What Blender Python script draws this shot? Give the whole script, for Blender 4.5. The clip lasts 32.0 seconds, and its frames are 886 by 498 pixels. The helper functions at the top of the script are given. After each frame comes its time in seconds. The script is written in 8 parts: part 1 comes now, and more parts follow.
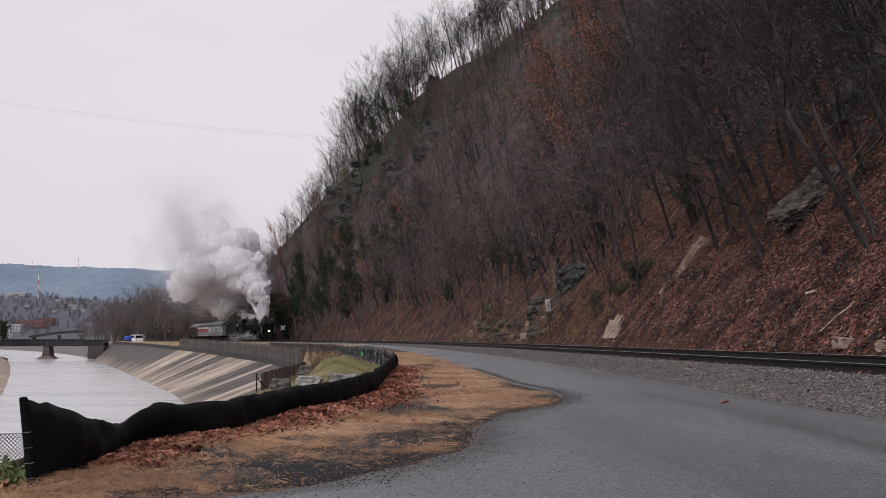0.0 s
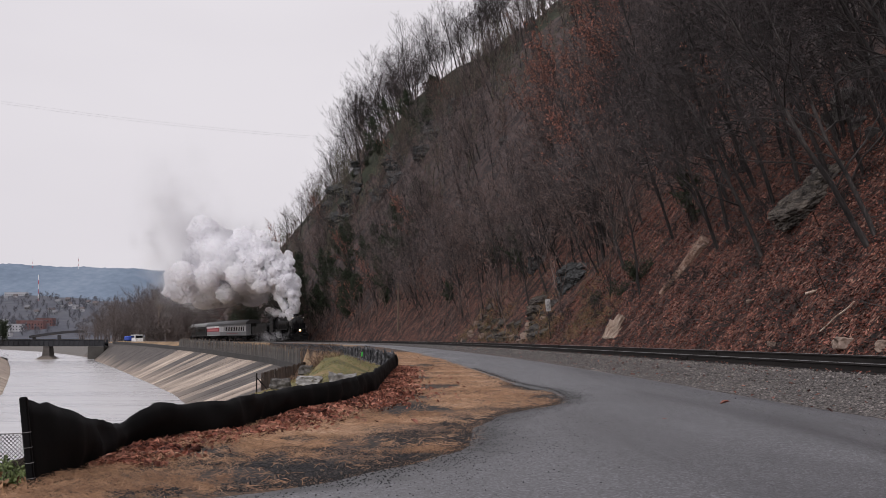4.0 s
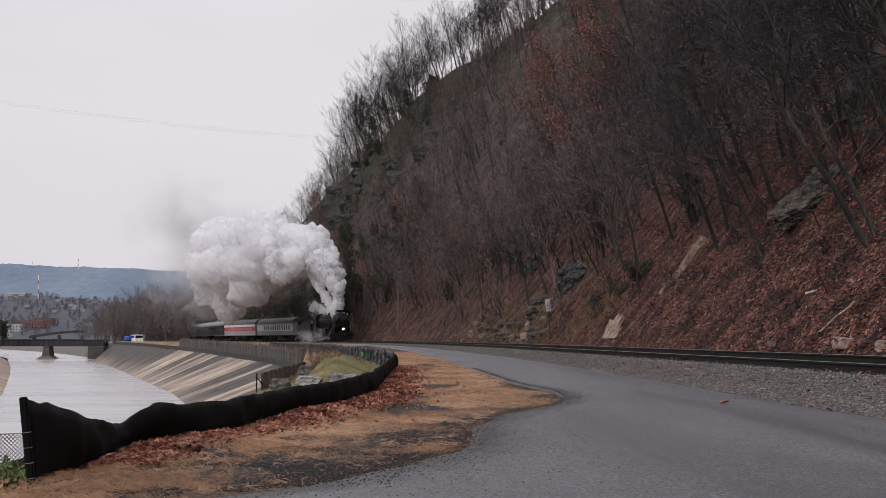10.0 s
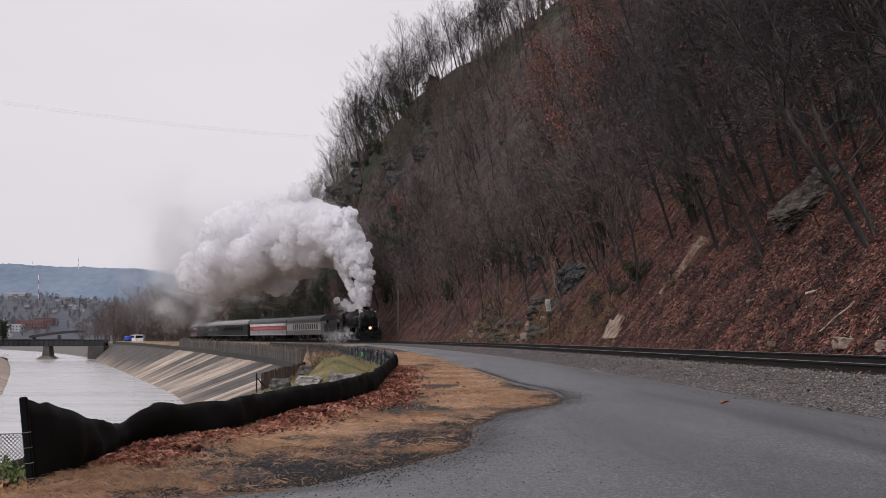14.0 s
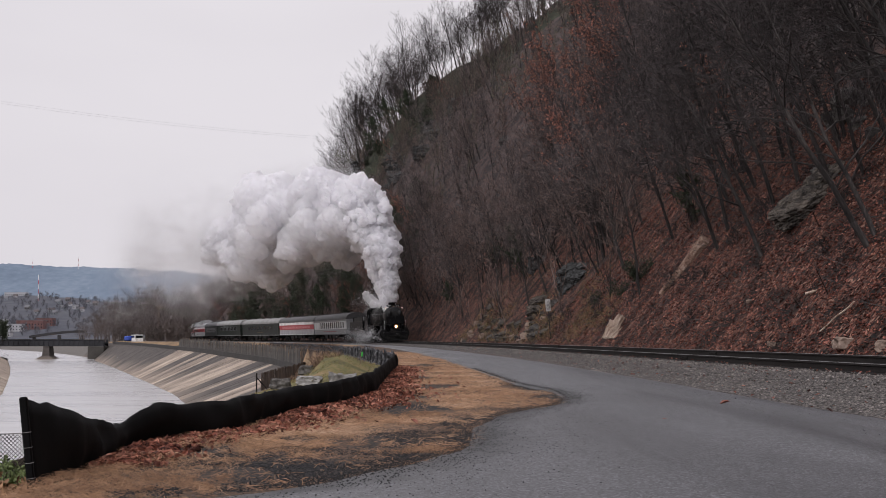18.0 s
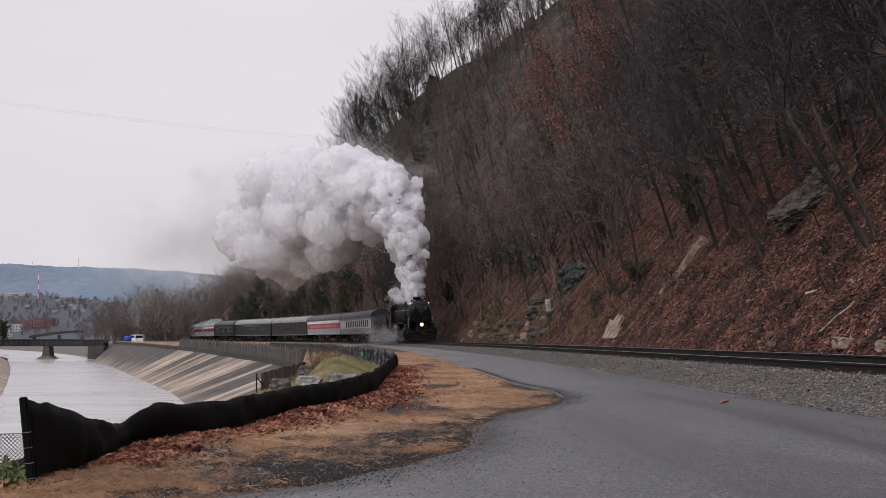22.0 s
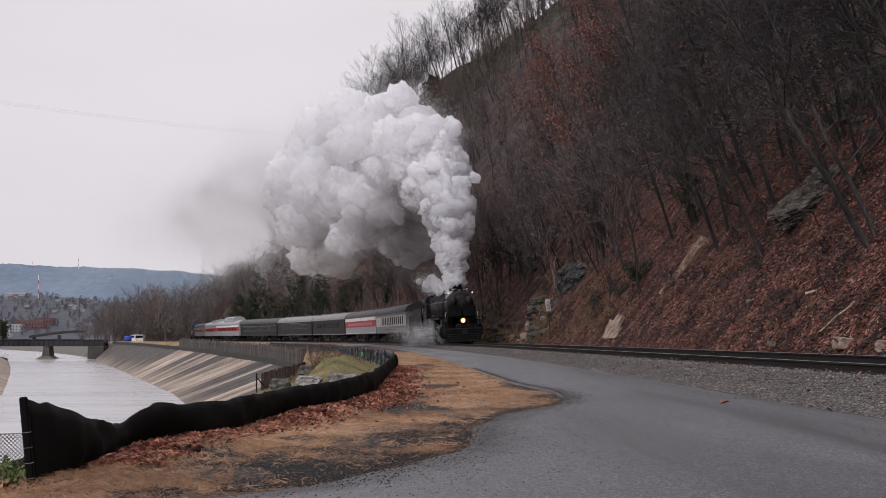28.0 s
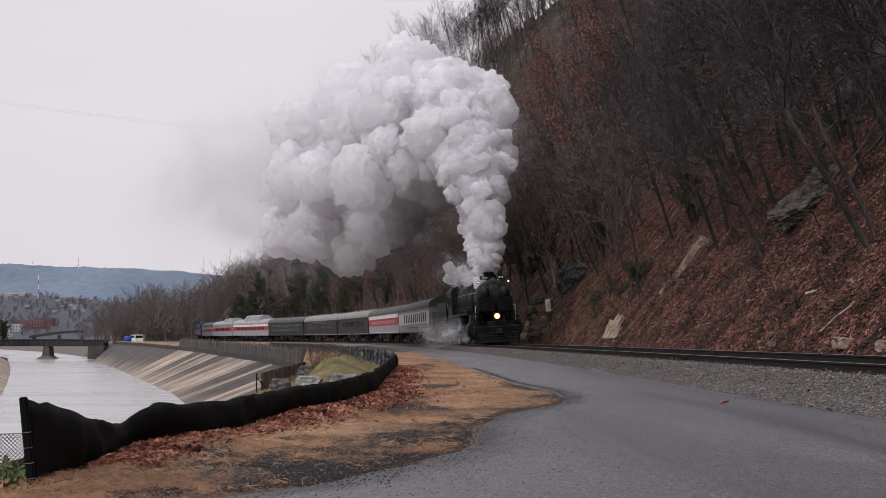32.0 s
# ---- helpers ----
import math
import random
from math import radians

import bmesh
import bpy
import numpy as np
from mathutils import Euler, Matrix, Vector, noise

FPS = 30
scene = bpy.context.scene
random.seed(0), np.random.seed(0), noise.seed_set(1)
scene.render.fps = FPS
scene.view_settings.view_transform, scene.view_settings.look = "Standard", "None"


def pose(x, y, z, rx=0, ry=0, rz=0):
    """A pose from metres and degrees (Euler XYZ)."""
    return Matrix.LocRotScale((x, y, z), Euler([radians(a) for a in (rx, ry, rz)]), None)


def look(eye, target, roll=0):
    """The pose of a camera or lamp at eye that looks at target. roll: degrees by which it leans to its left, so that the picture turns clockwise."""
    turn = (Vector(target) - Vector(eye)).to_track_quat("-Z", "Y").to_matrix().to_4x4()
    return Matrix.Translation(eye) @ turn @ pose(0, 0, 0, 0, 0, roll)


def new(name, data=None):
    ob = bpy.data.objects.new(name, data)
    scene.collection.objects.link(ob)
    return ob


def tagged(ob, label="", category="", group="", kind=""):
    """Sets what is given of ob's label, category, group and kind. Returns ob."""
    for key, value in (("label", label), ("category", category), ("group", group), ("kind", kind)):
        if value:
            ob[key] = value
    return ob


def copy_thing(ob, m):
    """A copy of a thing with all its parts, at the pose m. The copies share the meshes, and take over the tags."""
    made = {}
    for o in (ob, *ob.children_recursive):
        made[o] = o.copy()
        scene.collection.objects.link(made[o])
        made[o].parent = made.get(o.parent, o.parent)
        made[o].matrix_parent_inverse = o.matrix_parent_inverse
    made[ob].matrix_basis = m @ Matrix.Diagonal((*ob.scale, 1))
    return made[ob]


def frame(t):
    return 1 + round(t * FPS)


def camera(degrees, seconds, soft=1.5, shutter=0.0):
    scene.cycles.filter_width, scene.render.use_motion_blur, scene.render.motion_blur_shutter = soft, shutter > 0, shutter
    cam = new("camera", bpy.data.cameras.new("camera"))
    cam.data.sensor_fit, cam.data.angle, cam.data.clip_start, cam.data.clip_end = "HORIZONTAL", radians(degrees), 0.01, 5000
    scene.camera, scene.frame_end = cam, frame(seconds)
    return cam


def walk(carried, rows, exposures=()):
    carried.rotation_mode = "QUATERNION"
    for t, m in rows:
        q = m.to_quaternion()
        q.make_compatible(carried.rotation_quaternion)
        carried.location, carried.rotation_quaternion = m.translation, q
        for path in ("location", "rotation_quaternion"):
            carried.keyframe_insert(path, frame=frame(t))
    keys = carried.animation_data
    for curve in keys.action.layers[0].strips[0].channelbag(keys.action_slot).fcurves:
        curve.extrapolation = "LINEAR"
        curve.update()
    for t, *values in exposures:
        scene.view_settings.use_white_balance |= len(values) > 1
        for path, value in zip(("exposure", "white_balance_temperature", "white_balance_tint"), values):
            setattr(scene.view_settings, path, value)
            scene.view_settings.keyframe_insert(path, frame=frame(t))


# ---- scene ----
cam = camera(39.0, 32.0, soft=0.75)
EYE = (0.0, 0.0, 0.87)
VIEW = look(EYE, (0.0, 2213.0, 159.2))
walk(cam, [(0.0, VIEW), (32.0, VIEW)], exposures=[(0.0, 0.0, 6500, 12), (32.0, 0.0, 6500, 12)])

# ---- sky and light: an overcast winter day ----
world = bpy.data.worlds.new("overcast_sky")
scene.world = world
world.use_nodes = True
wn, wl = world.node_tree.nodes, world.node_tree.links
wn.clear()
w_out = wn.new("ShaderNodeOutputWorld")
w_bg = wn.new("ShaderNodeBackground")
w_sky = wn.new("ShaderNodeTexSky")
w_sky.sky_type = "NISHITA"
w_sky.sun_disc = False
w_sky.sun_elevation, w_sky.sun_rotation = radians(38), radians(250)
w_sky.dust_density = 4.0
w_hsv = wn.new("ShaderNodeHueSaturation")
w_hsv.inputs["Saturation"].default_value = 0.12
w_hsv.inputs["Value"].default_value = 0.08
w_co = wn.new("ShaderNodeTexCoord")
w_map = wn.new("ShaderNodeMapping")
w_map.inputs["Scale"].default_value = (1.0, 1.0, 3.2)
w_noise = wn.new("ShaderNodeTexNoise")
w_noise.inputs["Scale"].default_value = 1.6
w_noise.inputs["Detail"].default_value = 4.0
w_ramp = wn.new("ShaderNodeValToRGB")
w_ramp.color_ramp.elements[0].position, w_ramp.color_ramp.elements[1].position = 0.3, 0.7
w_ramp.color_ramp.elements[0].color = (0.71, 0.685, 0.725, 1)
w_ramp.color_ramp.elements[1].color = (0.80, 0.775, 0.81, 1)
w_mix = wn.new("ShaderNodeMixRGB")
w_mix.inputs[0].default_value = 0.93
wl.new(w_co.outputs["Generated"], w_map.inputs[0])
wl.new(w_map.outputs[0], w_noise.inputs[0])
wl.new(w_noise.outputs[0], w_ramp.inputs[0])
wl.new(w_sky.outputs[0], w_hsv.inputs["Color"])
wl.new(w_hsv.outputs[0], w_mix.inputs[1])
wl.new(w_ramp.outputs[0], w_mix.inputs[2])
w_sep = wn.new("ShaderNodeSeparateXYZ")
w_zen = wn.new("ShaderNodeMapRange")
w_zen.inputs[1].default_value, w_zen.inputs[2].default_value = 0.25, 1.0
w_zen.inputs[3].default_value, w_zen.inputs[4].default_value = 1.0, 1.7
w_mul = wn.new("ShaderNodeMixRGB")
w_mul.blend_type = "MULTIPLY"
w_mul.inputs[0].default_value = 1.0
wl.new(w_co.outputs["Generated"], w_sep.inputs[0])
wl.new(w_sep.outputs[2], w_zen.inputs[0])
wl.new(w_mix.outputs[0], w_mul.inputs[1])
wl.new(w_zen.outputs[0], w_mul.inputs[2])
wl.new(w_mul.outputs[0], w_bg.inputs[0])
w_bg.inputs[1].default_value = 1.0
wl.new(w_bg.outputs[0], w_out.inputs[0])
sun = new("sun", bpy.data.lights.new("sun", "SUN"))
sun.data.energy, sun.data.angle, sun.data.color = 1.3, radians(30), (0.97, 0.98, 1.0)
sun.matrix_world = look((-60, -40, 80), (0, 60, 0))


# ---- materials ----
def mat(name, base, rough=0.8, metal=0.0, vary=None, scale=5.0, fine=40.0, bump=0.3, dist=0.02, stretch=(1, 1, 1), spots=None, per_piece=0.0, coord="Object", spec=0.3, alpha=None):
    """A procedural surface: two noises mix the base colours, a third gives relief."""
    m = bpy.data.materials.new(name)
    m.use_nodes = True
    n, l = m.node_tree.nodes, m.node_tree.links
    b = n["Principled BSDF"]
    b.inputs["Roughness"].default_value, b.inputs["Metallic"].default_value = rough, metal
    b.inputs["Specular IOR Level"].default_value = spec
    co = n.new("ShaderNodeTexCoord")
    mp = n.new("ShaderNodeMapping")
    mp.inputs["Scale"].default_value = stretch
    l.new(co.outputs[coord], mp.inputs[0])
    big = n.new("ShaderNodeTexNoise")
    big.inputs["Scale"].default_value, big.inputs["Detail"].default_value = scale, 5.0
    small = n.new("ShaderNodeTexNoise")
    small.inputs["Scale"].default_value, small.inputs["Detail"].default_value = fine, 3.0
    l.new(mp.outputs[0], big.inputs[0])
    l.new(mp.outputs[0], small.inputs[0])
    add = n.new("ShaderNodeMath")
    add.operation = "MULTIPLY_ADD"
    add.inputs[1].default_value = 0.6
    l.new(big.outputs[0], add.inputs[0])
    sc = n.new("ShaderNodeMath")
    sc.operation = "MULTIPLY"
    sc.inputs[1].default_value = 0.4
    l.new(small.outputs[0], sc.inputs[0])
    l.new(sc.outputs[0], add.inputs[2])
    ramp = n.new("ShaderNodeValToRGB")
    cols = vary or [tuple(c * 0.75 for c in base), base, tuple(min(1, c * 1.2) for c in base)]
    while len(ramp.color_ramp.elements) < len(cols):
        ramp.color_ramp.elements.new(0.5)
    for i, c in enumerate(cols):
        ramp.color_ramp.elements[i].position = 0.36 + 0.28 * i / max(1, len(cols) - 1)
        ramp.color_ramp.elements[i].color = (*c, 1)
    l.new(add.outputs[0], ramp.inputs[0])
    colour = ramp.outputs[0]
    if per_piece:
        info = n.new("ShaderNodeObjectInfo")
        geo = n.new("ShaderNodeNewGeometry")
        su = n.new("ShaderNodeMath")
        l.new(info.outputs["Random"], su.inputs[0])
        l.new(geo.outputs["Random Per Island"], su.inputs[1])
        fr = n.new("ShaderNodeMath")
        fr.operation = "FRACT"
        l.new(su.outputs[0], fr.inputs[0])
        mr = n.new("ShaderNodeMapRange")
        mr.inputs[3].default_value, mr.inputs[4].default_value = 1 - per_piece, 1 + per_piece
        l.new(fr.outputs[0], mr.inputs[0])
        hs = n.new("ShaderNodeHueSaturation")
        l.new(mr.outputs[0], hs.inputs["Value"])
        l.new(colour, hs.inputs["Color"])
        colour = hs.outputs[0]
    l.new(colour, b.inputs["Base Color"])
    if bump:
        bp = n.new("ShaderNodeBump")
        bp.inputs["Strength"].default_value, bp.inputs["Distance"].default_value = bump, dist
        l.new(add.outputs[0], bp.inputs["Height"])
        l.new(bp.outputs[0], b.inputs["Normal"])
    if alpha is not None:
        b.inputs["Alpha"].default_value = alpha
    return m


def glow(name, colour, strength):
    m = bpy.data.materials.new(name)
    m.use_nodes = True
    b = m.node_tree.nodes["Principled BSDF"]
    b.inputs["Base Color"].default_value = (*colour, 1)
    b.inputs["Emission Color"].default_value = (*colour, 1)
    b.inputs["Emission Strength"].default_value = strength
    return m


def litter_material():
    """A carpet of leaf-sized patches, each with its own brown, over larger dark patches of soil, moss and painted
    shadow.
    """
    m = bpy.data.materials.new("leaf_litter")
    m.use_nodes = True
    n, l = m.node_tree.nodes, m.node_tree.links
    b = n["Principled BSDF"]
    b.inputs["Roughness"].default_value = 0.85
    b.inputs["Specular IOR Level"].default_value = 0.2
    co = n.new("ShaderNodeTexCoord")
    vo = n.new("ShaderNodeTexVoronoi")
    vo.inputs["Scale"].default_value = 9.0
    l.new(co.outputs["Object"], vo.inputs["Vector"])
    sep = n.new("ShaderNodeSeparateColor")
    l.new(vo.outputs["Color"], sep.inputs[0])
    ramp = n.new("ShaderNodeValToRGB")
    ramp.color_ramp.interpolation = "CONSTANT"
    for i, (p, c) in enumerate(((0.0, (0.012, 0.007, 0.006)), (0.22, (0.036, 0.015, 0.011)), (0.45, (0.085, 0.034, 0.024)), (0.68, (0.135, 0.058, 0.041)), (0.86, (0.06, 0.034, 0.026)), (0.93, (0.24, 0.135, 0.10)))):
        e = ramp.color_ramp.elements[i] if i < 2 else ramp.color_ramp.elements.new(p)
        e.position, e.color = p, (*c, 1)
    l.new(sep.outputs[0], ramp.inputs[0])
    nz = n.new("ShaderNodeTexNoise")
    nz.inputs["Scale"].default_value, nz.inputs["Detail"].default_value = 0.7, 6.0
    l.new(co.outputs["Object"], nz.inputs[0])
    # Broad dark patches: bare soil and moss, with slope shadow painted in.
    r2 = n.new("ShaderNodeValToRGB")
    r2.color_ramp.elements[0].position, r2.color_ramp.elements[1].position = 0.40, 0.57
    r2.color_ramp.elements[0].color, r2.color_ramp.elements[1].color = (0.22, 0.25, 0.26, 1), (1.15, 1.15, 1.15, 1)
    l.new(nz.outputs[0], r2.inputs[0])
    mx = n.new("ShaderNodeMixRGB")
    mx.blend_type = "MULTIPLY"
    mx.inputs[0].default_value = 1.0
    l.new(ramp.outputs[0], mx.inputs[1])
    l.new(r2.outputs[0], mx.inputs[2])
    l.new(mx.outputs[0], b.inputs["Base Color"])
    bp = n.new("ShaderNodeBump")
    bp.inputs["Strength"].default_value, bp.inputs["Distance"].default_value = 0.9, 0.05
    l.new(sep.outputs[1], bp.inputs["Height"])
    l.new(bp.outputs[0], b.inputs["Normal"])
    return m


M_LITTER = litter_material()
M_VERGE = mat("straw_soil", (0.3, 0.2, 0.1), 0.95, vary=[(0.012, 0.012, 0.013), (0.028, 0.024, 0.022), (0.11, 0.066, 0.042), (0.25, 0.148, 0.088)], scale=0.9, fine=38.0, stretch=(1, 0.6, 1), bump=1.0, dist=0.06)
M_DRYGRASS = mat("dry_grass", (0.3, 0.2, 0.1), 0.95, vary=[(0.10, 0.07, 0.04), (0.24, 0.16, 0.09), (0.34, 0.22, 0.12)], scale=0.2, fine=3.0, bump=0.6, dist=0.1)
M_BRUSHLAND = mat("brushy_mountainside", (0.035, 0.027, 0.025), 0.95, vary=[(0.008, 0.008, 0.008), (0.029, 0.022, 0.021), (0.072, 0.046, 0.042), (0.050, 0.044, 0.042)], scale=0.33, fine=2.4, bump=0.9, dist=0.15)
M_MOSSLAND = mat("mossy_mountainside", (0.03, 0.032, 0.02), 0.95, vary=[(0.010, 0.012, 0.008), (0.022, 0.026, 0.014), (0.042, 0.045, 0.026)], scale=0.3, fine=3.0, bump=0.9, dist=0.15)
M_GRASS = mat("mossy_grass", (0.12, 0.12, 0.04), 0.95, vary=[(0.055, 0.05, 0.025), (0.13, 0.12, 0.042), (0.24, 0.16, 0.085)], scale=1.4, fine=16.0, bump=0.8, dist=0.05)
M_FARLAND = mat("far_fields", (0.1, 0.09, 0.06), 0.95, scale=0.01, fine=0.2, bump=0)
M_BED = mat("creek_bed", (0.12, 0.11, 0.1), 0.9)
def asphalt_material():
    """Worn damp asphalt: pale and dark grains of stone in black binder, with broad worn and wet patches along the way."""
    m = bpy.data.materials.new("damp_asphalt")
    m.use_nodes = True
    n, l = m.node_tree.nodes, m.node_tree.links
    b = n["Principled BSDF"]
    b.inputs["Specular IOR Level"].default_value = 0.5
    co = n.new("ShaderNodeTexCoord")
    grain = n.new("ShaderNodeTexVoronoi")
    grain.inputs["Scale"].default_value = 85.0
    l.new(co.outputs["Object"], grain.inputs["Vector"])
    sep = n.new("ShaderNodeSeparateColor")
    l.new(grain.outputs["Color"], sep.inputs[0])
    tone = n.new("ShaderNodeValToRGB")
    for i, (p, c) in enumerate(((0.0, 0.014), (0.35, 0.048), (0.8, 0.098), (1.0, 0.20))):
        e = tone.color_ramp.elements[i] if i < 2 else tone.color_ramp.elements.new(p)
        e.position, e.color = p, (c, c, c * 1.08, 1)
    l.new(sep.outputs[0], tone.inputs[0])
    mp = n.new("ShaderNodeMapping")
    mp.inputs["Scale"].default_value = (1.0, 0.14, 1.0)
    mp.inputs["Rotation"].default_value = (0, 0, 0.1)
    l.new(co.outputs["Object"], mp.inputs[0])
    patch = n.new("ShaderNodeTexNoise")
    patch.inputs["Scale"].default_value, patch.inputs["Detail"].default_value = 0.9, 7.0
    l.new(mp.outputs[0], patch.inputs[0])
    worn = n.new("ShaderNodeValToRGB")
    worn.color_ramp.elements[0].position, worn.color_ramp.elements[1].position = 0.36, 0.64
    worn.color_ramp.elements[0].color, worn.color_ramp.elements[1].color = (0.80, 0.80, 0.81, 1), (1.16, 1.16, 1.16, 1)
    l.new(patch.outputs[0], worn.inputs[0])
    mx = n.new("ShaderNodeMixRGB")
    mx.blend_type = "MULTIPLY"
    mx.inputs[0].default_value = 1.0
    l.new(tone.outputs[0], mx.inputs[1])
    l.new(worn.outputs[0], mx.inputs[2])
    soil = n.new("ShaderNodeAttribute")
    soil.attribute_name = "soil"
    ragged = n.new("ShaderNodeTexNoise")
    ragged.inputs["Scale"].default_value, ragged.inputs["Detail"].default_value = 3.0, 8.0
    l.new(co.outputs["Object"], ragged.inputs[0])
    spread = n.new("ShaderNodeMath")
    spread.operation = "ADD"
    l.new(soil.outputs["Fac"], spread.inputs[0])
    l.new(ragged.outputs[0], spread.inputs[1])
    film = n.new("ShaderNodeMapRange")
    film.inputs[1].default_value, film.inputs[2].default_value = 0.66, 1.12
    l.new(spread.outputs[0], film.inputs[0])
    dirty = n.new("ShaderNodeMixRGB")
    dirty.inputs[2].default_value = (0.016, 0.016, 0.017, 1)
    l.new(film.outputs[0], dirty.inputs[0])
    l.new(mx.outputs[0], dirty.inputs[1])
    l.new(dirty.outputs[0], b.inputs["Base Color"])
    wet = n.new("ShaderNodeMapRange")
    wet.inputs[1].default_value, wet.inputs[2].default_value = 0.35, 0.62
    wet.inputs[3].default_value, wet.inputs[4].default_value = 0.40, 0.56
    l.new(patch.outputs[0], wet.inputs[0])
    l.new(wet.outputs[0], b.inputs["Roughness"])
    bp = n.new("ShaderNodeBump")
    bp.inputs["Strength"].default_value, bp.inputs["Distance"].default_value = 0.8, 0.004
    l.new(sep.outputs[1], bp.inputs["Height"])
    l.new(bp.outputs[0], b.inputs["Normal"])
    return m


M_ASPHALT = asphalt_material()
M_PALEROCK = mat("pale_rubble", (0.25, 0.24, 0.23), 0.9, vary=[(0.07, 0.066, 0.06), (0.20, 0.19, 0.18), (0.34, 0.33, 0.315)], scale=2.0, fine=13, bump=0.8, dist=0.05)


def gravel_material():
    """Crushed stone, each piece with its own grey or tan, dark gaps between."""
    m = bpy.data.materials.new("ballast")
    m.use_nodes = True
    n, l = m.node_tree.nodes, m.node_tree.links
    b = n["Principled BSDF"]
    b.inputs["Roughness"].default_value = 0.9
    b.inputs["Specular IOR Level"].default_value = 0.25
    co = n.new("ShaderNodeTexCoord")
    vo = n.new("ShaderNodeTexVoronoi")
    vo.inputs["Scale"].default_value = 27.0
    l.new(co.outputs["Object"], vo.inputs["Vector"])
    sep = n.new("ShaderNodeSeparateColor")
    l.new(vo.outputs["Color"], sep.inputs[0])
    tone = n.new("ShaderNodeValToRGB")
    for i, (p, c) in enumerate(((0.0, (0.04, 0.036, 0.034)), (0.4, (0.105, 0.095, 0.089)), (0.75, (0.165, 0.147, 0.136)), (1.0, (0.26, 0.23, 0.215)))):
        e = tone.color_ramp.elements[i] if i < 2 else tone.color_ramp.elements.new(p)
        e.position, e.color = p, (*c, 1)
    l.new(sep.outputs[0], tone.inputs[0])
    gap = n.new("ShaderNodeMapRange")
    gap.inputs[1].default_value, gap.inputs[2].default_value = 0.35, 0.75
    gap.inputs[3].default_value, gap.inputs[4].default_value = 1.0, 0.2
    l.new(vo.outputs["Distance"], gap.inputs[0])
    mx = n.new("ShaderNodeMixRGB")
    mx.blend_type = "MULTIPLY"
    mx.inputs[0].default_value = 1.0
    l.new(tone.outputs[0], mx.inputs[1])
    l.new(gap.outputs[0], mx.inputs[2])
    l.new(mx.outputs[0], b.inputs["Base Color"])
    bp = n.new("ShaderNodeBump")
    bp.inputs["Strength"].default_value, bp.inputs["Distance"].default_value = 0.8, 0.03
    l.new(gap.outputs[0], bp.inputs["Height"])
    l.new(bp.outputs[0], b.inputs["Normal"])
    return m


M_BALLAST = gravel_material()
M_STONE = mat("crushed_stone", (0.2, 0.18, 0.17), 0.9, vary=[(0.065, 0.058, 0.054), (0.14, 0.125, 0.116), (0.24, 0.212, 0.197)], scale=2.0, fine=28.0, bump=0.0, per_piece=0.6)
M_TANROCK = mat("tan_stone", (0.3, 0.22, 0.17), 0.9, vary=[(0.08, 0.058, 0.047), (0.19, 0.138, 0.11), (0.29, 0.22, 0.18)], scale=2.0, fine=13, bump=0.7, dist=0.05)
M_CONCRETE = mat("weathered_concrete", (0.35, 0.3, 0.25), 0.85, vary=[(0.15, 0.12, 0.10), (0.31, 0.25, 0.20), (0.44, 0.36, 0.285)], scale=0.25, fine=6.0, bump=0.3, dist=0.03, per_piece=0.25)


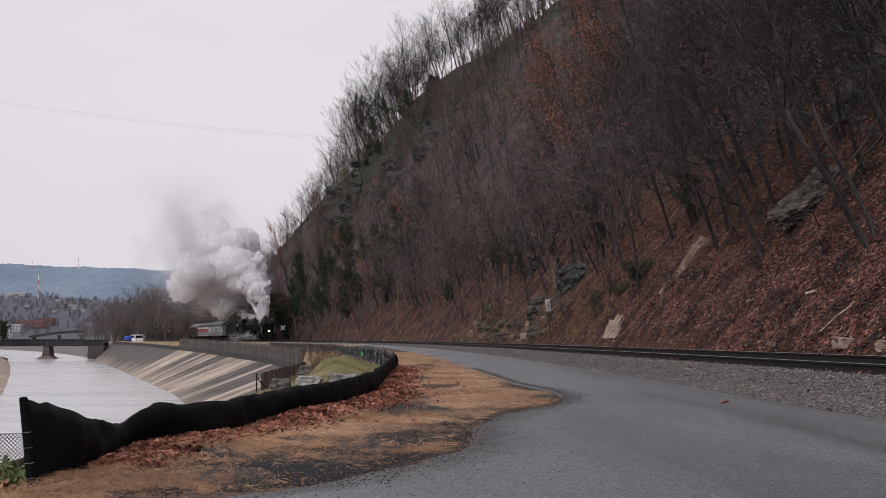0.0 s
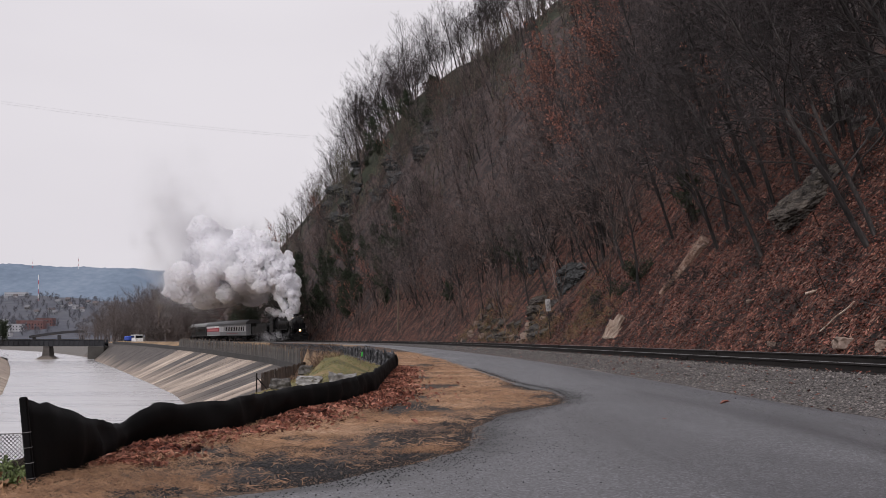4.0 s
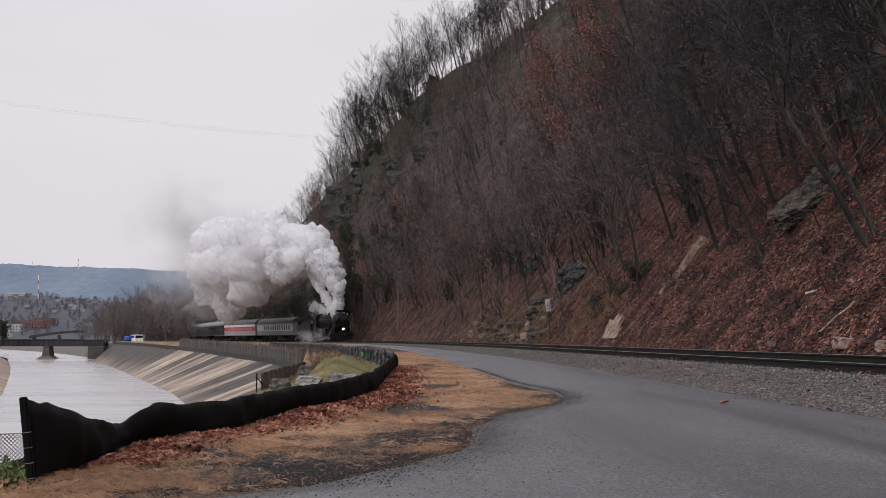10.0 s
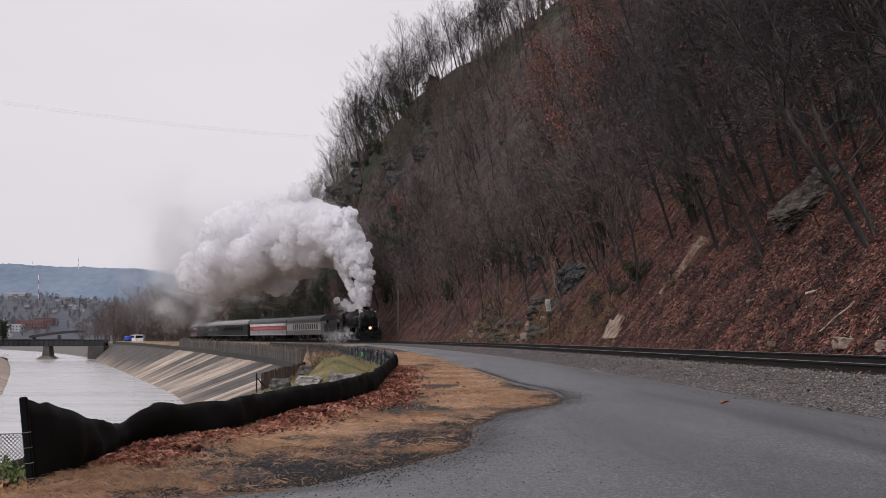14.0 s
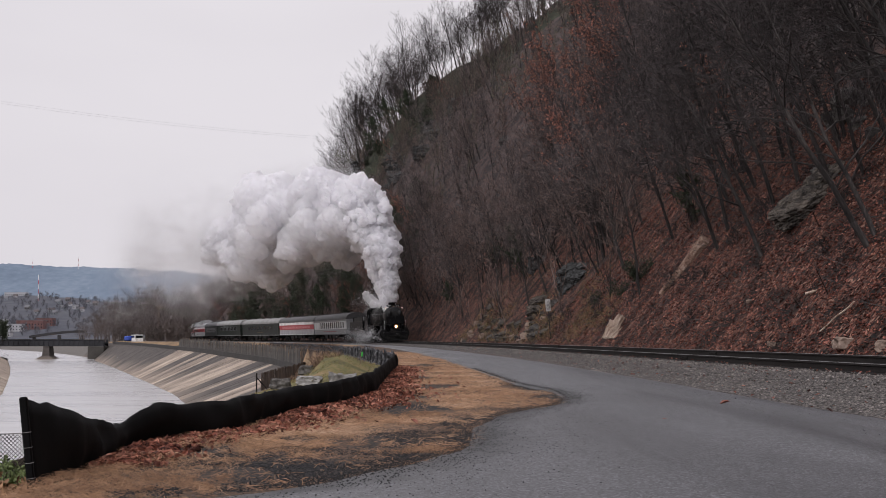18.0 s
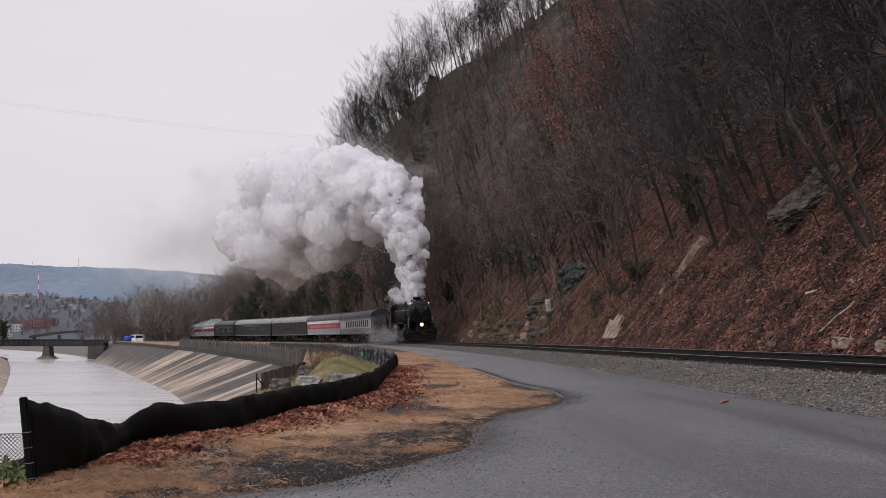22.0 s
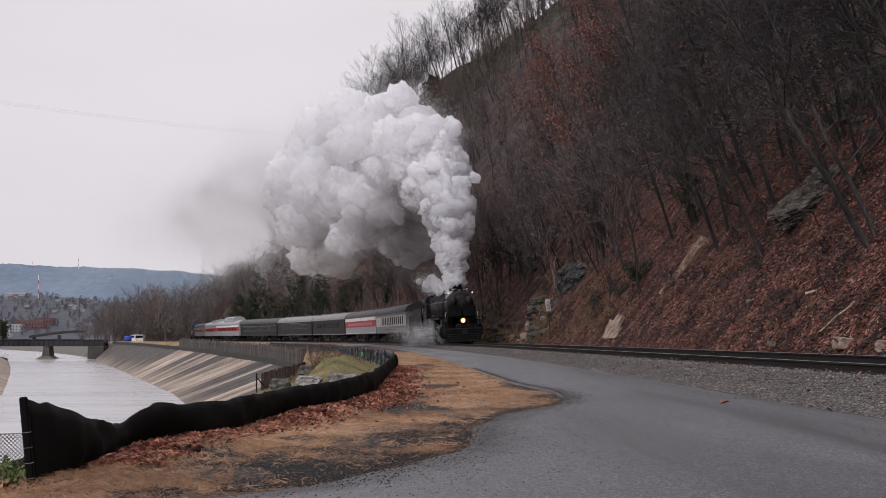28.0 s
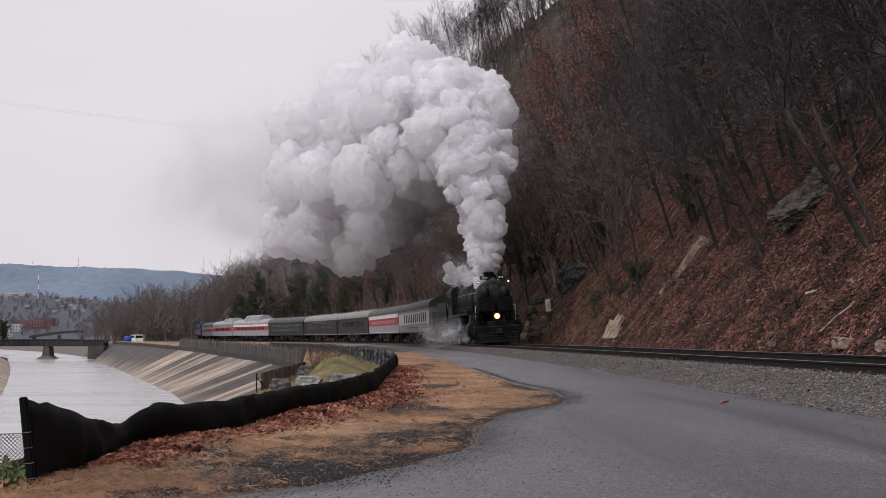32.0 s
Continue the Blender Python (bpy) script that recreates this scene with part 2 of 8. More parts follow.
def stained_concrete():
    """Concrete slab blackened by run-off from its top edge; the stain thins out raggedly on its way down."""
    m = bpy.data.materials.new("blackened_concrete")
    m.use_nodes = True
    n, l = m.node_tree.nodes, m.node_tree.links
    b = n["Principled BSDF"]
    b.inputs["Roughness"].default_value = 0.85
    b.inputs["Specular IOR Level"].default_value = 0.3
    co = n.new("ShaderNodeTexCoord")
    sep = n.new("ShaderNodeSeparateXYZ")
    l.new(co.outputs["Object"], sep.inputs[0])
    info = n.new("ShaderNodeObjectInfo")
    nz = n.new("ShaderNodeTexNoise")
    nz.inputs["Scale"].default_value, nz.inputs["Detail"].default_value = 0.9, 6.0
    l.new(co.outputs["Object"], nz.inputs[0])
    wob = n.new("ShaderNodeMath")
    wob.operation = "MULTIPLY_ADD"
    wob.inputs[1].default_value = 2.2
    l.new(nz.outputs[0], wob.inputs[0])
    l.new(sep.outputs["Z"], wob.inputs[2])
    run = n.new("ShaderNodeMath")
    run.operation = "MULTIPLY_ADD"
    run.inputs[1].default_value = 1.6
    l.new(info.outputs["Random"], run.inputs[0])
    l.new(wob.outputs[0], run.inputs[2])
    fac = n.new("ShaderNodeMapRange")
    fac.inputs[1].default_value, fac.inputs[2].default_value = -3.0, -1.0
    fac.inputs[3].default_value, fac.inputs[4].default_value = 0.12, 1.0
    l.new(run.outputs[0], fac.inputs[0])
    clean = n.new("ShaderNodeValToRGB")
    clean.color_ramp.elements[0].position, clean.color_ramp.elements[1].position = 0.35, 0.65
    clean.color_ramp.elements[0].color, clean.color_ramp.elements[1].color = (0.20, 0.16, 0.13, 1), (0.34, 0.275, 0.22, 1)
    dark = n.new("ShaderNodeValToRGB")
    dark.color_ramp.elements[0].position, dark.color_ramp.elements[1].position = 0.35, 0.65
    dark.color_ramp.elements[0].color, dark.color_ramp.elements[1].color = (0.045, 0.039, 0.036, 1), (0.10, 0.086, 0.078, 1)
    l.new(nz.outputs[0], clean.inputs[0])
    l.new(nz.outputs[0], dark.inputs[0])
    mx = n.new("ShaderNodeMixRGB")
    l.new(fac.outputs[0], mx.inputs[0])
    l.new(clean.outputs[0], mx.inputs[1])
    l.new(dark.outputs[0], mx.inputs[2])
    l.new(mx.outputs[0], b.inputs["Base Color"])
    bp = n.new("ShaderNodeBump")
    bp.inputs["Strength"].default_value, bp.inputs["Distance"].default_value = 0.3, 0.03
    l.new(nz.outputs[0], bp.inputs["Height"])
    l.new(bp.outputs[0], b.inputs["Normal"])
    return m


M_CONCDARK = stained_concrete()
M_RAIL = mat("rail_steel", (0.016, 0.0135, 0.0125), 0.8, scale=4, fine=50, spec=0.12)
M_RAILTOP = mat("polished_rail_head", (0.26, 0.255, 0.255), 0.42, metal=0.9, scale=4, fine=50, bump=0.05)
M_TIE = mat("creosoted_tie", (0.03, 0.025, 0.022), 0.9, scale=3, fine=40, stretch=(1, 6, 1), per_piece=0.3)
M_BARK = mat("bark", (0.05, 0.042, 0.038), 0.9, vary=[(0.009, 0.008, 0.008), (0.030, 0.025, 0.024), (0.072, 0.062, 0.058)], scale=1.0, fine=14.0, stretch=(1, 1, 0.25), bump=0.6, dist=0.03, per_piece=0.3)
M_TWIG = mat("twigs", (0.036, 0.029, 0.029), 0.9, bump=0, scale=0.4, fine=3, per_piece=0.8)
M_GREYTWIG = mat("grey_twigs", (0.104, 0.084, 0.082), 0.9, bump=0, scale=0.3, fine=3, per_piece=0.8)
M_BROWNTWIG = mat("brown_twigs", (0.098, 0.070, 0.062), 0.9, bump=0, scale=0.4, fine=3, per_piece=0.8)
# Paled and greyed: the haze over the far woods sits in this colour.
M_FARTWIG = mat("far_twigs", (0.105, 0.086, 0.080), 0.9, bump=0, scale=0.15, fine=1, per_piece=0.35)
M_CRAG = mat("dark_crag", (0.05, 0.05, 0.05), 0.9, vary=[(0.014, 0.016, 0.014), (0.04, 0.04, 0.04), (0.10, 0.10, 0.10)], scale=0.4, fine=3, bump=0.8, dist=0.15)
M_REDLEAF = mat("russet_leaf", (0.24, 0.10, 0.07), 0.8, bump=0, scale=0.8, fine=5, per_piece=0.75)
M_DRIFT = mat("drifted_leaf", (0.24, 0.10, 0.06), 0.75, vary=[(0.07, 0.022, 0.016), (0.20, 0.070, 0.046), (0.40, 0.20, 0.14)], bump=0, scale=1.5, fine=14, per_piece=0.75)
M_LEAF = mat("fallen_leaf", (0.19, 0.085, 0.06), 0.75, vary=[(0.028, 0.010, 0.008), (0.13, 0.044, 0.032), (0.31, 0.145, 0.105)], bump=0, scale=0.9, fine=12, per_piece=0.75)
M_STRAW = mat("straw", (0.36, 0.22, 0.12), 0.8, vary=[(0.17, 0.094, 0.054), (0.305, 0.175, 0.100), (0.42, 0.275, 0.182)], bump=0, scale=0.6, fine=9, per_piece=0.35)
M_GREEN = mat("evergreen", (0.030, 0.039, 0.022), 0.8, bump=0, scale=0.6, fine=4, per_piece=0.5)
M_BUSH = mat("green_weed", (0.115, 0.145, 0.055), 0.7, bump=0, scale=2, fine=9, per_piece=0.5)
M_ROCK = mat("grey_rock", (0.2, 0.18, 0.165), 0.9, vary=[(0.016, 0.015, 0.014), (0.055, 0.05, 0.047), (0.14, 0.13, 0.12)], scale=1.4, fine=11, bump=0.8, dist=0.08)
M_FABRIC = mat("black_silt_fabric", (0.0052, 0.005, 0.0052), 0.7, scale=3, fine=90, bump=0.3, dist=0.01, spec=0.08)
# Dusty grey fabric; lights and darks of the folds are spread into its colour.
M_FABRICGREY = mat("dusty_silt_fabric", (0.06, 0.06, 0.065), 0.75, vary=[(0.006, 0.006, 0.007), (0.026, 0.026, 0.029), (0.16, 0.16, 0.17)], scale=5, fine=30, bump=0.4, dist=0.02)
M_WOOD = mat("weathered_wood", (0.16, 0.12, 0.09), 0.9, scale=3, fine=30, stretch=(4, 4, 0.6), per_piece=0.3)
M_PALEWOOD = mat("bare_dead_wood", (0.42, 0.33, 0.26), 0.85, vary=[(0.16, 0.10, 0.07), (0.38, 0.29, 0.23), (0.55, 0.46, 0.38)], scale=2, fine=14, stretch=(3, 3, 0.5))
M_SLAT = mat("weathered_slats", (0.085, 0.078, 0.072), 0.8, scale=2, fine=20, per_piece=0.4)
M_GALV = mat("galvanized_wire", (0.2, 0.19, 0.19), 0.6, metal=0.3, scale=2, fine=20, per_piece=0.35)
M_IRON = mat("black_iron", (0.02, 0.02, 0.021), 0.5, metal=0.2, scale=2, fine=18, bump=0.2)
M_DARKSTEEL = mat("dark_bridge_steel", (0.03, 0.03, 0.034), 0.7, scale=0.5, fine=6)
M_SILVER = mat("silver_car_paint", (0.30, 0.30, 0.308), 0.5, metal=0.1, scale=0.6, fine=9, stretch=(1, 1, 0.4), bump=0.05)
M_GREYPAINT = mat("grey_car_paint", (0.20, 0.20, 0.205), 0.55, scale=0.6, fine=9, stretch=(1, 1, 0.4), bump=0.05)
M_ROOFDARK = mat("dark_grey_roof", (0.065, 0.065, 0.067), 0.6, scale=0.7, fine=6, bump=0.1)
M_ROOFLIGHT = mat("dusty_light_roof", (0.22, 0.217, 0.213), 0.6, scale=0.7, fine=6, bump=0.1)
M_PULLMAN = mat("dark_green_paint", (0.020, 0.024, 0.021), 0.4, scale=0.6, fine=9, bump=0.05, spec=0.1)
M_OLIVE = mat("dull_grey_green_paint", (0.023, 0.026, 0.025), 0.45, scale=0.6, fine=9, bump=0.05, spec=0.1)
M_RED = mat("red_band_paint", (0.34, 0.034, 0.044), 0.5, scale=0.8, fine=9, bump=0.03)
M_WHITE = mat("white_band_paint", (0.74, 0.735, 0.73), 0.5, scale=0.8, fine=9, bump=0.03)
M_PALEBAND = mat("pale_silver_band", (0.46, 0.46, 0.465), 0.5, scale=0.8, fine=9, bump=0.03)
M_DULLRED = mat("dull_red_lettering", (0.26, 0.10, 0.10), 0.6, bump=0)
M_BLUE = mat("blue_loco_paint", (0.03, 0.06, 0.16), 0.45, scale=0.8, fine=9, bump=0.03)
M_PANE = mat("dark_window_glass", (0.010, 0.011, 0.013), 0.18, bump=0, spec=0.3)
M_UNDER = mat("grimy_underframe", (0.009, 0.0085, 0.008), 0.85, scale=2, fine=12)
M_BOILER = mat("sooty_black_boiler", (0.022, 0.0225, 0.024), 0.42, metal=0.0, vary=[(0.002, 0.002, 0.0024), (0.0045, 0.0045, 0.005), (0.015, 0.014, 0.014)], scale=1.2, fine=9, bump=0.15, dist=0.02, spec=0.10)
M_GRAPHITE = mat("graphite_smokebox", (0.035, 0.035, 0.037), 0.6, vary=[(0.0025, 0.0025, 0.003), (0.005, 0.005, 0.0055), (0.016, 0.013, 0.011)], scale=1.5, fine=12)
M_BRASS = mat("dull_brass", (0.10, 0.075, 0.045), 0.4, metal=0.8)
M_WHITETRIM = mat("white_painted_trim", (0.7, 0.7, 0.7), 0.5)
M_RODSTEEL = mat("oiled_rod_steel", (0.28, 0.28, 0.28), 0.4, metal=0.8)
M_LAMP = glow("headlight_glow", (1.0, 0.78, 0.48), 9.0)
# Orange emission added for the halo of glare round the headlight.
M_LAMPHALO = glow("headlight_reflector", (1.0, 0.42, 0.10), 1.6)
M_CLASSLAMP = glow("class_lamp_glow", (1.0, 0.70, 0.60), 2.0)
M_GLASS = mat("dome_glass", (0.10, 0.11, 0.12), 0.08, spec=0.7, bump=0)


def part(name, bm, material, parent=None, label="", smooth=False):
    """Links a bmesh, or a (verts, faces) pair, as one mesh object."""
    me = bpy.data.meshes.new(name)
    if isinstance(bm, tuple):
        me.from_pydata([tuple(v) for v in bm[0]], [], bm[1])
    else:
        bm.to_mesh(me)
        bm.free()
    me.materials.append(material)
    if smooth:
        me.polygons.foreach_set("use_smooth", [True] * len(me.polygons))
    ob = new(name, me)
    if parent:
        ob.parent = parent
    if label:
        tagged(ob, label)
    return ob


def share(ob, parent=None, m=None):
    """Another object on the same mesh."""
    o = new(ob.name.split(".")[0], ob.data)
    o.parent = parent if parent else ob.parent
    if m is not None:
        o.matrix_basis = m
    return o


def box(bm, x0, x1, y0, y1, z0, z1, bevel=0.0):
    vs = bmesh.ops.create_cube(bm, size=1.0)["verts"]
    bmesh.ops.transform(bm, verts=vs, matrix=Matrix.Translation(((x0 + x1) / 2, (y0 + y1) / 2, (z0 + z1) / 2)) @ Matrix.Diagonal((x1 - x0, y1 - y0, z1 - z0, 1)))
    if bevel:
        es = {e for v in vs for e in v.link_edges}
        bmesh.ops.bevel(bm, geom=list(es), offset=bevel, segments=1, affect="EDGES")
    return vs


def rod(bm, a, b, r0, r1=None, n=8):
    """A round bar from a to b."""
    a, b = Vector(a), Vector(b)
    d = b - a
    m = Matrix.Translation((a + b) / 2) @ d.to_track_quat("Z", "Y").to_matrix().to_4x4()
    bmesh.ops.create_cone(bm, cap_ends=True, segments=n, radius1=r0, radius2=r0 if r1 is None else r1, depth=d.length, matrix=m)


def lathe(bm, profile, axis="Y", n=20, offset=(0, 0, 0)):
    """Turns (radius, position) pairs round an axis."""
    rings = []
    for r, p in profile:
        ring = []
        for i in range(n):
            a = 2 * math.pi * i / n
            c, s = r * math.cos(a), r * math.sin(a)
            v = {"Y": (c, p, s), "Z": (c, s, p), "X": (p, c, s)}[axis]
            ring.append(bm.verts.new((v[0] + offset[0], v[1] + offset[1], v[2] + offset[2])))
        rings.append(ring)
    for a, b in zip(rings, rings[1:]):
        for i in range(n):
            bm.faces.new((a[i], a[(i + 1) % n], b[(i + 1) % n], b[i]))
    bm.faces.new(rings[0])
    bm.faces.new(rings[-1][::-1])
    bmesh.ops.recalc_face_normals(bm, faces=bm.faces)


# ---- plan: everything runs along the railway, y is the way ahead ----
def track_x(y):
    d = min(y, 285.0) / 100
    x = 8.85 - 6.75 * d + 2.207 * d * d - 2.843 * d ** 3
    over = max(y - 285.0, 0.0)
    return x - 0.634 * min(over, 45.0) + 0.0037 * min(over, 45.0) ** 2 - 0.30 * max(over - 45.0, 0.0)


def rail_x(y):
    """The rails keep straighter than the mountain's foot beyond the bend."""
    if y <= 245:
        return track_x(y)
    d = min(y - 245.0, 32.0)
    return track_x(245.0) - 0.475 * d + 0.00275 * d * d - 0.30 * max(y - 277.0, 0.0)


def table(y, rows):
    return float(np.interp(y, [r[0] for r in rows], [r[1] for r in rows]))


RAIL_Z, CANT = 0.51, 3.0
_ty = np.arange(10.0, 560.0, 0.25)
_tx = np.array([rail_x(v) for v in _ty])
_ts = np.concatenate([[0], np.cumsum(np.hypot(np.diff(_tx), np.diff(_ty)))])


def rail_point(s):
    return Vector((np.interp(s, _ts, _tx), np.interp(s, _ts, _ty), RAIL_Z))


WATER_R = [(-69.9, -20), (23.3, -17), (58.2, -17), (81.5, -18), (97.9, -20.4), (118.8, -26), (157.3, -38), (223.7, -59), (314.6, -88.5), (384.4, -115), (489.3, -160), (815.5, -330), (1747.5, -900)]
WATER_Z = -4.4


def water_r(y):
    return table(y, WATER_R)


def water_l(y):
    return water_r(y) - table(y, [(58.2, 14), (93.2, 14.5), (189.9, 16.5), (314.6, 20), (489.3, 26)])


def lip_r(y):
    return water_r(y) + table(y, [(23.3, 8.2), (118.8, 9.6), (181.7, 8.6), (250, 7.0), (290, 5.5), (314.6, 5.5)])


def lip_z(y):
    return table(y, [(69.9, -1.6), (104.9, -1.5), (163.1, -0.9), (233, -0.5), (314.6, -0.2)])


def road_z(y):
    return table(y, [(0, 0.0), (16.3, 0.02), (25.6, 0.08), (41.9, 0.14), (104.9, 0.14), (314.6, 0.2)])


def crest_z(y):
    return table(y, [(-70, 60), (180, 80), (239, 74), (256, 71), (272, 67), (288, 63.5), (300, 59.7), (316, 55), (330, 47), (340, 39), (352, 29), (365, 19), (387, 10), (405, 5.5), (430, 3.5), (600, 3)])


def hill_z(x, y):
    """Height of the mountainside to the right of the railway."""
    u = x - track_x(y) - 3.6 - table(y, [(190, 0.0), (290, 6.5)])
    if y > 243 and x - rail_x(y) < 3.5 and u > -12:
        return 0.31 if rail_x(y) - x < 3.5 else 0.15
    if u <= 0:
        return 0.15
    top = crest_z(y)
    steep = table(y, [(0, 0.78), (60, 0.85), (120, 0.95), (200, 1.1), (250, top / 56.0), (290, top / 52.0), (460, top / 52.0)])
    reach = top / steep
    even = table(y, [(200, 0.0), (280, 1.0)])
    z = top * ((1 - even) * math.tanh(1.15 * u / reach) / math.tanh(1.15) + even * u / reach) if u < reach else top - 0.12 * (u - reach)
    n = noise.noise((x * 0.035, y * 0.035, 3.0)) * 2.6 + noise.noise((x * 0.13, y * 0.13, 7.0)) * 0.8 + noise.noise((x * 0.6, y * 0.6, 1.0)) * 0.16
    z += n * min(1.0, u / 12)
    return 0.15 + (min(z, 1.4 * (x - rail_x(y) - 3.5)) if y > 243 else z)


def fence_x(y):
    """Line of the silt fence between the verge and the creek."""
    return table(y, [(0, -2.6), (7.46, -2.43), (8.56, -2.43), (9.87, -2.5), (10.76, -2.27), (11.7, -1.95), (13.9, -1.75), (15.6, -1.3), (18.2, -1.03), (31.5, -1.2), (48.9, -3.2), (69.9, -5.8), (95.5, -10.2), (134, -18.6), (174.8, -31), (314.6, -84)])


def verge_z(x, y):
    """Verge, and the ground that falls behind the silt fence to the creek's lip."""
    base = road_z(y) + 0.03 * noise.noise((x * 0.9, y * 0.9, 0)) * min(1, max(0, track_x(y) - 6.2 - x))
    fx, lp = fence_x(y), lip_r(y)
    if x >= fx:
        pile = table(y, [(7.4, 0.0), (12, 0.01), (16, 0.04), (26, 0.05), (34, 0.0)]) * math.exp(-((x - fx - 0.25) / 0.3) ** 2)
        return base + pile
    g = min(1.0, (fx - x) / max(0.5, fx - lp))
    low = lip_z(y) - (0.35 if y < 50 else 0.0)
    z = base * (1 - g ** 0.75) + low * g ** 0.75
    z += (0.88 + 0.16 * noise.noise((x * 1.7, y * 0.7, 9)) + 0.08 * noise.noise((x * 4.5, y * 2.2, 2))) * math.exp(-((x + 2.5) / 0.85) ** 2 - ((y - 28.5) / 7.5) ** 2) * min(1.0, (fx - x) / 0.5)
    return z + 0.05 * noise.noise((x * 0.8, y * 0.5, 4))


def lamp_s(t):
    """How far along the rails the headlight is at t seconds."""
    return 232.83 - 5.3746 * t + 0.00644 * t * t + 5.2e-5 * t ** 3


def rail_pose(s, half):
    """Pose of a vehicle whose middle is at s and whose trucks stand half apart from it."""
    a, b = rail_point(s - half), rail_point(s + half)
    d = (a - b).normalized()
    side = Vector((d.y, -d.x, 0))
    m = Matrix((side, d, Vector((0, 0, 1)))).transposed().to_4x4()
    return Matrix.Translation((a + b) / 2) @ m @ pose(0, 0, 0, 0, CANT, 0)


# ---- ground: one sheet from the far left land over the creek to the mountain ----
def sheet_rows():
    y, out = -60.0, []
    while y < 460:
        out.append(y)
        y += 3.0 if y < 0 else 0.6 if y < 40 else 1.5 if y < 120 else 3.0 if y < 340 else 8.0
    return out + [520, 640, 900, 1400, 2200, 3400]


def build_ground():
    ys = sheet_rows()
    verts, faces, mats = [], [], []
    width = None
    for y in ys:
        wl_, wr, lp = water_l(y), water_r(y), lip_r(y)
        tx = track_x(y)
        cols = [(-3400, 0.6, 3), (wl_ - 60, 0.6, 3), (wl_ - 16, 0.6, 3), (wl_ - 9, lip_z(y), 3), (wl_ - 0.4, WATER_Z - 0.4, 4), (wr + 0.4, WATER_Z - 0.4, 4), (lp - 0.1, lip_z(y) - 0.25, 4)]
        edge = max(tx - 6.2, lp + 3.0)
        for k in range(1, 27):
            x = lp + 0.15 + (edge - lp - 0.15) * (k / 26.0) ** 0.85
            fx = fence_x(y)
            cols.append((x, verge_z(x, y), 1 if x < fx else 0))
        t0 = max(edge + 0.4, tx - 3.2)
        cols += [(t0, road_z(y) - 0.02, 5), (tx - 2.7, RAIL_Z - 0.42, 5), (tx - 1.75, RAIL_Z - 0.22, 5), (tx, RAIL_Z - 0.2, 5), (tx + 1.75, RAIL_Z - 0.16, 5), (tx + 2.7, RAIL_Z - 0.38, 2)]
        u = 3.6
        for k in range(70):
            x = tx + u
            cols.append((x, hill_z(x, y), 2))
            u += 0.35 if k < 14 else 0.7 if k < 30 else 1.8 if k < 50 else 5.0
        cols += [(tx + 300, 20.0 if y < 380 else 3.0, 3), (3400, 20.0 if y < 380 else 3.0, 3)]
        if width is None:
            width = len(cols)
        last = -1e9
        for x, z, m in cols:
            x = max(x, last + 0.01)
            last = x
            verts.append((x, y, z))
            mats.append(m)
    for i in range(len(ys) - 1):
        for j in range(width - 1):
            a = i * width + j
            faces.append((a, a + 1, a + width + 1, a + width))
    me = bpy.data.meshes.new("ground")
    me.from_pydata(verts, [], faces)
    for m in (M_VERGE, M_GRASS, M_LITTER, M_FARLAND, M_BED, M_BALLAST, M_DRYGRASS, M_BRUSHLAND, M_MOSSLAND):
        me.materials.append(m)
    ids = []
    for i in range(len(ys) - 1):
        for j in range(width - 1):
            m = mats[i * width + j + 1]
            if m == 1 and ys[i] > 62:
                m = 6
            if m == 0 and ys[i] > 120:
                m = 6
            if m == 2:
                x, y = verts[i * width + j + 1][:2]
                u = x - track_x(y)
                d = noise.noise((x * 0.3, y * 0.2, 8.0)) + 0.6 * noise.noise((x * 1.1, y * 0.9, 4.0))
                if u + 5.0 * d > table(y, [(40, 17), (60, 16), (90, 17), (130, 16), (190, 11), (260, 8)]):
                    m = 7
                    if y > 190 and u + 9 * d > table(y, [(190, 60), (240, 44), (300, 36)]):
                        m = 8
            ids.append(m)
    me.polygons.foreach_set("material_index", ids)
    me.polygons.foreach_set("use_smooth", [True] * len(faces))
    return tagged(new("ground", me), "valley floor of straw-covered soil rising into a leaf-strewn mountainside", "ground", kind="structure")


build_ground()


# ---- asphalt path ----
PATH_LEFT = [(0, -7.0), (5.8, -2.2), (7.2, -0.9), (8.4, -0.3), (9.8, 0.15), (12.4, 0.30), (13.9, 0.60), (15.0, 1.05), (16.1, 1.45), (17.5, 1.68), (19.2, 1.68), (22, 1.25)]


def path_left(y):
    return table(y, PATH_LEFT) if y < 22 else track_x(y) - 6.2


